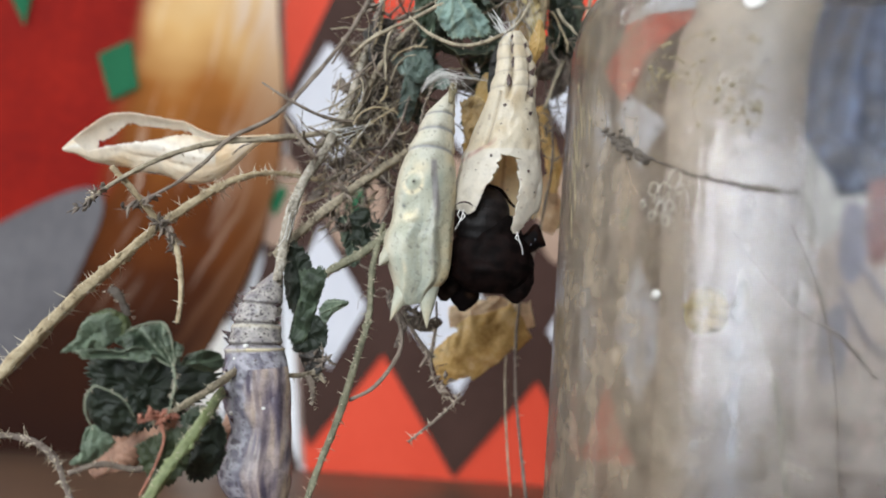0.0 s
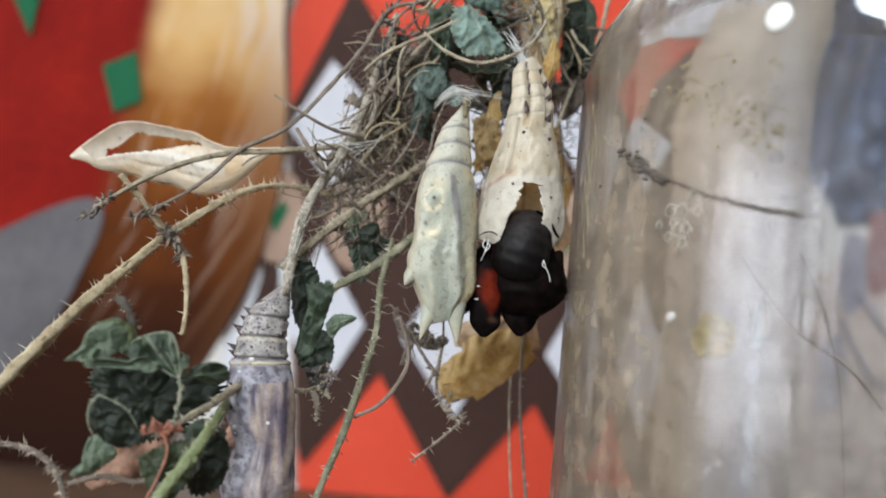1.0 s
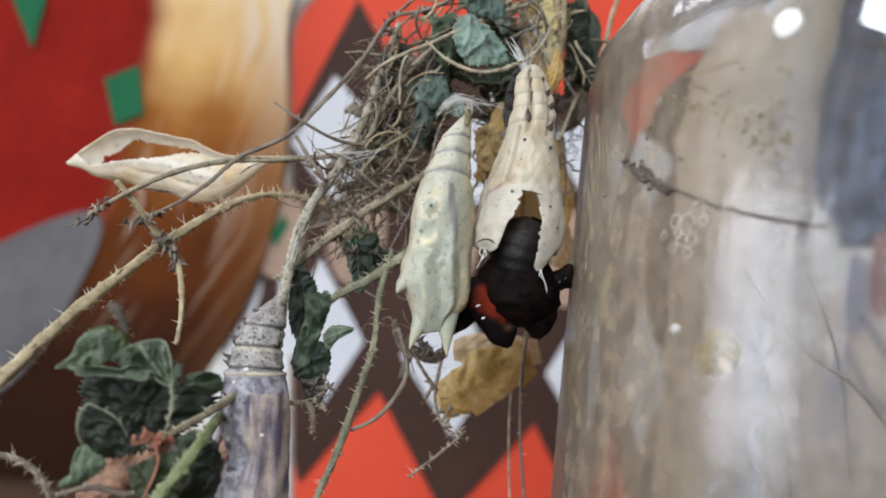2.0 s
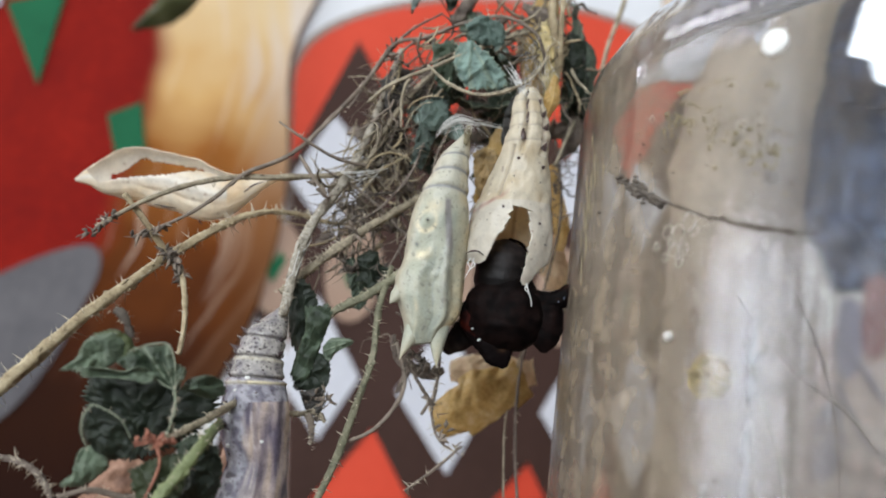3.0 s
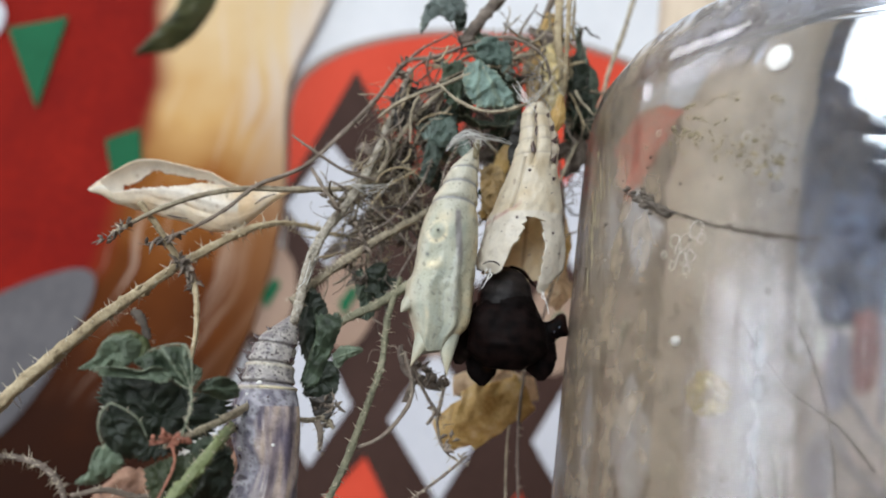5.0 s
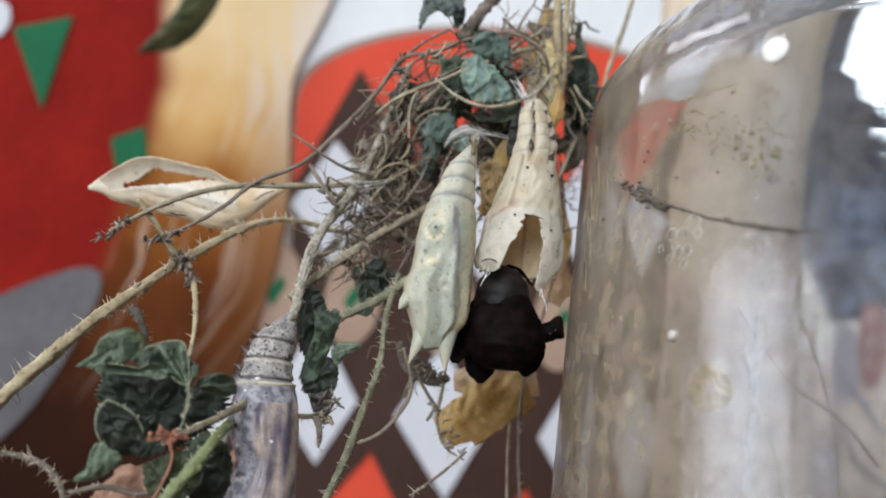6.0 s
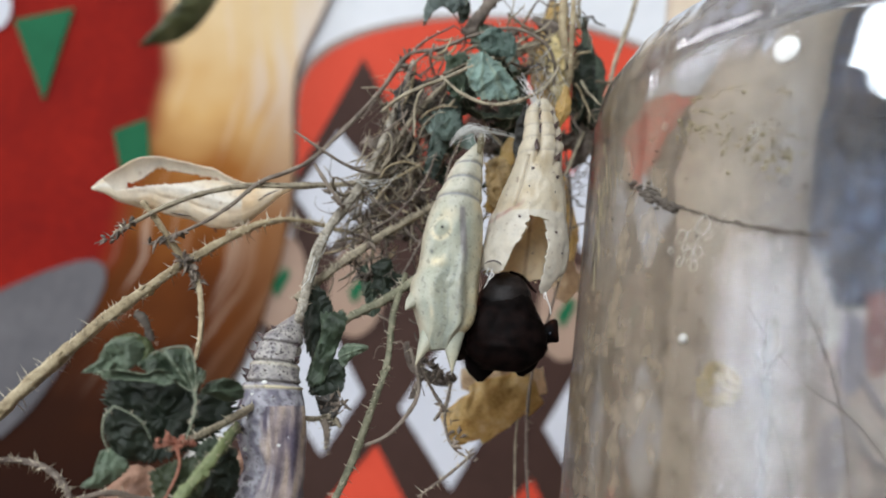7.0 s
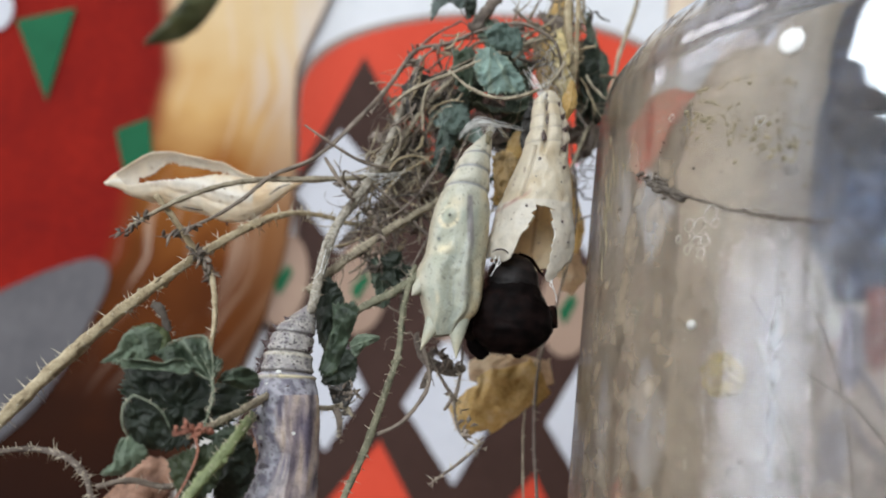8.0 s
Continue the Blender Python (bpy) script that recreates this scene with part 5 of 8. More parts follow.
def scraps():
    for k, pts in enumerate(([(-6.14, 99.00, 122.39), (-5.31, 99.00, 120.38), (-4.26, 99.00, 119.01), (-4.87, 99.00, 116.58)], [(4.04, 105.00, 163.09), (6.19, 105.00, 161.89), (7.42, 105.00, 159.50), (6.73, 106.00, 157.31)], [(11.59, 111.00, 153.93), (11.10, 111.00, 151.29), (9.49, 111.00, 149.64), (8.16, 111.00, 148.75)], [(2.46, 104.00, 160.63), (0.57, 104.00, 159.33), (-1.49, 104.00, 159.80), (-2.67, 104.00, 158.23)])):
        leaf(nettle, "withered_scrap", M["scrap"], pts, [0.3, 1.2 if k > 0 else 0.5, 1.0 if k > 0 else 0.4, 0.2], [20 * k, -30, 40, 10], 90 + k, 4, 0.5, 0.6, False, nu=16, nv=8, deep=0.8)
    rnd = random.Random(33)
    path = spline([(-2.05, 106.00, 151.25), (1.23, 107.00, 149.19), (2.65, 108.00, 144.10), (2.34, 109.00, 138.80)], 8) + spline([(-4.19, 106.00, 149.59), (-5.35, 106.00, 145.31), (-6.73, 106.00, 140.38), (-7.45, 106.00, 135.61)], 8)
    for k in range(16):
        c = rnd.choice(path) + Vector((rnd.gauss(0, 1.2), rnd.gauss(1.0, 1.0), rnd.gauss(0, 1.2)))
        w = Vector((rnd.gauss(0, 1), rnd.gauss(0, 0.4), rnd.gauss(0, 1))).normalized()
        leaf(nettle, "withered_scrap", M[rnd.choice(("scrap", "scrap", "leaf_dark"))], [c, c + w * 1.1 + Vector((0, 0, 0.3)), c + w * 2.2, c + w * 3.2 - Vector((0, 0, 0.3))], [0.2, rnd.uniform(0.6, 1.3), rnd.uniform(0.5, 1.1), 0.2], [rnd.uniform(-50, 50) for _ in range(4)], 160 + k, 4, 0.5, 0.7, False, nu=14, nv=8, deep=0.7)
    rnd = random.Random(21)
    path = spline([(-12.34, 102.00, 129.53), (-12.52, 103.00, 135.53), (-11.98, 104.00, 141.17), (-10.70, 104.00, 146.77), (-7.34, 104.00, 152.02), (-1.85, 105.00, 157.32)], 8)
    for k in range(18):
        c = path[rnd.randrange(len(path))] + Vector((rnd.gauss(0, 1.8), rnd.gauss(1.0, 1.2), rnd.gauss(0, 1.5)))
        w = Vector((rnd.gauss(0, 1), rnd.gauss(0, 0.4), rnd.gauss(0, 1))).normalized()
        leaf(nettle, "withered_scrap", M["scrap"], [c, c + w * 1.0 + Vector((0, 0, 0.3)), c + w * 2.0, c + w * 2.8 - Vector((0, 0, 0.3))], [0.2, rnd.uniform(0.4, 0.9), rnd.uniform(0.4, 0.8), 0.2], [rnd.uniform(-60, 60) for _ in range(4)], 60 + k, 4, 0.5, 0.7, False, nu=14, nv=8, deep=0.9)


scraps()

# withered leaves on the bunch
leaf(nettle, "leaf", M["leaf_frost"], [(-7.28, 103.00, 148.55), (-5.18, 102.00, 147.09), (-3.20, 101.50, 146.48), (-1.49, 101.00, 145.18)], [1.0, 2.0, 1.8, 0.5], [20, 10, 0, 0], 11, 5, 0.3, 0.5)
leaf(nettle, "leaf", M["leaf"], [(-4.50, 103.00, 156.17), (-2.90, 103.00, 153.56), (-3.26, 103.00, 150.74), (-4.91, 103.00, 147.80)], [0.8, 2.0, 2.0, 0.8], [0, 10, 20, 10], 12, 5, 0.3, 0.6)
leaf(nettle, "leaf", M["leaf"], [(10.51, 108.00, 165.26), (11.35, 108.00, 160.89), (11.42, 109.00, 156.13), (10.94, 110.00, 151.31)], [0.9, 1.7, 1.8, 0.9], [40, 30, 30, 20], 13, 6, 0.4, 0.5, label="dark curled leaf")
leaf(nettle, "leaf", M["leaf"], [(-3.05, 103.00, 161.31), (-1.44, 103.00, 158.65), (-0.02, 103.00, 157.76), (0.92, 104.00, 155.81)], [0.6, 1.8, 1.6, 0.6], [0, 20, 20, 0], 15, 5, 0.3, 0.6)
leaf(nettle, "leaf", M["leaf_yellow"], [(7.05, 106.00, 165.39), (6.48, 106.00, 160.18), (6.50, 106.50, 155.32), (7.79, 107.00, 150.65)], [1.2, 2.2, 2.2, 0.9], [0, 10, 0, 10], 16, 2, 0.2, 0.3, False, label="yellowed dry leaf")
leaf(nettle, "leaf", M["leaf"], [(-11.65, 100.00, 129.88), (-10.51, 100.00, 128.14), (-10.02, 100.00, 126.65), (-10.40, 100.00, 124.76)], [0.6, 1.3, 1.3, 0.4], [30, 10, 0, 0], 17, 5, 0.4, 0.6)
leaf(nettle, "leaf", M["leaf_yellow"], [(-0.56, 114.00, 113.80), (1.89, 113.00, 115.59), (4.99, 113.00, 117.73), (9.17, 114.00, 120.60)], [2.0, 3.2, 3.6, 2.6], [10, 0, -10, 0], 18, 2, 0.3, 0.35, False, label="yellow papery dry leaf with brown dashes")
leaf(nettle, "leaf", M["leaf_beige"], [(0.46, 116.00, 120.22), (3.47, 115.50, 120.82), (6.89, 115.50, 120.95), (10.68, 116.00, 121.42)], [1.2, 2.2, 2.4, 1.6], [10, 0, -10, 0], 20, 2, 0.3, 0.35, False, label="pinkish-beige dry leaf")
leaf(nettle, "leaf", M["leaf_beige"], [(10.83, 118.00, 138.42), (11.8, 118.00, 136.0), (12.4, 118.00, 133.6), (11.9, 118.00, 131.5)], [1.4, 2.2, 2.2, 0.8], [0, 10, 0, 10], 19, 2, 0.3, 0.35, False, label="beige papery dry leaf")
leaf(nettle, "leaf", M["scrap"], [(-4.77, 103.00, 120.85), (-3.30, 103.00, 119.81), (-1.70, 103.00, 119.26), (-0.52, 104.00, 119.89)], [0.5, 1.2, 1.3, 0.4], [70, 60, 60, 50], 41, 3, 0.5, 0.5, False)
leaf(nettle, "leaf", M["leaf_yellow"], [(1.86, 103.00, 143.61), (1.84, 103.00, 141.96), (1.76, 103.00, 140.31), (1.38, 104.00, 138.54)], [0.5, 1.1, 1.2, 0.5], [20, 0, 10, 0], 23, 2, 0.3, 0.3, False)
leaf(nettle, "leaf", M["leaf_yellow"], [(3.16, 104.00, 147.42), (2.82, 104.00, 146.23), (2.60, 104.00, 144.66), (2.52, 104.00, 142.98)], [0.4, 0.9, 0.9, 0.4], [20, 0, 10, 0], 24, 2, 0.3, 0.3, False)
leaf(nettle, "leaf", M["leaf_yellow"], [(7.87, 97.50, 151.71), (7.83, 97.50, 150.09), (7.71, 97.50, 148.78), (7.42, 98.00, 147.31)], [0.3, 0.8, 0.9, 0.3], [20, 0, 10, 0], 25, 2, 0.3, 0.2, False)
leaf(nettle, "leaf", M["leaf"], [(-7.02, 105.00, 150.98), (-5.15, 105.00, 149.13), (-3.95, 105.00, 147.22), (-4.32, 105.00, 144.79)], [1.0, 2.2, 2.4, 0.9], [0, 20, 0, 10], 26, 5, 0.3, 0.5)
leaf(nettle, "leaf", M["leaf"], [(-3.03, 104.00, 150.42), (-1.02, 104.00, 149.98), (1.27, 104.00, 149.91), (3.22, 105.00, 150.84)], [0.8, 1.8, 2.0, 0.8], [70, 80, 60, 80], 27, 5, 0.3, 0.5)
leaf(nettle, "leaf", M["leaf"], [(0.82, 105.00, 157.64), (2.10, 105.00, 154.93), (2.70, 105.00, 152.17), (2.01, 105.00, 148.94)], [0.9, 2.0, 2.0, 0.8], [30, 10, 0, 10], 45, 5, 0.4, 0.6)
leaf(nettle, "leaf", M["leaf_dark"], [(3.36, 106.00, 156.91), (3.70, 106.00, 153.37), (3.36, 106.00, 149.79), (2.96, 106.00, 146.94)], [0.8, 1.6, 1.7, 0.7], [0, 20, 0, 10], 46, 5, 0.4, 0.6)
leaf(nettle, "leaf", M["leaf"], [(10.72, 110.00, 162.42), (12.08, 110.00, 158.82), (11.92, 110.00, 154.72), (10.62, 110.00, 150.90)], [1.0, 2.2, 2.3, 0.9], [10, 0, 10, 0], 47, 5, 0.4, 0.7)
leaf(nettle, "leaf", M["leaf_frost"], [(-0.93, 103.00, 160.13), (0.89, 103.00, 158.57), (2.05, 103.00, 156.94), (2.57, 103.00, 154.90)], [0.8, 1.5, 1.4, 0.5], [30, 10, 20, 10], 48, 5, 0.4, 0.6)
leaf(nettle, "leaf", M["scrap"], [(10.83, 111.00, 154.59), (12.44, 111.00, 152.18), (11.98, 111.00, 149.20), (10.77, 111.00, 146.87)], [0.7, 1.5, 1.4, 0.5], [0, 20, 0, 10], 49, 4, 0.5, 0.7, False)
leaf(nettle, "leaf", M["scrap"], [(-6.54, 105.00, 153.92), (-5.24, 105.00, 151.24), (-5.59, 105.00, 148.40), (-6.60, 105.00, 145.51)], [0.7, 1.5, 1.5, 0.5], [0, 20, 0, 10], 50, 4, 0.5, 0.7, False)
leaf(nettle, "leaf", M["leaf_dark"], [(11.47, 109.00, 158.31), (12.54, 109.00, 155.53), (12.76, 110.00, 153.38), (12.08, 111.00, 151.10)], [0.9, 1.6, 1.6, 0.6], [0, 20, 0, 10], 28, 5, 0.4, 0.5)
leaf(nettle, "leaf", M["leaf_yellow"], [(9.83, 114.00, 146.53), (11.27, 114.00, 142.27), (12.06, 114.00, 138.73), (12.17, 114.00, 135.86)], [0.6, 1.1, 1.2, 0.5], [0, 10, 0, 10], 21, 2, 0.3, 0.3, False)


leaf(nettle, "leaf", M["leaf_brown"], [(-39.82, 112.00, 99.35), (-37.33, 112.00, 101.96), (-34.97, 112.00, 103.50), (-31.45, 112.00, 104.08)], [1.0, 2.6, 3.0, 1.2], [10, 20, 0, 10], 71, 4, 0.4, 0.6, False, label="brown dry leaf")
leaf(nettle, "leaf", M["leaf_brown"], [(-24.27, 108.00, 105.36), (-23.25, 108.00, 107.03), (-22.54, 108.00, 108.67), (-22.28, 108.00, 109.95)], [0.6, 1.0, 0.9, 0.3], [10, 20, 0, 10], 72, 4, 0.4, 0.4, False)

# in the big crumpled leaf, dark inside and pale lobes take in the shading
GREEN_DARK, GREEN, GREEN_PALE, FROST, RIM = (0.0145, 0.0225, 0.0125), (0.0375, 0.057, 0.032), (0.112, 0.15, 0.098), (0.17, 0.25, 0.215), (0.27, 0.32, 0.23)
for corners, colour, edge, seed, cup, fold, root, label in (
        ([(-32.08, 85.00, 115.40), (-28.93, 85.00, 115.56), (-25.64, 85.00, 115.59), (-23.24, 85.00, 114.89), (-20.25, 86.00, 114.94), (-19.62, 86.00, 113.05), (-20.80, 86.00, 111.40), (-22.76, 86.00, 109.66), (-24.34, 85.00, 108.63), (-26.43, 85.00, 107.88), (-28.46, 85.00, 108.11), (-30.12, 85.00, 108.97), (-31.19, 85.00, 111.03), (-31.82, 85.00, 113.18)], GREEN_DARK, GREEN, 1, 0.8, 1.4, None, "large dark crumpled leaf"),
        ([(-31.77, 79.00, 114.95), (-30.94, 79.00, 116.14), (-30.26, 79.00, 117.46), (-29.89, 79.50, 118.13), (-28.52, 80.00, 118.66), (-27.17, 80.50, 118.42), (-26.76, 81.00, 117.56), (-27.07, 80.50, 116.41), (-28.21, 79.50, 115.41), (-30.03, 79.00, 114.94)], GREEN_PALE, RIM, 2, 0.9, 1.0, None, "curled pale green lobe"),
        ([(-29.96, 80.80, 118.38), (-28.53, 80.80, 118.96), (-27.02, 81.00, 118.40), (-26.53, 81.00, 117.39), (-27.31, 81.00, 116.42), (-28.32, 80.80, 116.94)], (0.06, 0.075, 0.025), GREEN, 3, 0.5, 0.7, None, "olive lobe"),
        ([(-30.16, 78.60, 115.27), (-28.20, 78.40, 115.60), (-26.22, 78.40, 115.53), (-24.97, 78.60, 116.04), (-23.87, 78.80, 115.92), (-23.51, 79.00, 115.23), (-24.36, 79.00, 114.75), (-25.75, 78.80, 114.93), (-27.91, 78.60, 114.82), (-29.57, 78.60, 114.69)], GREEN_PALE, RIM, 4, -0.5, 0.9, None, "pale crinkled rim of the leaf"),
        ([(-27.66, 79.60, 116.34), (-26.36, 79.60, 116.99), (-25.03, 79.60, 116.97), (-23.85, 79.60, 116.27), (-23.97, 79.60, 115.40), (-25.34, 79.40, 115.40), (-26.65, 79.40, 115.79)], GREEN, RIM, 5, 0.6, 1.0, None, "crumpled green lobe"),
        ([(-26.42, 79.40, 117.05), (-25.64, 79.00, 117.54), (-23.62, 78.80, 118.12), (-22.97, 78.80, 117.92), (-22.35, 78.80, 116.87), (-21.17, 79.20, 116.11), (-21.62, 79.20, 114.93), (-22.09, 79.00, 114.44), (-23.22, 79.00, 114.71), (-24.64, 79.20, 115.47), (-25.87, 79.40, 116.18)], GREEN, RIM, 6, 0.5, 0.8, (-22.10, 79.00, 114.48), "fan-shaped green lobe with a pale rim"),
        ([(-22.22, 80.50, 114.56), (-21.34, 80.00, 115.59), (-19.80, 80.50, 116.06), (-18.85, 82.00, 115.67), (-18.65, 82.00, 114.53), (-19.84, 81.50, 114.06), (-21.15, 81.00, 114.44)], GREEN, GREEN_PALE, 7, 0.6, 0.9, (-21.83, 80.00, 114.58), "small green leaf lobe"),
        ([(-29.06, 78.40, 111.57), (-28.62, 78.00, 112.34), (-27.85, 78.00, 112.62), (-25.76, 78.20, 111.76), (-24.83, 78.60, 110.44), (-24.41, 79.00, 109.13), (-26.09, 79.00, 108.29), (-27.83, 78.80, 108.97), (-28.66, 78.60, 110.22)], GREEN_DARK, GREEN_PALE, 8, 0.9, 0.7, None, "folded dark lobe with a pale rim"),
        ([(-28.95, 79.40, 109.01), (-28.13, 79.20, 109.38), (-26.89, 79.40, 108.91), (-26.32, 79.60, 108.07), (-27.39, 79.40, 106.76), (-28.80, 79.20, 105.87), (-30.00, 79.00, 106.00), (-29.22, 79.00, 106.90), (-29.07, 79.20, 108.08)], GREEN_PALE, RIM, 9, 0.6, 0.8, None, "pale green lower lobe"),
        ([(-25.14, 80.00, 107.67), (-23.58, 80.00, 108.78), (-21.29, 80.40, 109.62), (-20.26, 80.60, 108.36), (-20.62, 80.60, 105.94), (-22.36, 80.40, 104.25), (-24.19, 80.00, 105.16)], (0.035, 0.047, 0.02), GREEN, 10, 0.7, 0.9, None, "dark olive lobe"),
        ([(-20.50, 84.00, 110.58), (-18.87, 84.00, 110.30), (-18.26, 84.00, 107.36), (-19.00, 84.00, 104.90), (-21.53, 84.00, 104.11), (-21.61, 84.00, 107.17)], GREEN_DARK, GREEN_PALE, 11, 0.6, 1.0, None, "dark leaf behind the fresh stem"),
        ([(-22.60, 83.00, 109.83), (-20.78, 83.00, 111.11), (-19.15, 83.00, 110.74), (-20.05, 83.00, 109.20), (-21.65, 83.00, 108.61)], GREEN, GREEN_PALE, 12, 0.5, 0.8, None, "green lobe"),
        ([(-16.79, 95.00, 126.58), (-15.29, 94.60, 126.83), (-13.61, 94.60, 124.89), (-13.54, 94.80, 121.76), (-14.69, 95.00, 119.06), (-16.14, 95.20, 120.89)], GREEN_DARK, GREEN, 13, 0.5, 0.7, None, "dark folded leaf"),
        ([(-14.54, 92.80, 123.88), (-12.47, 92.60, 124.47), (-11.75, 92.60, 123.43), (-12.34, 92.80, 120.56), (-13.43, 93.00, 116.67), (-15.01, 93.20, 116.64), (-14.89, 93.00, 118.86), (-14.27, 92.80, 121.43)], GREEN, GREEN_PALE, 14, 0.5, 0.6, (-14.78, 93.00, 116.38), "narrow folded green leaf"),
        ([(-14.06, 93.40, 119.00), (-11.68, 93.40, 119.59), (-11.18, 93.40, 116.99), (-11.81, 93.40, 116.02), (-14.14, 93.40, 115.61), (-14.82, 93.40, 116.40)], GREEN_DARK, GREEN, 15, 0.6, 0.7, None, "dark leaf tip"),
        ([(-12.41, 93.00, 120.13), (-11.55, 93.00, 121.14), (-9.66, 93.20, 121.18), (-9.49, 93.20, 120.76), (-10.84, 93.00, 119.78), (-11.53, 93.00, 118.74), (-12.15, 93.00, 119.21)], GREEN_PALE, RIM, 16, 0.3, 0.4, (-9.62, 93.00, 120.94), "small pale green lobe"),
        ([(-13.93, 93.00, 115.61), (-11.99, 93.00, 116.31), (-11.41, 93.00, 115.07), (-11.85, 93.00, 113.59), (-13.23, 93.00, 113.96)], (0.045, 0.04, 0.035), GREEN, 17, 0.5, 0.9, None, "withered dark scrap"),
        ([(-8.62, 101.00, 161.95), (-7.30, 101.00, 163.43), (-4.28, 101.00, 164.16), (-3.61, 101.00, 161.96), (-5.12, 101.00, 160.33), (-6.81, 101.00, 161.22), (-7.87, 101.00, 160.21), (-8.57, 101.00, 158.56), (-8.90, 101.00, 160.07)], (0.09, 0.115, 0.105), RIM, 18, 0.5, 0.6, None, "grey-green leaf hanging down"),
        ([(-5.41, 101.40, 161.76), (-3.76, 101.40, 162.28), (-3.54, 101.40, 160.46), (-4.31, 101.40, 159.21)], GREEN_DARK, GREEN, 19, 0.4, 0.5, None, "dark leaf tip"),
        ([(-3.25, 97.00, 153.97), (-1.72, 97.00, 154.85), (-0.09, 97.00, 153.75), (1.85, 97.20, 152.24), (2.99, 97.40, 150.10), (0.97, 97.20, 149.08), (-1.66, 97.00, 149.17), (-3.17, 97.00, 151.32)], FROST, RIM, 20, 0.5, 0.6, (-1.71, 97.00, 154.72), "bluish pale green leaf with fine veins"),
        ([(-2.53, 97.60, 156.62), (-0.63, 97.60, 157.71), (1.69, 97.60, 156.82), (2.13, 97.60, 154.59), (-0.08, 97.60, 154.14), (-1.70, 97.60, 154.98)], (0.075, 0.115, 0.095), FROST, 21, 0.4, 0.7, None, "grey-green leaf"),
        ([(-5.74, 98.40, 154.21), (-3.52, 98.40, 154.80), (-2.81, 98.40, 152.07), (-3.30, 98.40, 148.93), (-4.95, 98.40, 150.03)], GREEN, FROST, 22, 0.5, 0.8, None, "dark green leaf"),
        ([(-6.27, 99.00, 147.68), (-3.84, 99.00, 148.41), (-2.82, 99.00, 146.31), (-4.24, 99.00, 144.66), (-5.70, 99.00, 145.25)], (0.085, 0.12, 0.1), FROST, 23, 0.4, 0.7, None, "pale grey-green scrap"),
        ([(9.12, 107.00, 161.19), (11.03, 107.00, 160.87), (12.17, 107.00, 157.64), (12.01, 107.00, 153.62), (10.82, 107.00, 151.80), (9.59, 107.00, 155.82)], GREEN_DARK, GREEN, 24, 0.5, 0.9, None, "dark hanging leaf"),
        ([(5.42, 104.00, 159.63), (7.18, 104.00, 161.48), (8.55, 104.00, 158.64), (8.58, 104.50, 154.56), (8.57, 105.00, 150.08), (7.18, 105.00, 152.57), (5.86, 104.00, 156.11)], (0.56, 0.45, 0.22), (0.66, 0.56, 0.34), 25, 0.4, 0.5, None, "pale yellow papery leaf"),
        ([(2.87, 98.00, 147.28), (3.75, 98.00, 149.51), (3.94, 98.00, 146.12), (3.54, 98.00, 142.96), (2.81, 98.00, 144.02)], (0.02, 0.018, 0.015), (0.04, 0.04, 0.03), 26, 0.3, 0.4, None, "black withered scrap"),
        ([(-0.03, 102.00, 143.67), (1.92, 102.00, 144.61), (3.41, 102.00, 142.81), (3.16, 102.00, 139.34), (1.50, 102.00, 138.32), (0.45, 102.00, 140.75)], (0.3, 0.2, 0.085), (0.4, 0.3, 0.14), 27, 0.5, 0.7, None, "brownish-yellow dry leaf"),
        ([(-10.88, 99.00, 130.01), (-9.95, 99.00, 131.13), (-8.72, 99.00, 131.05), (-8.16, 99.00, 129.64), (-6.76, 99.00, 129.21), (-7.62, 99.00, 127.50), (-8.73, 99.00, 126.01), (-9.53, 99.00, 127.37), (-10.63, 99.00, 127.47), (-10.33, 99.00, 128.73)], GREEN_DARK, GREEN, 28, 0.5, 1.0, None, "dark crumbling leaf scrap"),
        ([(-6.50, 100.00, 141.00), (-6.31, 100.00, 144.31), (-5.53, 100.00, 148.01), (-4.01, 100.00, 150.10), (-3.11, 100.00, 149.01), (-3.73, 100.00, 145.86), (-4.59, 100.00, 142.70), (-5.29, 100.00, 140.39)], (0.055, 0.075, 0.06), FROST, 29, 0.4, 0.8, None, "grey-green withered strip"),
        ([(-11.14, 102.00, 150.54), (-9.72, 102.00, 152.54), (-7.83, 102.00, 152.11), (-7.86, 102.00, 149.36), (-9.44, 102.00, 146.68), (-10.65, 102.00, 148.01)], (0.05, 0.045, 0.04), (0.11, 0.1, 0.09), 30, 0.5, 0.9, None, "brown withered scrap"),
        ([(-11.19, 103.00, 142.44), (-9.76, 103.00, 145.21), (-7.96, 103.00, 146.27), (-7.25, 103.00, 143.93), (-8.13, 103.00, 140.85), (-10.06, 103.00, 139.92)], (0.05, 0.04, 0.036), (0.11, 0.095, 0.08), 31, 0.5, 1.0, None, "brown withered scrap")):
    lobe(nettle, "leaf", corners, colour, edge, seed, cup, fold, label=label, vein=root)
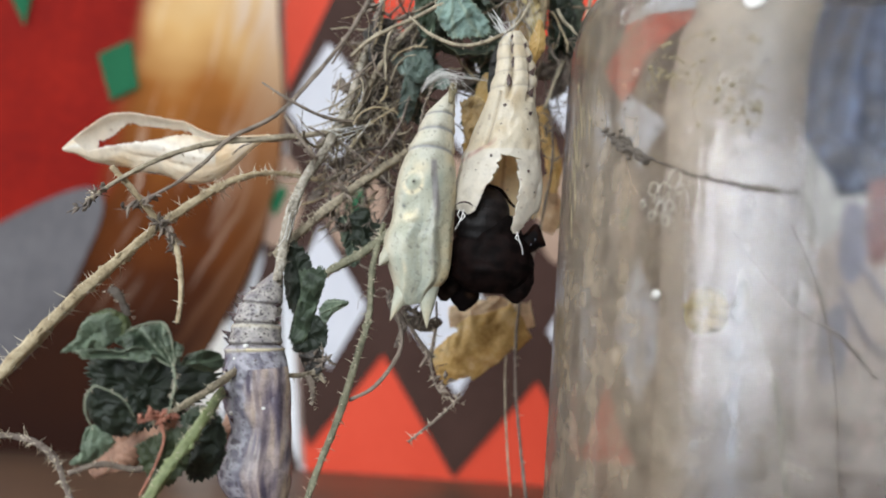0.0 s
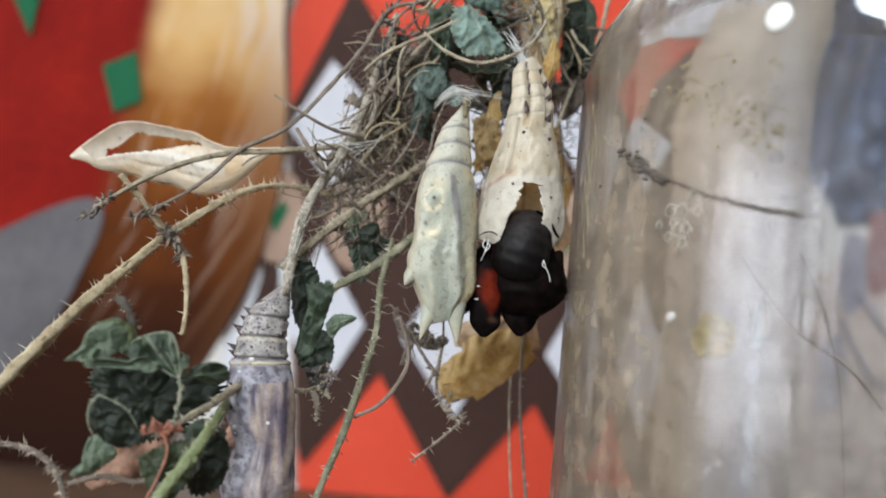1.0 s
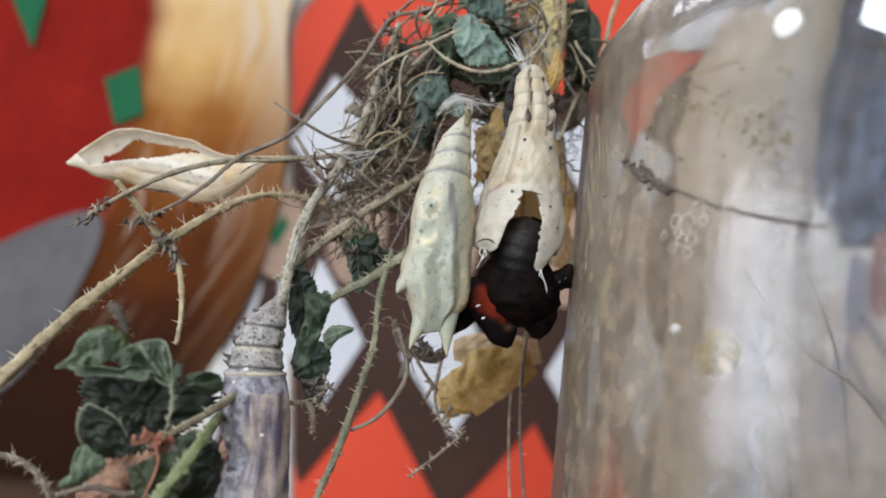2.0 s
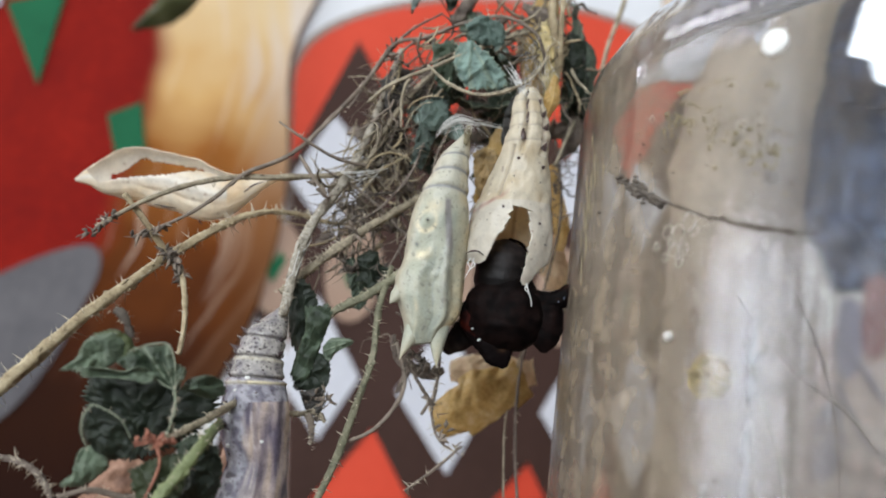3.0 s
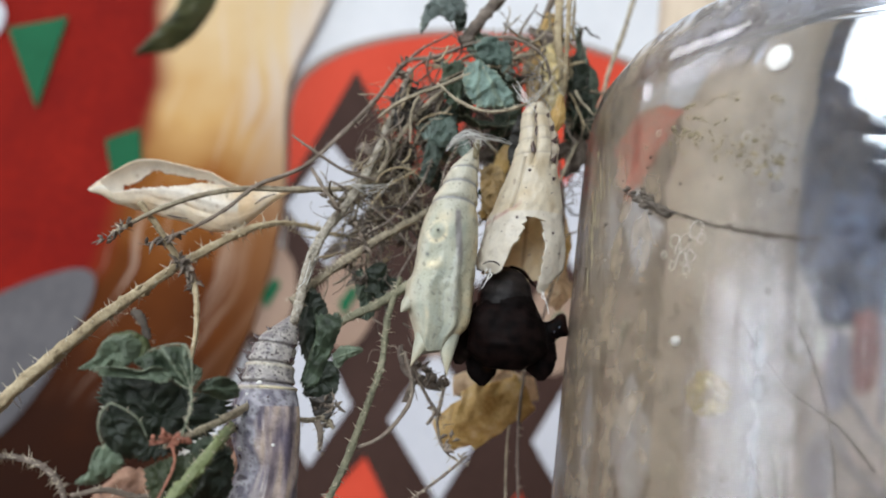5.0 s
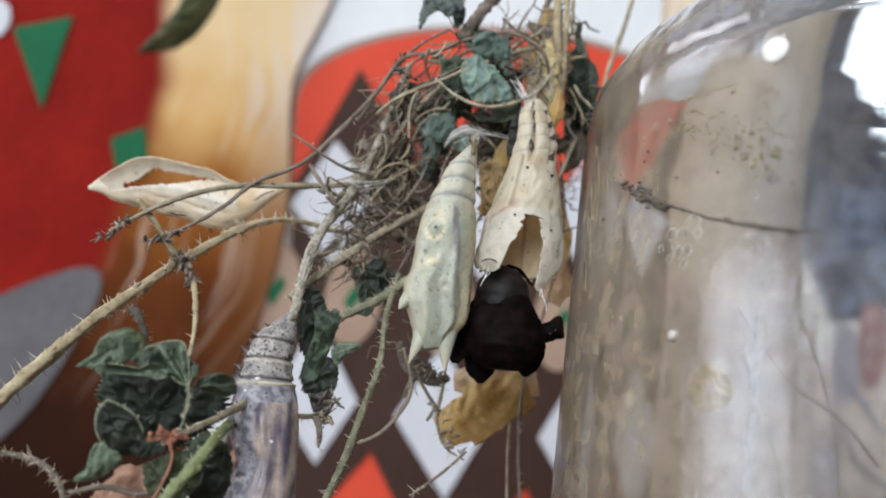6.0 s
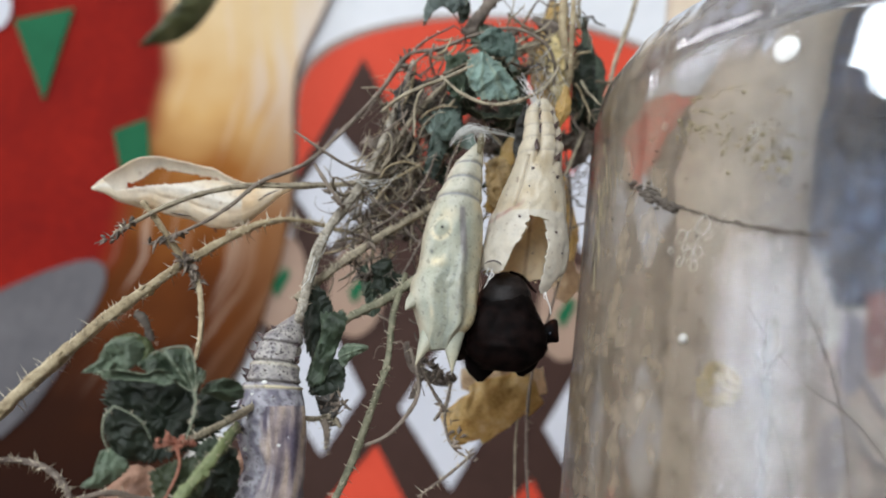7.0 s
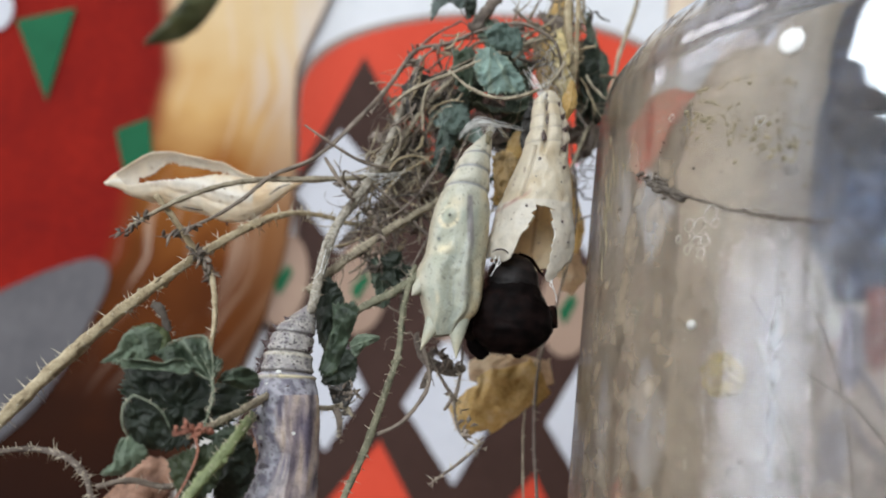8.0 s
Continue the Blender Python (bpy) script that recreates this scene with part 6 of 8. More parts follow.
for line, radii, hair, seed in (([(-26.19, 78.80, 117.21), (-24.93, 78.60, 117.78), (-23.25, 78.40, 118.12), (-22.54, 78.40, 117.37), (-22.09, 78.40, 115.93), (-21.96, 78.60, 114.48)], [0.04, 0.07, 0.1, 0.09, 0.08], 0, 201),
                                ([(-21.93, 78.40, 114.56), (-21.64, 78.40, 113.21), (-21.84, 78.50, 111.91), (-22.12, 78.80, 110.51)], [0.16, 0.15, 0.13, 0.1], 30, 202),
                                ([(-27.88, 78.00, 109.14), (-28.51, 77.80, 110.27), (-28.59, 77.60, 111.47), (-28.15, 77.60, 112.43), (-27.63, 77.60, 112.59), (-25.69, 77.80, 111.76), (-24.70, 78.20, 110.31)], [0.05, 0.1, 0.12, 0.1, 0.07, 0.05], 8, 203),
                                ([(-21.93, 78.40, 114.56), (-23.07, 78.60, 114.89), (-24.10, 78.80, 115.61)], [0.08, 0.06, 0.03], 0, 204), ([(-21.93, 78.40, 114.56), (-21.71, 78.60, 115.62), (-21.49, 78.80, 116.28)], [0.08, 0.06, 0.03], 0, 205),
                                ([(-21.93, 78.40, 114.56), (-22.86, 78.40, 116.06), (-23.86, 78.60, 117.12)], [0.07, 0.05, 0.03], 0, 206)):
    stem(nettle, "leaf_rim", line, [r * 0.75 for r in radii], M["rim"], hair, seed, 0.5)
stem(nettle, "leaf_stalk", [(-28.70, 81.00, 120.53), (-27.94, 81.00, 120.14), (-27.45, 81.20, 119.34), (-27.02, 81.40, 118.35)], [0.34, 0.42, 0.3, 0.34], M["dirt"], 10, 207, 0.5)
stem(nettle, "stem", [(-3.64, 103.00, 158.76), (-2.12, 103.00, 161.71), (-0.01, 104.00, 165.72), (1.73, 104.00, 168.50)], [0.75, 0.7, 0.7, 0.7], M["scrap"], 0, 208)
stem(nettle, "stem", [(-15.59, 93.00, 113.55), (-13.77, 93.00, 113.51), (-12.17, 93.00, 113.88), (-11.11, 93.00, 113.04)], [0.14, 0.26, 0.3, 0.16], M["stem_grey"], 24, 209, 0.6)
stem(nettle, "stem", [(-12.85, 93.00, 113.63), (-12.32, 93.00, 112.34), (-12.18, 93.00, 110.75)], [0.34, 0.3, 0.12], M["stem_dark"], 18, 210, 0.6)
for line, r, seed in (([(-13.92, 100.00, 146.30), (-12.35, 100.00, 149.47), (-10.77, 100.50, 152.75), (-8.53, 101.00, 156.32), (-5.07, 101.00, 158.92)], 0.15, 211), ([(-9.76, 101.00, 140.84), (-8.41, 101.00, 145.81), (-7.67, 101.00, 149.83), (-5.38, 101.00, 152.06), (-2.17, 101.00, 153.34)], 0.13, 212),
                      ([(-15.79, 99.00, 139.18), (-12.41, 99.50, 137.85), (-8.89, 100.00, 135.65), (-6.78, 100.00, 133.77), (-3.60, 100.00, 132.18)], 0.14, 213), ([(-8.60, 99.00, 126.76), (-6.30, 99.50, 132.10), (-4.45, 100.00, 137.79), (-3.69, 100.00, 142.56), (-2.68, 100.00, 145.60)], 0.13, 214),
                      ([(-9.62, 99.00, 147.34), (-9.45, 99.00, 150.70), (-8.58, 99.50, 153.73), (-5.40, 100.00, 156.05), (-1.50, 100.00, 156.88)], 0.12, 215), ([(-11.71, 98.50, 133.40), (-8.97, 98.50, 135.53), (-6.32, 99.00, 139.58), (-5.31, 99.00, 143.21)], 0.13, 216)):
    stem(nettle, "stem", line, [r * 0.7, r, r * 1.1, r, r * 0.7], M["scrap"], 26, seed, 0.6)



def red_bud():
    rnd = random.Random(9)
    bm = bmesh.new()
    c = Vector([(-22.84, 79.00, 110.35)][0])
    for k in range(24):
        d = Vector((rnd.gauss(0, 1.0), rnd.gauss(0, 0.5), rnd.gauss(0, 0.55)))
        if k % 2:
            blob(bm, c + d * 0.8, [rnd.uniform(0.16, 0.34) for _ in range(3)], None, 8, 6, 0.5, 0.5, k)
        else:
            tube(bm, [c, c + d * 0.6, c + d * 1.2], [0.14, 0.12, 0.05], 5, 3, 0.3)
    tube(bm, [(-23.05, 79.00, 110.19), (-22.33, 79.00, 108.66), (-22.89, 79.00, 106.32), (-23.64, 78.00, 104.06)], [0.12, 0.13, 0.1], 6, 4)
    part("red_bud", bm, M["bud"], nettle, "reddish withered bud")


red_bud()


def far_leaf():
    t = thing("potted_leaf", [(-66.05, 205.00, 210.09)][0], "dark green blade-shaped leaf hanging in from above", "leaf")
    leaf(t, "blade", M["leaf_olive"], [(-65.19, 205.00, 213.06), (-67.53, 205.00, 202.82), (-71.80, 205.00, 196.69), (-78.21, 205.00, 192.03)], [4.5, 4.0, 3.2, 0.4], [30, 40, 40, 40], 31, 0.0, 0.2, 0.3, thick=0.3)
    bm = bmesh.new()
    tube(bm, [(-67.50, 205.00, 204.23), (-65.87, 208.00, 217.47), (-71.20, 225.00, 242.01)] + [(-83.0, 250.0, 322.0), (-84.0, 261.0, 337.0), (-85.0, 272.0, 333.0)], [0.7, 0.8, 0.8, 0.8, 0.7, 0.5], 8, 5)
    part("stalk", bm, M["stem_green"], t, "green stalk hooked over the card")


far_leaf()


def cloth_stand_in():
    """Added dark cloth over a rail behind the jar, standing in for foliage outdoors."""
    t = thing("stand_in_cloth", (150, 330, TABLE), "added dark blue-grey speckled cloth on a stand, in place of dark foliage outdoors", "cloth")
    bm = bmesh.new()
    rows = []
    for i in range(88):
        z = 172 + 1.95 * i
        left = 113 + 24 * max(0, (216 - z) / 60) + 3 * noise.noise(Vector((i * 0.1, 1, 5)))
        right = 125 + 14 * min(1, max(0, 258 - z) / 22) + 50 * min(1, max(0, 234 - z) / 8) + 0.9 * noise.noise(Vector((i * 0.2, 7, 5)))
        rows.append([bm.verts.new((left + (right - left) * k / 29, 330 + 5 * math.sin(k * 0.8 + 0.03 * i) + 4 * noise.noise(Vector((k * 0.3, i * 0.08, 1))), z)) for k in range(30)])
    for a, b in zip(rows, rows[1:]):
        for k in range(29):
            bm.faces.new((a[k], a[k + 1], b[k + 1], b[k]))
    solid(part("cloth", bm, M["cloth"], t), 1.0)
    bm = bmesh.new()
    tube(bm, [(125, 334, 341), (160, 334, 341), (205, 334, 341)], [2.2, 2.2], 12, 2, 0)
    part("rail", bm, M["tin"], t, "thin dark rail")
    bm = bmesh.new()
    tube(bm, [(203, 334, TABLE), (203, 334, 200), (203, 334, 342)], [2.5, 2.5], 12, 2, 0)
    part("post", bm, M["tin"], t, "thin dark post")


cloth_stand_in()


def tan_pot():
    t = thing("tan_pot", (51.5, 186.0, TABLE), "tan unglazed ceramic pot standing behind the jar", "pot")
    bm = bmesh.new()
    prof = [(12, TABLE + 0.1), (14, TABLE + 2), (15, TABLE + 20), (15, 150), (14.4, 195), (14.6, 218), (13.4, 219), (12.8, 216), (12.6, 150), (12.4, TABLE + 5)]
    rings = lathe(bm, prof, 51.5, 186.0, 48)
    bm.faces.new(rings[0][::-1])
    bm.faces.new(rings[-1])
    part("body", bm, M["pot"], t)
    bm = bmesh.new()
    tube(bm, [(51.5 + 14.4 * math.cos(k * math.pi / 12), 186.0 + 14.4 * math.sin(k * math.pi / 12), 218) for k in range(25)], [1.2, 1.2], 8, 2, 0.05)
    part("rim", bm, M["pot"], t, "rounded tan rim")


tan_pot()


def stand_in_card():
    """Added card behind the jar; its patches stand in for reflections in the glass."""
    t = thing("stand_in_card", (141, 300, TABLE), "added pinkish-beige card behind the jar, lilac and maroon patches standing in for reflections", "card")
    bm = bmesh.new()
    slab(bm, [(108, TABLE), (176, TABLE), (178, 168), (150, 172), (126, 160), (112, 148)], 300, 302)
    part("board", bm, M["card_beige"], t, "pinkish-beige board", smooth=False)
    for name, corners, mat, lift, label in (
            ("lilac_patch", smooth_outline([(121.58, 300.00, 164.95), (127.51, 300.00, 163.90), (130.13, 300.00, 153.29), (128.03, 300.00, 142.24), (123.46, 300.00, 138.98), (120.22, 300.00, 146.60), (121.58, 300.00, 164.95)], 5), "card_lilac", 0.5, "lilac-grey patch standing in for a reflection"),
            ("maroon_patch", smooth_outline([(129.42, 300.00, 171.54), (136.38, 300.00, 173.20), (138.62, 300.00, 161.69), (136.86, 300.00, 148.76), (130.77, 300.00, 146.17), (128.90, 300.00, 156.76), (129.42, 300.00, 171.54)], 5), "card_maroon", 1.0, "maroon patch standing in for a reflection"),
            ("lilac_patch", smooth_outline([(114.71, 300.00, 126.41), (121.59, 300.00, 132.55), (124.20, 300.00, 122.40), (122.61, 300.00, 110.15), (114.96, 300.00, 107.49), (114.71, 300.00, 126.41)], 5), "card_lilac", 0.5, "lilac-grey patch standing in for a reflection")):
        bm = bmesh.new()
        slab(bm, corners[:-1], 300 - lift, 300 - lift + 0.4)
        part(name, bm, M[mat], t, label, smooth=False)
    for line, r in (([(125.50, 298.00, 147.16), (131.16, 298.00, 140.79), (136.80, 298.00, 133.60), (145.00, 298.00, 128.54)], 0.9), ([(120.52, 298.00, 137.65), (126.31, 298.00, 127.90), (131.95, 298.00, 119.98), (142.76, 298.00, 114.50)], 0.8), ([(138.77, 298.00, 172.50), (140.02, 298.00, 156.23), (139.39, 298.00, 136.56)], 1.1)):
        bm = bmesh.new()
        tube(bm, line, [r, r, r * 0.7], 6, 4, 0.2)
        part("reflected_twig", bm, M["card_lilac"], t, "grey twig shape standing in for a reflection")


stand_in_card()


def jar_litter():
    t = thing("jar_litter", (42, 112, TABLE + 5), "dry twigs and a yellowed leaf standing inside the jar", "twigs")
    for line, r, mat in (([(33.13, 112.00, 132.63), (36.10, 112.00, 128.90), (41.24, 114.00, 124.26), (47.79, 116.00, 121.07), (52.50, 116.00, 116.24)], 0.2, "stem_dark"), ([(41.52, 116.00, 134.30), (44.69, 116.00, 127.61), (47.21, 116.00, 118.27), (48.44, 116.00, 105.17), (49.20, 116.00, 86.52)], 0.16, "stem_dark"), ([(34.82, 114.00, 127.55), (37.70, 114.00, 119.74), (40.17, 114.00, 112.10), (43.17, 114.00, 86.35)], 0.35, "stem_green")):
        stem(t, "twig", line, [r, r * 1.1, r, r * 0.8], M[mat], 0, 3)
    lobe(t, "leaf", [(28.39, 116.00, 123.40), (30.65, 116.00, 126.13), (33.91, 116.00, 124.81), (34.46, 116.00, 121.76), (31.78, 116.00, 120.04), (29.29, 116.00, 120.75)], (0.55, 0.42, 0.12), (0.6, 0.5, 0.2), 31, 0.8, 0.8, label="yellowed dry leaf")


jar_litter()


# ---- pupae ----
def pale_pupa():
    top = (-1.33, 92.00, 142.76)
    t = thing("pale_chrysalis", top, "pale greenish-cream butterfly chrysalis hanging head down with two horns", "chrysalis")
    one = [(-1.20, 92.60, 142.99), (-2.37, 92.80, 141.60), (-3.26, 93.00, 140.38), (-3.81, 93.00, 138.73), (-4.60, 93.20, 136.75), (-5.16, 93.50, 134.83), (-5.42, 93.80, 132.89), (-5.42, 94.00, 131.16), (-5.55, 94.00, 129.55), (-6.00, 94.00, 128.14), (-5.90, 94.00, 126.58), (-5.30, 93.80, 125.13), (-4.65, 93.60, 123.64), (-4.32, 93.40, 122.47), (-3.62, 93.40, 121.43)]
    other = [(-0.51, 92.60, 143.08), (-0.39, 92.80, 141.76), (-0.29, 93.00, 140.55), (-0.14, 93.00, 138.75), (0.05, 93.20, 136.78), (0.37, 93.50, 135.34), (0.60, 93.80, 133.53), (0.63, 94.00, 131.97), (0.73, 94.00, 130.21), (0.79, 94.00, 128.75), (0.79, 94.00, 127.30), (0.78, 93.80, 125.82), (0.53, 93.60, 124.50), (-0.45, 93.40, 123.20), (-1.05, 93.40, 122.11)]
    seams = (0.143, 0.214, 0.286)

    def swell(f, s, c, p):
        r, g = 0.0, f + 0.02 * c
        for k in seams:
            r += 0.035 * hump(g, k - 0.018, 0.014) - 0.06 * hump(g, k + 0.004, 0.009)
        if c > -0.2:
            low = min(1, max(0, (f - 0.5) * 5))
            r += 0.09 * hump(s, -0.22 - 0.75 * (f - 0.54), 0.14) * low
            r += 0.06 * hump(s, 0.36 + 0.2 * (f - 0.4), 0.1) * min(1, max(0, (f - 0.3) * 5))
            r -= 0.09 * hump(s, 0.08, 0.22) * low
            r -= 0.07 * hump(s, 0.72, 0.14) * low
            r += 0.05 * hump(f, 0.415, 0.03) * hump(s, -0.4, 0.25) + 0.08 * hump(f, 0.56, 0.018) * hump(s, -0.35, 0.16)
        return r + 0.02 * noise.noise(Vector((f * 26, s * 4, c * 4))) + 0.03 * noise.noise(Vector((f * 9, s * 2, c * 2)))

    def paint(f, s, c, p):
        tone = blend((0.48, 0.455, 0.365), (0.395, 0.405, 0.32), (f - 0.2) * 5)
        tone = blend(tone, (0.33, 0.36, 0.3), 1.4 * noise.noise(Vector((f * 11, s * 2.3, 4))) * (1 if f > 0.35 else 0.4))
        tone = blend(tone, (0.55, 0.465, 0.29), max(0, (s - 0.5) * 2.4) * (0.9 + noise.noise(Vector((f * 12, s * 3, 1)))))
        tone = blend(tone, (0.5, 0.43, 0.32), max(0, (-s - 0.62) * 2))
        tone = blend(tone, (0.58, 0.5, 0.33), hump(f, 0.36, 0.03) * hump(s, -0.25, 0.3) * 0.7)
        if f > 0.52:
            # highlights along the ridges, put into the colour as cream
            tone = blend(tone, (0.62, 0.54, 0.37), (0.4 * hump(s, -0.22 - 0.75 * (f - 0.54), 0.07) + 0.2 * hump(s, 0.36 + 0.2 * (f - 0.4), 0.05)) * (0.6 + 1.2 * noise.noise(p * 0.9)))
            tone = blend(tone, (0.3, 0.33, 0.3), 0.5 * hump(math.sin(s * 26 + f * 14 + 2 * noise.noise(p * 0.8)), 1, 0.35) * hump(s, 0.1, 0.35))
        if c > 0:
            mid = 0.2 + 1.1 * min(0.2, max(0, f - 0.33))
            run = min(1, max(0, (f - 0.315) * 60)) * (1 if f < 0.5 else max(0.25, 1 - (f - 0.5) * 8)) * (0.0 if f > 0.8 else 1.0)
            tone = blend(tone, (0.17, 0.145, 0.17), run * (0.75 * hump(s, mid, 0.08) + 0.35 * hump(abs(s - mid), 0.08, 0.03)))
            d = math.hypot((f - 0.412) / 0.05, (s + 0.4) / 0.36)
            tone = blend(tone, (0.68, 0.62, 0.44), hump(d, 0.82, 0.2) * (0.65 + 0.5 * (f > 0.42)))
            tone = blend(tone, (0.4, 0.42, 0.32), hump(d, 0, 0.4))
            tone = blend(tone, (0.07, 0.07, 0.06), hump(math.hypot((f - 0.41) / 0.05, (s + 0.37) / 0.36), 0, 0.15))
            tone = blend(tone, (0.68, 0.61, 0.42), hump(math.hypot((f - 0.555) / 0.028, (s + 0.42) / 0.32), 0, 0.8))
            tone = blend(tone, (0.1, 0.11, 0.1), hump(math.hypot((f - 0.505 - (s + 0.66) * 0.08) / 0.011, (s + 0.64) / 0.08), 0, 0.9))
        g = f + 0.02 * c
        for k in seams:
            tone = blend(tone, (0.21, 0.21, 0.22), 0.95 * hump(g, k + 0.004, 0.006))
        if noise.noise(p * 2.6) > 0.46:
            tone = blend(tone, (0.16, 0.16, 0.14), 0.5)
        return tone

    bm, at = hull(one, other, 0.86, 168, 16, swell, paint)
    part("skin", bm, M["skin_pale"], t, "pale greenish-cream skin with a purplish stripe and a ring spot")
    for a, b, c, r in (((-3.05, 93.20, 124.37), (-3.72, 92.60, 122.12), (-4.48, 92.20, 119.87), 1.15), ((-1.23, 93.20, 124.33), (-1.12, 92.80, 122.04), (-0.87, 92.50, 119.54), 1.2)):
        path = spline([a, b, c], 12)
        lay = [Vector((r * max(0.02, 1 - (i / (len(path) - 1)) ** 1.5), 0, 0)) for i in range(len(path))]
        bm, _ = hull([p - d for p, d in zip(path, lay)], [p + d for p, d in zip(path, lay)], 0.8, 24, 2, None, lambda f, s, k, p: blend((0.38, 0.4, 0.325), (0.56, 0.49, 0.33), 1.1 * f * f * (0.5 + 0.5 * hump(s, 0.1, 0.5))))
        part("horn", bm, M["skin_pale"], t, "pointed cream horn")
    for line, r in (([(-5.06, 93.50, 126.73), (-5.69, 93.00, 125.88), (-6.15, 92.60, 125.13)], 1.05),):
        bm = bmesh.new()
        ink = bm.verts.layers.float_color.new("pigment")
        tube(bm, line, [r, r * 0.6, 0.04], 12, 5, 0.1)
        for v in bm.verts:
            v[ink] = (0.42, 0.41, 0.32, 1)
        part("shoulder_spur", bm, M["skin_pale"], t, "short pointed spur")
    bm = bmesh.new()
    q, w = at(0.41, -0.36)
    spike(bm, q - w * 0.05, w, 0.35, 0.1, 6)
    part("spine", bm, M["dark_spine"], t, "tiny dark spine")
    bm = bmesh.new()
    tube(bm, [(-0.73, 92.60, 143.91), (-0.75, 92.40, 142.99), (-0.86, 92.00, 141.74)], [0.3, 0.42, 0.2], 10, 5, 0.3)
    part("stalk", bm, M["crust"], t, "brown stalk at its tip")
    return t


def grey_pupa():
    t = thing("grey_chrysalis", (-15.96, 92.00, 123.94), "grey mottled butterfly chrysalis with a cream ring and small dark spines", "chrysalis")
    one = [(-16.70, 93.50, 123.86), (-17.85, 93.00, 122.67), (-18.74, 92.40, 121.75), (-19.57, 91.80, 120.62), (-19.91, 91.20, 119.30), (-20.10, 90.80, 118.25), (-20.14, 90.30, 117.13), (-20.28, 90.00, 116.02), (-20.35, 89.80, 115.09), (-20.39, 89.40, 113.60), (-20.25, 89.00, 112.30), (-19.85, 88.80, 110.80), (-19.22, 88.50, 109.61), (-18.88, 88.40, 108.64), (-19.10, 88.30, 107.36), (-19.52, 88.20, 106.06), (-19.70, 88.00, 104.95), (-19.36, 88.00, 103.62), (-18.22, 88.00, 102.30), (-16.37, 88.00, 101.31)]
    other = [(-16.22, 93.50, 123.70), (-16.05, 93.00, 122.63), (-15.87, 92.40, 121.62), (-15.78, 91.80, 120.45), (-15.75, 91.20, 119.30), (-15.66, 90.80, 118.40), (-15.43, 90.30, 117.31), (-15.08, 90.00, 116.37), (-14.81, 89.80, 115.81), (-14.29, 89.40, 114.54), (-13.93, 89.00, 113.22), (-13.73, 88.80, 111.79), (-13.57, 88.50, 110.33), (-13.42, 88.40, 108.83), (-13.25, 88.30, 107.50), (-13.13, 88.20, 106.22), (-13.03, 88.00, 105.05), (-13.01, 88.00, 103.68), (-13.34, 88.00, 102.27), (-14.58, 88.00, 101.15)]
    seams = (3.25 / 19, 5.0 / 19, 6.85 / 19)

    def swell(f, s, c, p):
        r, g = 0.0, f + 0.006 * c
        for k in seams:
            r += 0.05 * hump(g, k - 0.02, 0.014) - 0.085 * hump(g, k, 0.007) + 0.04 * hump(g, k + 0.02, 0.014)
        r += 0.05 * hump(g, 7.45 / 19, 0.012)
        if c > 0 and f > 0.47:
            r += 0.06 * hump(s, 0.05 + 0.5 * (f - 0.47), 0.08) + 0.05 * hump(s, 0.7, 0.1)
        return r + 0.035 * noise.noise(Vector((f * 16, s * 2.5, c * 2.5))) + 0.015 * noise.noise(Vector((f * 50, s * 7, c * 7)))

    def paint(f, s, c, p):
        big, mid, fine = noise.noise(p * 0.55), noise.noise(p * 1.3 + Vector((4, 0, 0))), noise.noise(p * 3.1)
        if f < 0.36:
            tone = blend((0.37, 0.345, 0.32), (0.2, 0.185, 0.195), 1.3 * mid + 0.3)
            tone = blend(tone, (0.07, 0.06, 0.065), (noise.noise(p * 4.2) - 0.24) * 6)
        else:
            tone = blend((0.3, 0.29, 0.325), (0.13, 0.12, 0.155), 1.9 * mid + 0.3)
            tone = blend(tone, (0.09, 0.08, 0.095), (noise.noise(p * 4.0 + Vector((2, 0, 0))) - 0.3) * 5)
            tone = blend(tone, (0.04, 0.03, 0.045), (noise.noise(p * 0.9 + Vector((0, 0, 9))) - 0.38) * 6)
        if f > 0.47 and c > 0:
            # wing case with lengthwise brown and violet streaks
            edge = -0.25 + 0.9 * max(0, 0.62 - f) + 0.25 * noise.noise(Vector((f * 14, 2, 2)))
            lies = min(1, max(0, (s - edge) * 9))
            run = noise.noise(Vector((s * 5 + f * 3, f * 6, 3))) + 0.5 * noise.noise(Vector((s * 13, f * 9, 8)))
            wing = blend((0.29, 0.235, 0.23), (0.085, 0.07, 0.1), run * 2.2 + 0.2)
            wing = blend(wing, (0.46, 0.36, 0.28), (-run - 0.12) * 2.2)
            tone = blend(tone, wing, lies)
            tone = blend(tone, (0.07, 0.055, 0.075), 0.8 * hump(s, edge + 0.04, 0.035) * (0.5 + run))
        g = f + 0.006 * c
        for k in seams:
            tone = blend(tone, (0.05, 0.042, 0.04), 0.95 * hump(g, k, 0.006))
        tone = blend(tone, (0.66, 0.58, 0.38), hump(g, 7.5 / 19, 0.013) * (0.85 + 0.4 * mid) * (0.55 if s < -0.1 else 1))
        tone = blend(tone, (0.5, 0.46, 0.36), 0.7 * hump(g, 5.3 / 19, 0.008))
        return tone

    bm, at = hull(one, other, 0.92, 96, 12, swell, paint)
    part("skin", bm, M["skin_grey"], t, "grey-violet mottled skin with a cream ring and brown-streaked wing case")
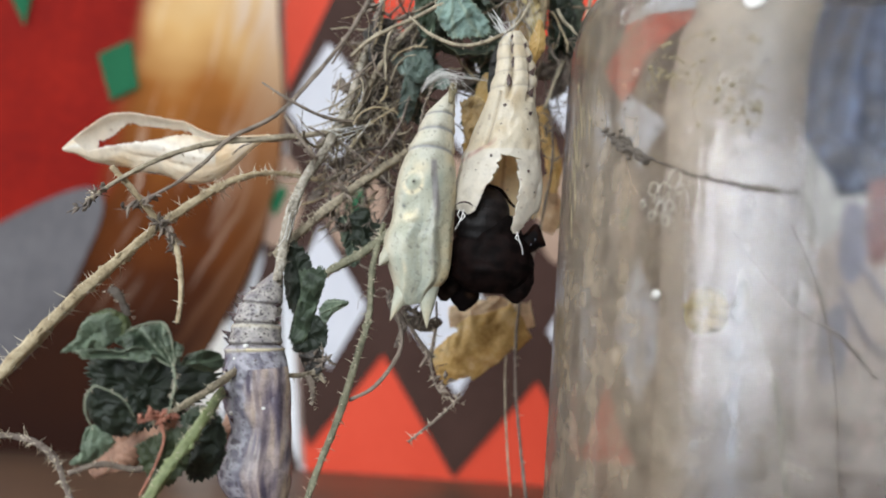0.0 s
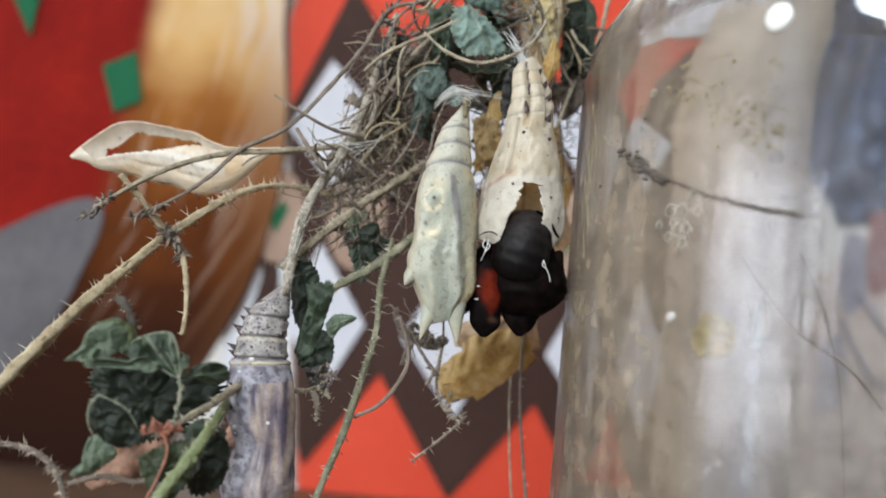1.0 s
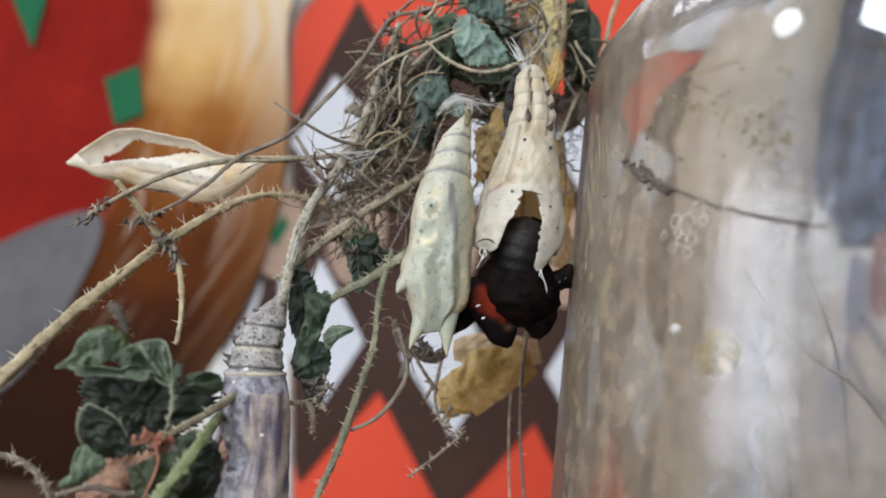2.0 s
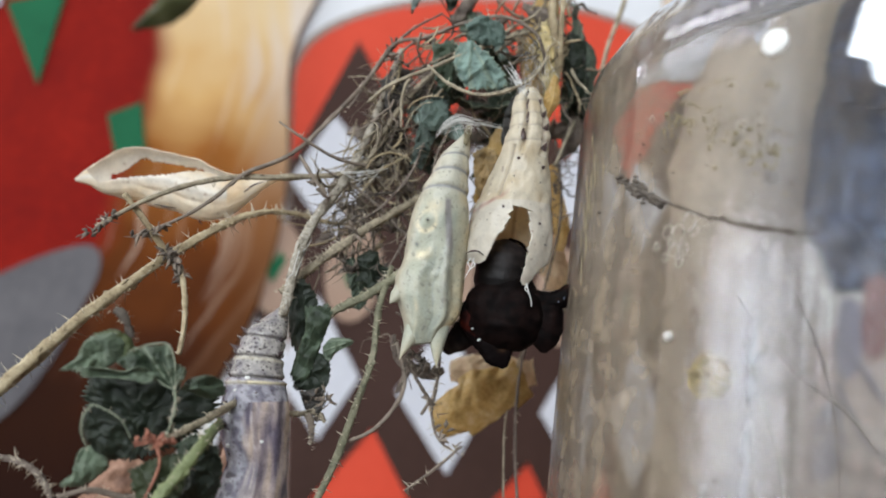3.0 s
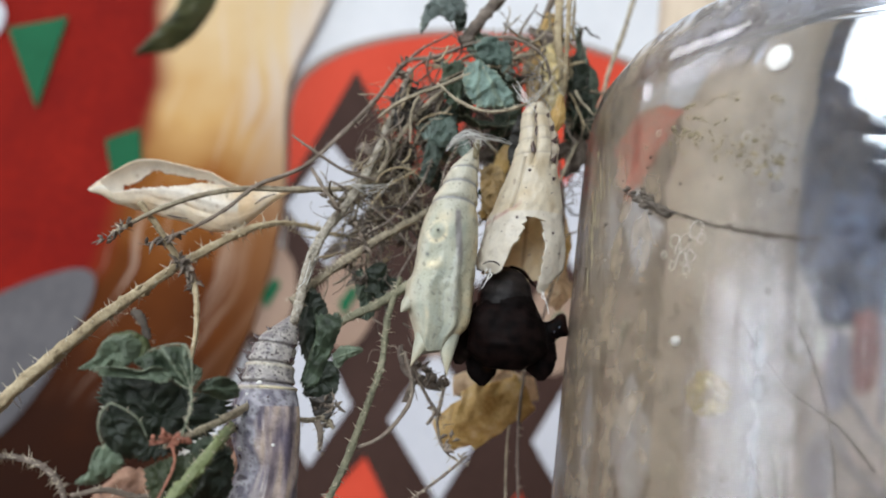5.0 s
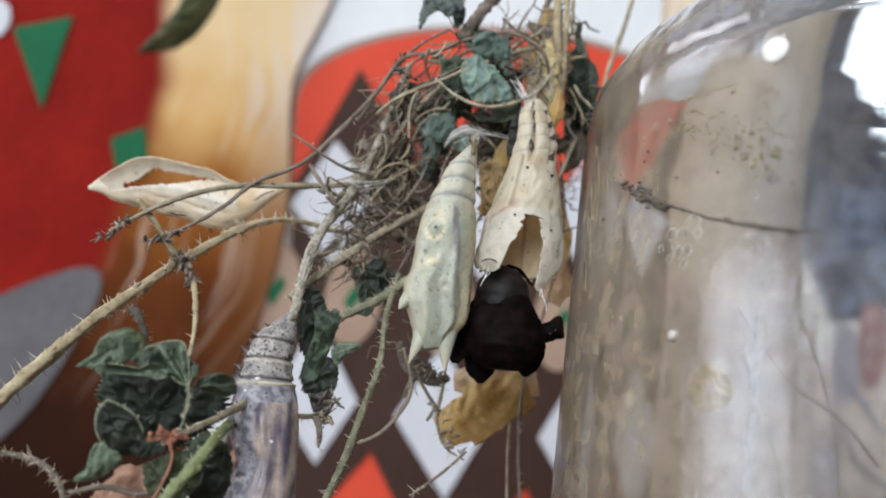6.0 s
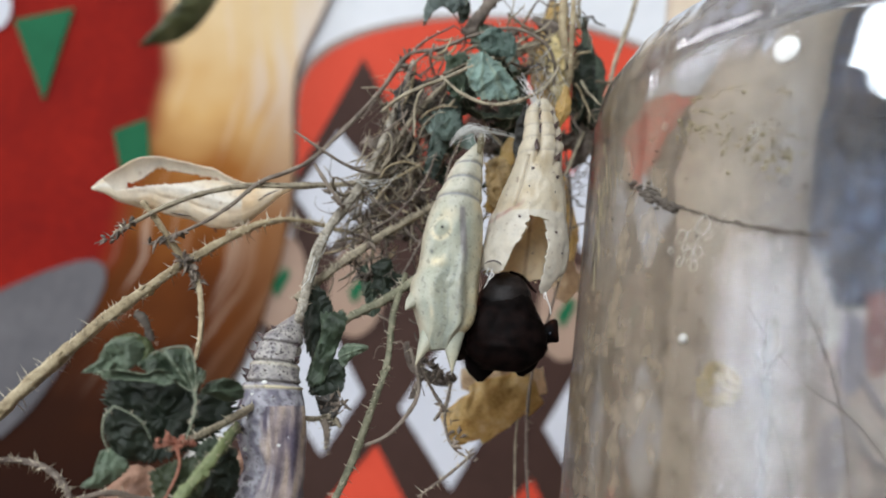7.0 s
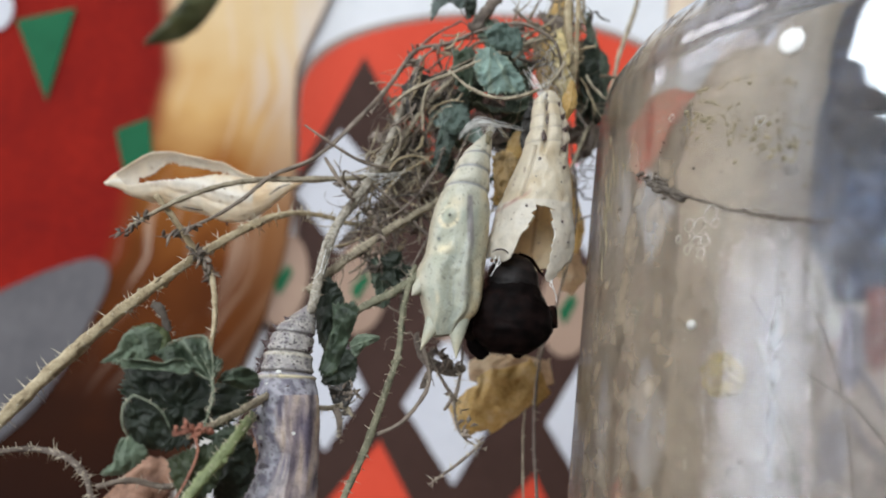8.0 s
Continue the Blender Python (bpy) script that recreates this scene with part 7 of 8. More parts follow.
    for f, s, size in ((3.0, -0.95, 1.0), (3.6, -0.97, 0.8), (4.4, -0.97, 1.25), (4.8, -0.9, 0.7), (6.1, -0.97, 1.3), (6.5, -0.93, 0.9), (2.2, -0.8, 0.7), (10.3, -0.72, 0.6), (12.2, -0.8, 0.5), (3.3, 0.85, 0.8), (4.6, 0.9, 0.8), (3.5, -0.25, 0.3), (5.9, -0.2, 0.35), (6.2, 0.4, 0.3), (8.4, 0.2, 0.35), (8.9, -0.75, 0.5), (4.3, 0.1, 0.3)):
        bm = bmesh.new()
        q, w = at(f / 19, s)
        spike(bm, q - w * 0.12, w + Vector((-0.1, 0, 0.55)), size * 0.85, 0.14 + 0.16 * size, 7)
        part("spine", bm, M["dark_spine"], t, "small dark spine")
    for f, s, r in ((11.6, -0.72, 0.2), (9.6, -0.55, 0.13), (11.4, 0.3, 0.14), (6.9, -0.1, 0.2), (8.2, -0.5, 0.12)):
        q, w = at(f / 19, s)
        bm = bmesh.new()
        blob(bm, q, (r * 1.4, r * 0.7, r), None, 10, 8, 0.2)
        part("bright_spot", bm, M["drop"], t, "shiny white raised spot")


def hanging_shell():
    top = (4.65, 94.50, 149.17)
    t = thing("split_chrysalis_shell", top, "split cream-white empty chrysalis shell hanging open at its lower end", "chrysalis shell")
    one = [(4.36, 94.60, 149.23), (3.65, 94.70, 148.02), (3.71, 94.80, 146.54), (3.65, 95.00, 145.08), (3.32, 95.10, 143.30), (2.98, 95.20, 141.53), (2.48, 95.40, 139.84), (1.97, 95.50, 138.13), (1.37, 95.60, 136.16), (1.18, 95.60, 134.25), (0.92, 95.60, 132.46), (1.17, 95.60, 130.87), (1.81, 95.60, 129.46), (2.41, 95.60, 128.29)]
    other = [(5.66, 94.60, 149.54), (6.53, 94.70, 148.30), (7.10, 94.80, 147.01), (7.58, 95.00, 145.62), (7.87, 95.10, 144.06), (8.00, 95.20, 142.35), (8.44, 95.40, 140.72), (8.81, 95.50, 139.06), (9.19, 95.60, 137.23), (9.49, 95.60, 135.37), (9.66, 95.60, 133.69), (9.60, 95.60, 132.00), (9.17, 95.60, 130.44), (8.71, 95.60, 129.13)]
    left_flap = [(-0.34, 92.60, 136.81), (3.39, 92.60, 137.08), (5.03, 92.60, 136.47), (5.25, 92.60, 136.02), (4.78, 92.60, 135.54), (5.10, 92.60, 135.29), (4.76, 92.60, 134.65), (4.41, 92.60, 133.66), (4.00, 92.60, 133.25), (3.67, 92.60, 132.09), (3.21, 92.60, 130.63), (2.73, 92.60, 130.28), (1.90, 92.60, 130.57), (0.64, 92.60, 131.04)]
    right_flap = [(6.67, 92.60, 136.21), (7.25, 92.60, 133.46), (7.16, 92.60, 131.10), (6.96, 92.60, 129.22), (7.28, 92.60, 128.86), (7.77, 92.60, 129.10), (8.24, 92.60, 130.09), (9.14, 92.60, 131.31), (9.98, 92.60, 132.06), (9.53, 92.60, 136.60)]
    lip, hem = (5.03, 92.60, 136.41), (6.15, 97.00, 131.07)

    def keep(f, s, c, p):
        jag = 0.22 * noise.noise(Vector((p.x * 2.2, 1, p.z * 2.2)))
        if p.z > lip[2] - 0.9 * max(0, s - 0.2) + jag * 0.6:
            return True
        if c > -0.05:
            q = Vector((p.x + jag, p.y, p.z + jag))
            return inside(q, left_flap) or inside(q, right_flap)
        return p.z > hem[2] + jag * 3

    rows = (1.2, 2.15, 3.05, 4.0)

    def swell(f, s, c, p):
        r, g = 0.0, f * 13
        for k in rows:
            r += 0.025 * hump(g, k - 0.4, 0.3) * (1 + 2 * max(0, s)) - 0.03 * hump(g, k, 0.09)
        if c > 0:
            r -= 0.3 * hump(s, -0.16 - 0.04 * g + 0.0084 * g * g, 0.12) * (1 if g < 4.2 else max(0, 1 - (g - 4.2) * 1.2))
            r += (0.07 * hump(s, -0.6, 0.2) + 0.05 * hump(s, 0.3, 0.3)) * (1 if g < 3.5 else max(0, 1 - (g - 3.5) * 0.7))
            r -= 0.24 * hump(s, 0.74, 0.11) * (1 if g < 5 else 0)
            r -= 0.12 * hump(s, -0.5, 0.06) * (1 if 4.3 < g < 7.6 else 0)
            if g > 8 and s < 0.3:
                r += 0.02 * (g - 8)
        return r + 0.03 * noise.noise(Vector((f * 24, s * 5, c * 5))) + 0.04 * noise.noise(Vector((f * 9, s * 2, c * 2)))

    def paint(f, s, c, p):
        g = f * 13
        tone = blend((0.76, 0.69, 0.55), (0.66, 0.55, 0.37), 0.9 * noise.noise(p * 0.6) + 0.15)
        if g > 7.8:
            tone = blend(tone, (0.78, 0.74, 0.66), 0.75)
        if c < -0.1:
            tone = blend((0.86, 0.73, 0.5), (0.45, 0.3, 0.15), 0.7 * hump(s, 0.12, 0.05) + 0.4 * noise.noise(p * 0.8))
        else:
            # brown groove marks and segment lines, with the creases' shade put into the tone
            tone = blend(tone, (0.3, 0.2, 0.15), 0.4 * hump(s, -0.16 - 0.04 * g + 0.0084 * g * g, 0.05) * (1 if g < 4 else 0) * (0.7 + 0.9 * noise.noise(p * 1.5)))
            tone = blend(tone, (0.3, 0.2, 0.15), 0.5 * hump(s, 0.78, 0.07) * (1 if g < 4.4 else 0) * (0.6 + noise.noise(p * 1.7)))
            tone = blend(tone, (0.5, 0.45, 0.4), 0.6 * hump(s, -0.5, 0.03) * (1 if 4.3 < g < 7.6 else 0))
            tone = blend(tone, (0.5, 0.27, 0.22), 0.8 * hump(g, 7.65 - (s + 0.5) * 1.2, 0.16) * (1 if s < -0.25 else 0) * (0.6 + 0.8 * noise.noise(p * 1.4)))
            for k in rows:
                tone = blend(tone, (0.45, 0.4, 0.33), 0.5 * hump(g, k, 0.07))
        if noise.noise(p * 2.4 + Vector((0, 0, 5))) > 0.63:
            tone = blend(tone, (0.3, 0.2, 0.14), 0.5)
        return tone

    bm, at = hull(one, other, 0.84, 260, 26, swell, paint, keep)
    solid(part("shell", bm, M["skin_shell"], t, "cream-white papery shell torn into two flaps"), 0.12)
    for g, s, size in ((0.8, -0.2, 0.8), (1.7, -0.2, 1.1), (2.7, -0.22, 1.2), (3.85, -0.28, 1.3), (5.2, -0.22, 0.55), (6.4, -0.22, 0.28), (1.3, 0.8, 0.7), (2.3, 0.82, 0.9), (3.2, 0.86, 0.9), (4.5, 0.84, 1.1), (5.7, 0.72, 0.6), (6.7, 0.6, 0.28), (9.0, 0.62, 0.45), (10.2, 0.8, 0.3), (8.2, -0.28, 0.4), (8.9, -0.6, 0.25)):
        bm = bmesh.new()
        q, w = at(g / 13, s)
        spike(bm, q - w * 0.1, w * (0.5 if size > 0.6 else 1) + Vector((0, -0.15, 0.9 if size > 0.6 else 0.2)), 0.9 * size, 0.18 + 0.2 * size, 7)
        part("spine", bm, M["shell_spine"], t, "small dark spine")
    bm = bmesh.new()
    tube(bm, [(1.26, 92.20, 130.93), (1.77, 92.00, 131.25), (2.45, 92.00, 131.28), (2.95, 92.20, 131.04)], [0.04, 0.1, 0.1, 0.04], 6, 5, 0.4)
    part("dark_fold", bm, M["dark_spine"], t, "dark fold near the flap's tip")
    bm = bmesh.new()
    for pts in ([(2.08, 92.00, 130.54), (1.95, 91.90, 129.70), (1.77, 91.80, 129.20), (1.47, 91.80, 128.41)], [(2.00, 92.00, 130.30), (2.26, 91.80, 129.84), (1.76, 91.80, 129.25)], [(1.75, 92.00, 130.50), (1.57, 91.90, 129.99), (1.97, 91.90, 129.47)], [(7.52, 92.40, 129.03), (7.83, 92.40, 128.27), (8.22, 92.60, 127.49), (8.34, 92.60, 126.88)], [(7.59, 92.40, 128.93), (7.47, 92.40, 128.45), (7.83, 92.40, 128.21)]):
        tube(bm, pts, [0.07, 0.06, 0.03], 5, 5, 0.4)
    part("silk_thread", bm, M["silk"], t, "white loose threads")
    bm = bmesh.new()
    rnd = random.Random(5)
    for k in range(34):
        a = Vector(top) + Vector((rnd.gauss(0, 0.55), rnd.gauss(-0.4, 0.4), rnd.gauss(-0.2, 0.4)))
        b = a + Vector((rnd.gauss(0.2, 0.6), rnd.gauss(0.4, 0.5), rnd.uniform(0.2, 1.5)))
        tube(bm, [a, (a + b) / 2 + Vector((rnd.gauss(0, 0.15), 0, 0)), b], [0.01, 0.016, 0.008], 3, 3, 0)
    part("silk_pad", bm, M["silk"], t, "white silk pad")
    return t


def lying_shell():
    t = thing("torn_chrysalis_shell", (-23.89, 101.00, 136.66), "torn cream empty chrysalis shell caught crosswise on dry twigs", "chrysalis shell")
    one = [(-42.65, 102.00, 135.50), (-41.53, 102.20, 136.83), (-40.06, 102.60, 138.34), (-38.52, 103.00, 139.67), (-36.74, 103.20, 140.12), (-34.66, 103.20, 140.00), (-32.43, 103.20, 139.77), (-30.14, 103.20, 139.55), (-28.09, 103.00, 138.71), (-26.05, 102.80, 138.20), (-23.79, 102.60, 138.25), (-21.54, 102.20, 138.45), (-20.26, 102.00, 138.57)]
    other = [(-42.49, 102.00, 135.33), (-41.06, 102.20, 135.12), (-39.41, 102.60, 134.47), (-37.46, 103.00, 134.25), (-35.73, 103.20, 134.21), (-33.61, 103.20, 133.72), (-31.36, 103.20, 133.56), (-29.35, 103.20, 132.99), (-27.41, 103.00, 133.01), (-25.59, 102.80, 133.66), (-24.07, 102.60, 135.00), (-22.08, 102.20, 137.06), (-20.35, 102.00, 138.30)]
    brim = spline([(-42.68, 101.00, 135.15), (-39.32, 101.00, 135.48), (-37.26, 101.00, 136.15), (-34.84, 101.00, 136.55), (-32.42, 101.00, 137.01), (-30.05, 101.00, 137.73), (-28.18, 101.00, 137.79), (-25.94, 101.00, 137.58), (-19.49, 101.00, 138.40)], 6)
    roof = spline([(-39.53, 105.00, 136.91), (-38.76, 105.00, 137.28), (-37.98, 105.00, 137.99), (-37.24, 105.00, 138.84), (-36.22, 105.00, 139.32), (-35.06, 105.00, 139.07), (-33.43, 105.00, 139.03), (-31.78, 105.00, 138.92), (-29.47, 105.00, 138.76)], 6)

    def height(line, x):
        return float(np.interp(x, [q.x for q in line], [q.z for q in line]))

    def keep(f, s, c, p):
        jag = 0.16 * noise.noise(Vector((p.x * 3, 2, p.z * 3))) + 0.1 * noise.noise(Vector((p.x * 9, 2, 1)))
        if c > 0:
            over = p.z - height(brim, p.x)
            return over < 0.35 * jag or f < 0.05 + 0.1 * max(0, 1 - over / 1.8) + 0.03 * jag
        if roof[0].x < p.x < roof[-1].x:
            return p.z > height(roof, p.x) + jag or p.z < height(brim, p.x) - 0.5
        return True

    def swell(f, s, c, p):
        r = -0.1 * hump(s, 0.55, 0.08) * (c > 0) * hump(f, 0.5, 0.2) + 0.07 * hump(s, 0.12, 0.12) * (c > 0) * (0.2 < f < 0.75)
        return r + 0.05 * noise.noise(Vector((f * 12, s * 2, c * 2))) + 0.025 * noise.noise(Vector((f * 40, s * 6, c * 6)))

    def paint(f, s, c, p):
        tone = blend((0.85, 0.77, 0.63), (0.8, 0.64, 0.42), 1.4 * noise.noise(p * 0.35) + 0.9 * max(0, f - 0.5))
        tone = blend(tone, (0.66, 0.47, 0.27), 0.7 * max(0, noise.noise(p * 0.7 + Vector((3, 0, 0))) - 0.15))
        if c < 0:
            tone = blend(tone, (0.9, 0.86, 0.78), 0.8)
        if c > 0 and f < 0.75:
            tone = blend(tone, (0.88, 0.84, 0.76), hump(s, 0.15, 0.3))
        if noise.noise(p * 2.2) > 0.64:
            tone = blend(tone, (0.35, 0.22, 0.12), 0.5)
        return tone

    bm, _ = hull(one, other, 0.62, 110, 14, swell, paint, keep)
    solid(part("shell", bm, M["skin_shell"], t, "cream papery shell with a torn hole"), 0.14)
    bm = bmesh.new()
    for pts in ([(-23.91, 100.60, 135.93), (-22.94, 100.60, 136.84), (-21.78, 100.60, 137.39)], [(-33.15, 100.60, 133.45), (-31.90, 100.40, 133.32), (-30.84, 100.60, 133.32)], [(-27.89, 101.00, 131.97), (-28.19, 101.00, 132.25), (-28.11, 101.00, 132.51)]):
        tube(bm, pts, [0.04, 0.11, 0.04], 5, 4, 0.4)
    part("dark_crack", bm, M["dark_spine"], t, "dark crack")
    return t


pale = pale_pupa()
grey_pupa()
shell = hanging_shell()
torn = lying_shell()


# ---- the butterfly ----
FLY = (4.37, 96.60, 128.47)


def limb(bm_name, parent, one, other, deep, paint, swell, label, origin, sides=48, n=10, mat="skin_fly"):
    bm, at = hull(one, other, deep, sides, n, swell, paint)
    return part(bm_name, bm, M[mat], parent, label, origin=origin), at


def butterfly():
    t = thing("butterfly", FLY, "newly emerging dark butterfly with crumpled wet wings and red patches", "butterfly")
    got = {}

    def crumple(seed, much=0.17):
        return lambda f, s, c, p: much * noise.noise(p * 0.5 + Vector((seed, 0, 0))) + much * 0.6 * noise.noise(p * 1.2 + Vector((seed, 3, 0))) + much * 0.35 * noise.noise(p * 2.9 + Vector((seed, 1, 0))) + 0.012 * math.sin(s * 9 + seed + 3 * f)

    def span(at, ways):
        """Edge points from a place: (along x, along z) pairs in millimetres."""
        return [(at[0] + x, at[1], at[2] + z) for x, z in ways]

    def rings(f, s, c, p):
        k = hump((f * 7.0) % 1.0, 0.5, 0.2)
        # the shine at the top is put into the tone, black towards the thorax
        return blend((0.034, 0.026, 0.024), (0.004, 0.003, 0.003), 0.22 * k + 1.5 * f + 0.3 * noise.noise(p * 2))

    place = Vector(FLY)
    body, at = limb("abdomen", t, span(place, [(-0.5, 3.5), (-1.75, 2.9), (-2.5, 1.7), (-2.85, 0.2), (-2.8, -1.4), (-2.3, -2.8), (-1.3, -3.7)]), span(place, [(0.5, 3.5), (1.8, 2.8), (2.55, 1.6), (2.85, 0.1), (2.8, -1.5), (2.3, -2.9), (1.3, -3.7)]),
                0.9, rings, lambda f, s, c, p: 0.012 * math.sin(f * 44) + 0.02 * noise.noise(p), "greyish-brown ringed furry abdomen", place, mat="skin_body")
    got["abdomen"] = body
    bm = bmesh.new()
    rnd = random.Random(3)
    for _ in range(900):
        q, w = at(rnd.uniform(0.03, 0.97), rnd.uniform(-1, 1))
        spike(bm, q - w * 0.06, w * 0.6 + Vector((rnd.gauss(0, 0.2), 0, -0.8)), rnd.uniform(0.2, 0.5), 0.03, 3)
    tagged(part("fur", bm, M["body"], body, "short dark hairs"), kind="stuff")
    bm = bmesh.new()
    tube(bm, [place + Vector(v) for v in ((0.2, -0.9, 3.45), (1.5, -1.1, 3.05), (2.5, -1.0, 2.0), (3.1, -0.6, 1.6))], [0.12, 0.18, 0.16, 0.08], 8, 6, 0.3)
    part("leg", bm, M["wing"], body, "thin black leg")

    def dark(f, s, c, p):
        tone = blend((0.0085, 0.0045, 0.004), (0.0026, 0.0017, 0.0016), noise.noise(p * 1.1) * 1.5 + 0.5)
        return blend(tone, (0.005, 0.0038, 0.0035), (0.3 - f) * 4)

    place = Vector((4.71, 96.60, 124.95))
    got["thorax"], _ = limb("thorax", t, span(place, [(-2.0, 4.3), (-2.8, 3.1), (-3.7, 1.6), (-3.8, -0.6), (-3.3, -2.4), (-1.9, -3.7)]), span(place, [(2.0, 4.3), (2.9, 3.0), (3.8, 1.6), (4.1, -0.6), (3.5, -2.4), (2.0, -3.6)]),
                            0.72, dark, crumple(2.0, 0.1), "blackish-brown thorax under folded wings", place)

    def red_marks(f, s, c, p):
        band = max(0, min(1, (f - 0.12) * 9)) * max(0, min(1, (0.72 - 0.3 * abs(s - 0.3) - f) * 8))
        tone = blend((0.004, 0.0025, 0.0025), (0.14, 0.015, 0.005), band * (0.6 + 0.7 * noise.noise(p * 0.9)) * (0.35 + 0.65 * hump(s, 0.15, 0.6)))
        return blend(tone, (0.09, 0.05, 0.03), 0.8 * hump(f, 0.72, 0.035) * hump(s, 0.5, 0.3))

    # each wing bud hangs down from its root to its tip, which is its own origin
    place = Vector((2.82, 94.60, 119.33))
    got["red"], at = limb("forewing", t, span(place, [(-0.9, 7.8), (-1.7, 6.4), (-2.0, 4.6), (-1.75, 2.8), (-1.3, 1.2), (-0.3, 0.05)]), span(place, [(0.6, 7.6), (1.2, 6.4), (1.5, 4.6), (1.6, 2.8), (1.4, 1.2), (0.3, 0.05)]),
                          0.45, red_marks, crumple(5.0), "crumpled left forewing with an orange-red band and black tip", place)
    for f, s in ((0.36, -0.35), (0.5, -0.45)):
        bm = bmesh.new()
        q, w = at(f, s)
        blob(bm, q + w * 0.02, (0.26, 0.1, 0.09), None, 10, 6, 0.2)
        part("white_fleck", bm, M["drop"], got["red"], "tiny white wing fleck")
    place = Vector((9.08, 95.20, 120.64))
    got["low"], _ = limb("hindwing", t, span(place, [(-1.4, 6.2), (-2.1, 4.4), (-2.1, 2.8), (-1.45, 1.2), (-0.3, 0.1)]), span(place, [(0.9, 6.2), (1.6, 4.6), (1.6, 3.0), (1.2, 1.2), (0.3, 0.1)]),
                         0.5, dark, crumple(8.0), "crumpled black right hindwing", place)
    place = Vector((10.87, 95.00, 125.92))
    got["side"], at = limb("forewing", t, span(place, [(-6.4, 1.0), (-3.8, 0.6), (-2.2, 0.9), (-0.85, 2.0), (-0.1, 0.2)]), span(place, [(-6.4, -2.8), (-3.8, -2.0), (-2.2, -1.4), (-0.7, -0.65), (0.0, -0.3)]),
                           0.55, lambda f, s, c, p: blend((0.0025, 0.0016, 0.0016), (0.014, 0.006, 0.004), noise.noise(p * 1.2) * 2), crumple(11.0, 0.16), "crumpled dark right forewing", place)
    for f, s in ((0.6, 0.25), (0.67, 0.15)):
        bm = bmesh.new()
        q, w = at(f, s)
        blob(bm, q - w * 0.04, (0.05, 0.06, 0.17), Matrix.Rotation(radians(20), 3, "Y"), 10, 6, 0.1)
        part("bluish_fleck", bm, M["eye_fleck"], got["side"], "bluish-white fleck of an eyespot")
    # brownish underside towards the tip, its sheen put into the colour
    place = Vector((0.18, 97.40, 121.51))
    got["back"], _ = limb("hindwing", t, span(place, [(2.0, 8.2), (1.0, 6.8), (0.0, 5.0), (-0.8, 3.0), (-0.9, 1.2), (-0.3, 0.1)]), span(place, [(3.7, 8.2), (3.6, 6.8), (3.2, 5.0), (2.3, 3.0), (1.3, 1.2), (0.3, 0.1)]),
                          0.45, lambda f, s, c, p: blend(dark(f, s, c, p), (0.075, 0.055, 0.045), max(0, f - 0.6) * 1.6 * (0.4 + noise.noise(p * 1.3))), crumple(14.0), "crumpled left hindwing with a brownish underside", place)
    return t, got


fly, fly_parts = butterfly()


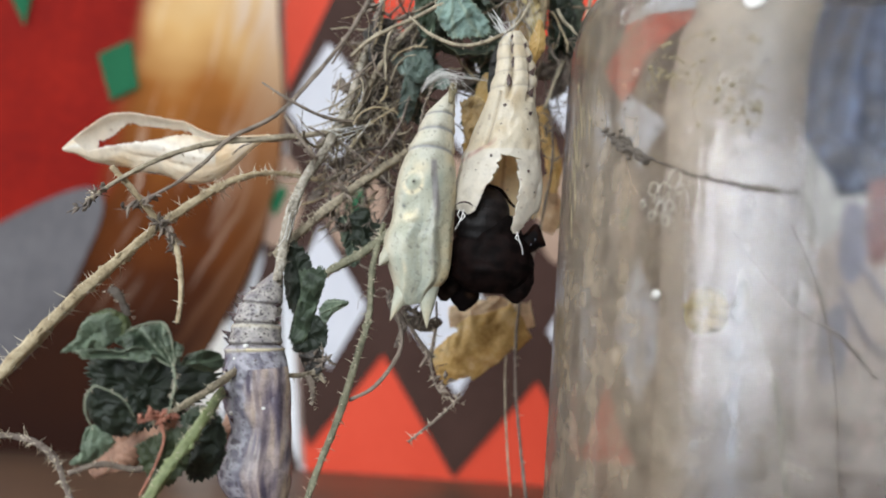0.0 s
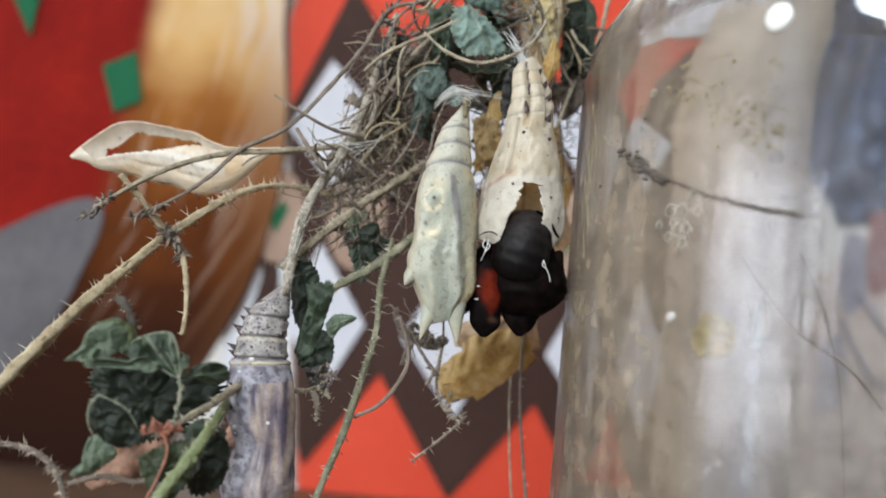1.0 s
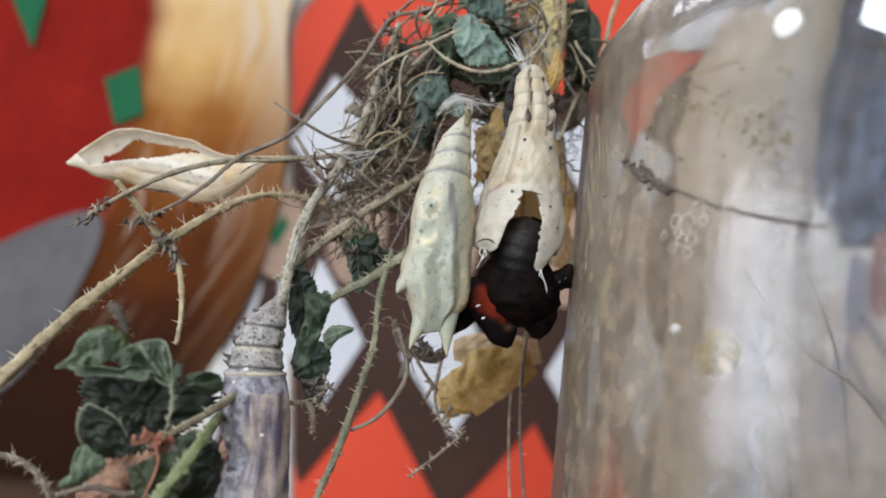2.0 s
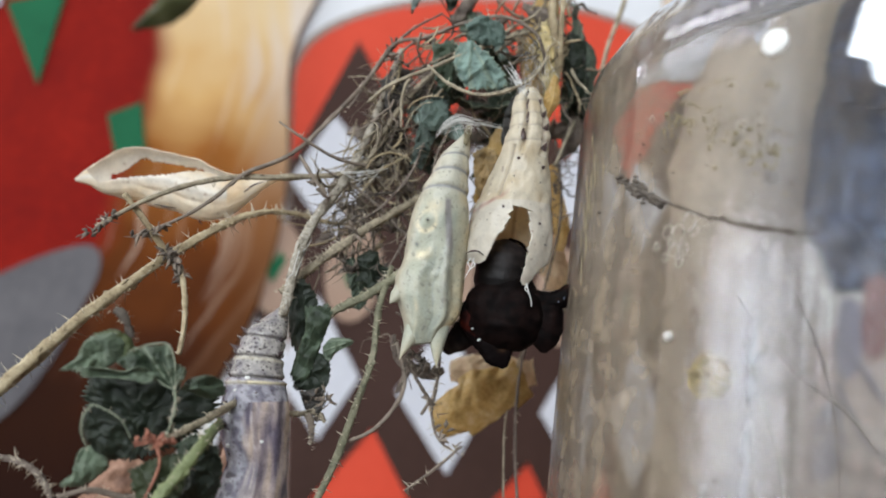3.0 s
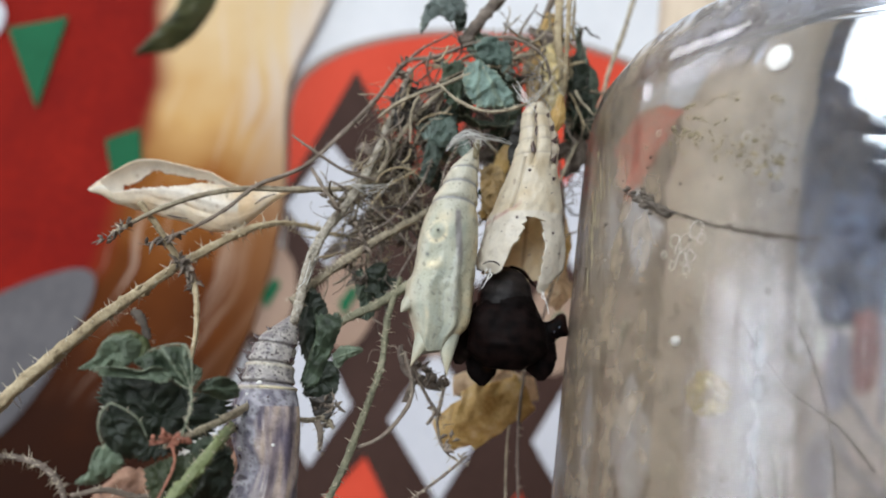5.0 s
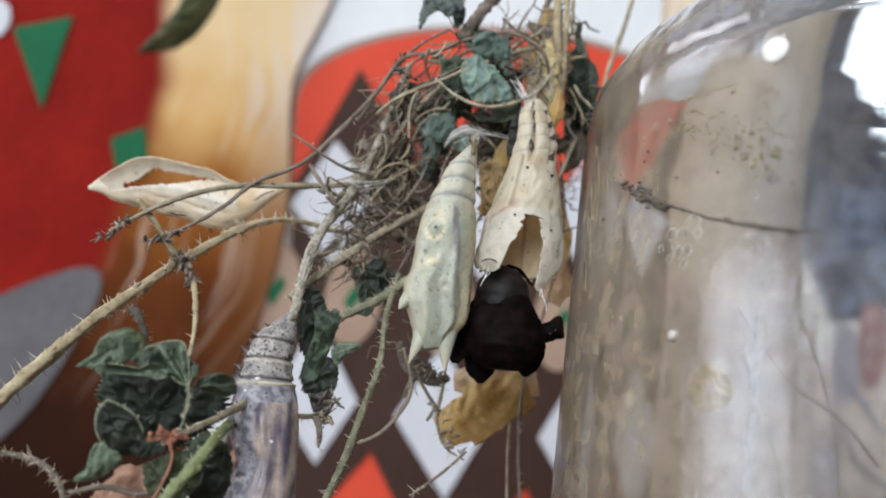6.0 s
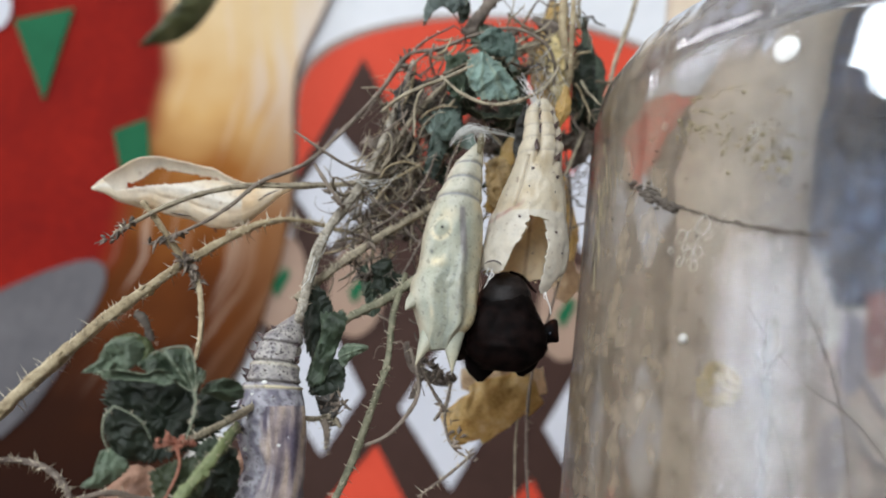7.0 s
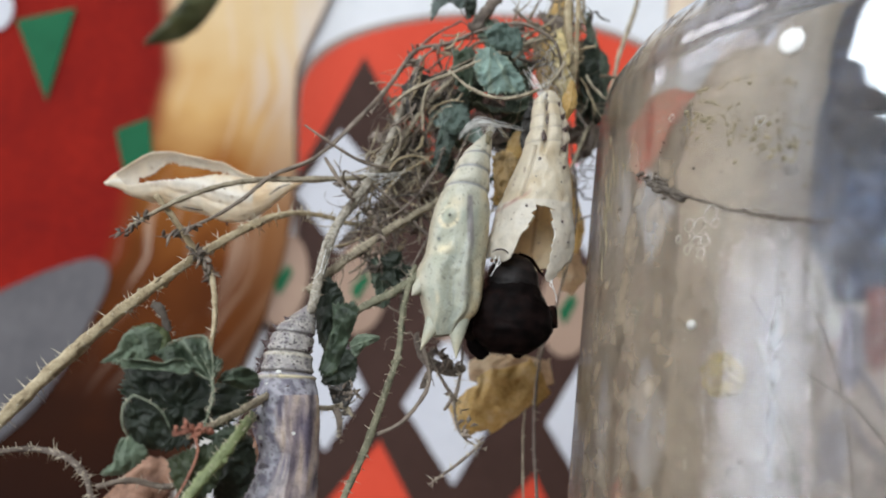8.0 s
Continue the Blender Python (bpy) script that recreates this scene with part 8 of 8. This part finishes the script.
# ---- what moves ----
def motions():
    def glide(ob, rows):
        """Rows of seconds, millimetres away from the built place, degrees."""
        base = ob.location.copy()
        walk(ob, [(s, pose(base.x + x * MM, base.y + y * MM, base.z + z * MM, a, b, c)) for s, x, y, z, a, b, c in rows])

    # the chrysalis and the shell sway as the butterfly pulls itself out
    glide(pale, [(s, 0, 0, z, 0, b, 0) for s, z, b in ((0, -0.6, 2.0), (0.5, -0.4, -0.6), (1, -0.35, -3.3), (1.7, -0.3, -1.6), (2.5, -0.25, -0.3), (3, -0.2, 0.8), (3.5, -0.15, 0), (4, -0.08, -1.8), (4.5, 0, 0), (5.2, -0.1, 0.3), (6, -0.2, 0.4), (6.5, -0.18, 1.0), (7, -0.2, 0.5), (7.5, -0.05, 4.6), (8, 0.1, 2.1))])
    glide(shell, [(s, 0, 0, z, 0, b, 0) for s, z, b in ((0, 0.0, 3.0), (0.5, -0.2, 0.7), (1, -0.85, -1.4), (1.7, -0.7, -0.4), (2.5, -0.5, 0.9), (3, -0.42, 2.7), (3.5, -0.32, 1.8), (4, -0.18, -0.9), (4.5, 0, 0), (5.2, -0.15, 0.1), (6, -0.34, 0.2), (6.5, -0.42, 1.0), (7, -0.6, 1.1), (7.5, -0.7, 4.0), (8, -0.38, 1.8))])
    glide(fly, [(0, 0, 0, 0, 0, 0, 0), (8, 0, 0, 0, 0, 0, 0)])
    glide(fly_parts["abdomen"], [(0, -1.28, -0.40, 1.89, 0, 4, 0), (0.5, -1.13, -0.40, 0.94, 0, 0, 0), (1, 1.73, -2.60, 1.23, 0, 12, 0), (2.5, 0.83, -0.30, 1.92, 0, 4, 0), (3, 0.06, -0.20, 1.35, 0, 0, 0), (3.5, -0.08, -0.10, 0.96, 0, -4, 0), (4, 0.36, 0.00, 0.27, 0, -3, 0), (4.5, 0.01, 0.00, -0.12, 0, -2, 0), (6, -0.39, 0.00, -0.62, 0, -2, 0), (6.5, -0.68, 0.00, -1.20, 0, -2, 0), (7, -0.78, 0.00, -1.41, 0, -2, 0), (7.5, -2.10, 0.00, -1.30, 0, 0, 0), (8, -1.06, 0.00, -0.39, 0, 3, 0)])
    glide(fly_parts["thorax"], [(0, -0.54, -0.60, 1.56, 0, 0, 0), (0.5, -1.15, -0.60, 2.24, 0, 0, 0), (1, 1.89, -0.60, 1.59, 0, 0, 0), (2.5, 0.44, -0.60, 1.59, 0, 0, 0), (3, 0.23, -0.60, 0.75, 0, 0, 0), (3.5, 0.45, -0.60, 0.42, 0, 0, 0), (4, 0.26, -0.60, 0.10, 0, 0, 0), (4.5, -0.05, -0.60, -0.08, 0, 0, 0), (6, -0.28, -0.60, -0.66, 0, 0, 0), (6.5, -0.65, -0.60, -1.07, 0, 0, 0), (7, -0.87, -0.60, -0.85, 0, 0, 0), (7.5, -2.08, -0.60, -1.33, 0, 0, 0), (8, -1.26, -0.60, -0.15, 0, 0, 0)])
    glide(fly_parts["red"], [(0, -1.06, 3.60, 1.52, 0, 2, 0), (0.5, -2.26, 3.60, 1.58, 0, 12, 0), (1, 0.19, 0.00, 0.89, 0, 0, 0), (2.5, 2.82, 0.40, 1.63, 0, -38, 0), (3, 2.83, 0.80, 0.93, 0, -35, 0), (3.5, 2.03, 2.60, 0.41, 0, -26, 0), (4, 1.13, 3.60, 0.56, 0, -16, 0), (4.5, 0.25, 3.60, 0.16, 0, -12, 0), (6, 0.02, 3.60, -0.27, 0, -8, 0), (6.5, -0.42, 3.60, -0.54, 0, -8, 0), (7, -0.78, 3.60, -0.17, 0, -8, 0), (7.5, -1.99, 3.60, -0.49, 0, -6, 0), (8, -1.87, 3.60, 0.92, 0, -5, 0)])
    glide(fly_parts["low"], [(0, -2.06, 0.80, 1.24, 0, 0, 0), (0.5, -3.87, 0.80, 0.78, 0, 0, 0), (1, -2.47, 0.80, -0.02, 0, 4, 0), (2.5, -0.47, 0.40, 1.55, 0, 0, 0), (3, 0.18, 0.40, 1.46, 0, 0, 0), (3.5, 0.28, 0.40, 1.04, 0, -2, 0), (4, 0.34, 2.40, 1.07, 0, -10, 0), (4.5, 0.32, 2.40, 0.16, 0, -12, 0), (6, -1.73, 2.40, -0.42, 0, 0, 0), (6.5, -2.17, 2.40, -0.63, 0, 0, 0), (7, -3.00, 2.40, -0.52, 0, 3, 0), (7.5, -4.17, 2.40, -0.91, 0, 3, 0), (8, -4.38, 2.40, 0.11, 0, 3, 0)])
    glide(fly_parts["side"], [(0, -1.21, 0.60, 2.42, 0, -5, 0), (0.5, -2.16, 0.60, 1.58, 0, 0, 0), (1, -0.31, 0.60, 1.68, 0, 10, 0), (2.5, 0.66, 0.40, 1.57, 0, 8, 0), (3, 0.87, 0.40, 1.39, 0, 8, 0), (3.5, 0.72, 0.60, 1.49, 0, 5, 0), (4, 0.46, 2.60, 0.61, 0, 2, 0), (4.5, 0.40, 2.60, 0.26, 0, 0, 0), (6, 0.10, 2.60, -0.86, 0, 5, 0), (6.5, -1.02, 2.60, -1.15, 0, 6, 0), (7, -1.25, 2.60, -1.49, 0, 8, 0), (7.5, -3.57, 2.60, -1.89, 0, 8, 0), (8, -2.22, 2.60, -1.17, 0, 8, 0)])
    glide(fly_parts["back"], [(0, -0.41, 0.00, 0.19, 0, 0, 0), (0.5, 0.60, 0.00, 1.49, 0, 0, 0), (1, 0.48, 0.00, 0.68, 0, 0, 0), (2.5, -0.87, 0.00, -0.28, 0, 20, 0), (3, -0.62, 0.00, -0.50, 0, 22, 0), (3.5, -0.46, 0.00, -0.44, 0, 18, 0), (4, -0.12, 0.00, 0.15, 0, 10, 0), (4.5, 0.01, 0.00, -0.12, 0, 0, 0), (6, -0.21, 0.00, -0.83, 0, 0, 0), (6.5, -0.63, 0.00, -0.84, 0, 0, 0), (7, -0.71, 0.00, -0.56, 0, 0, 0), (7.5, -1.19, 0.00, -0.02, 0, 0, 0), (8, -0.64, 0.00, 0.47, 0, 0, 0)])


motions()
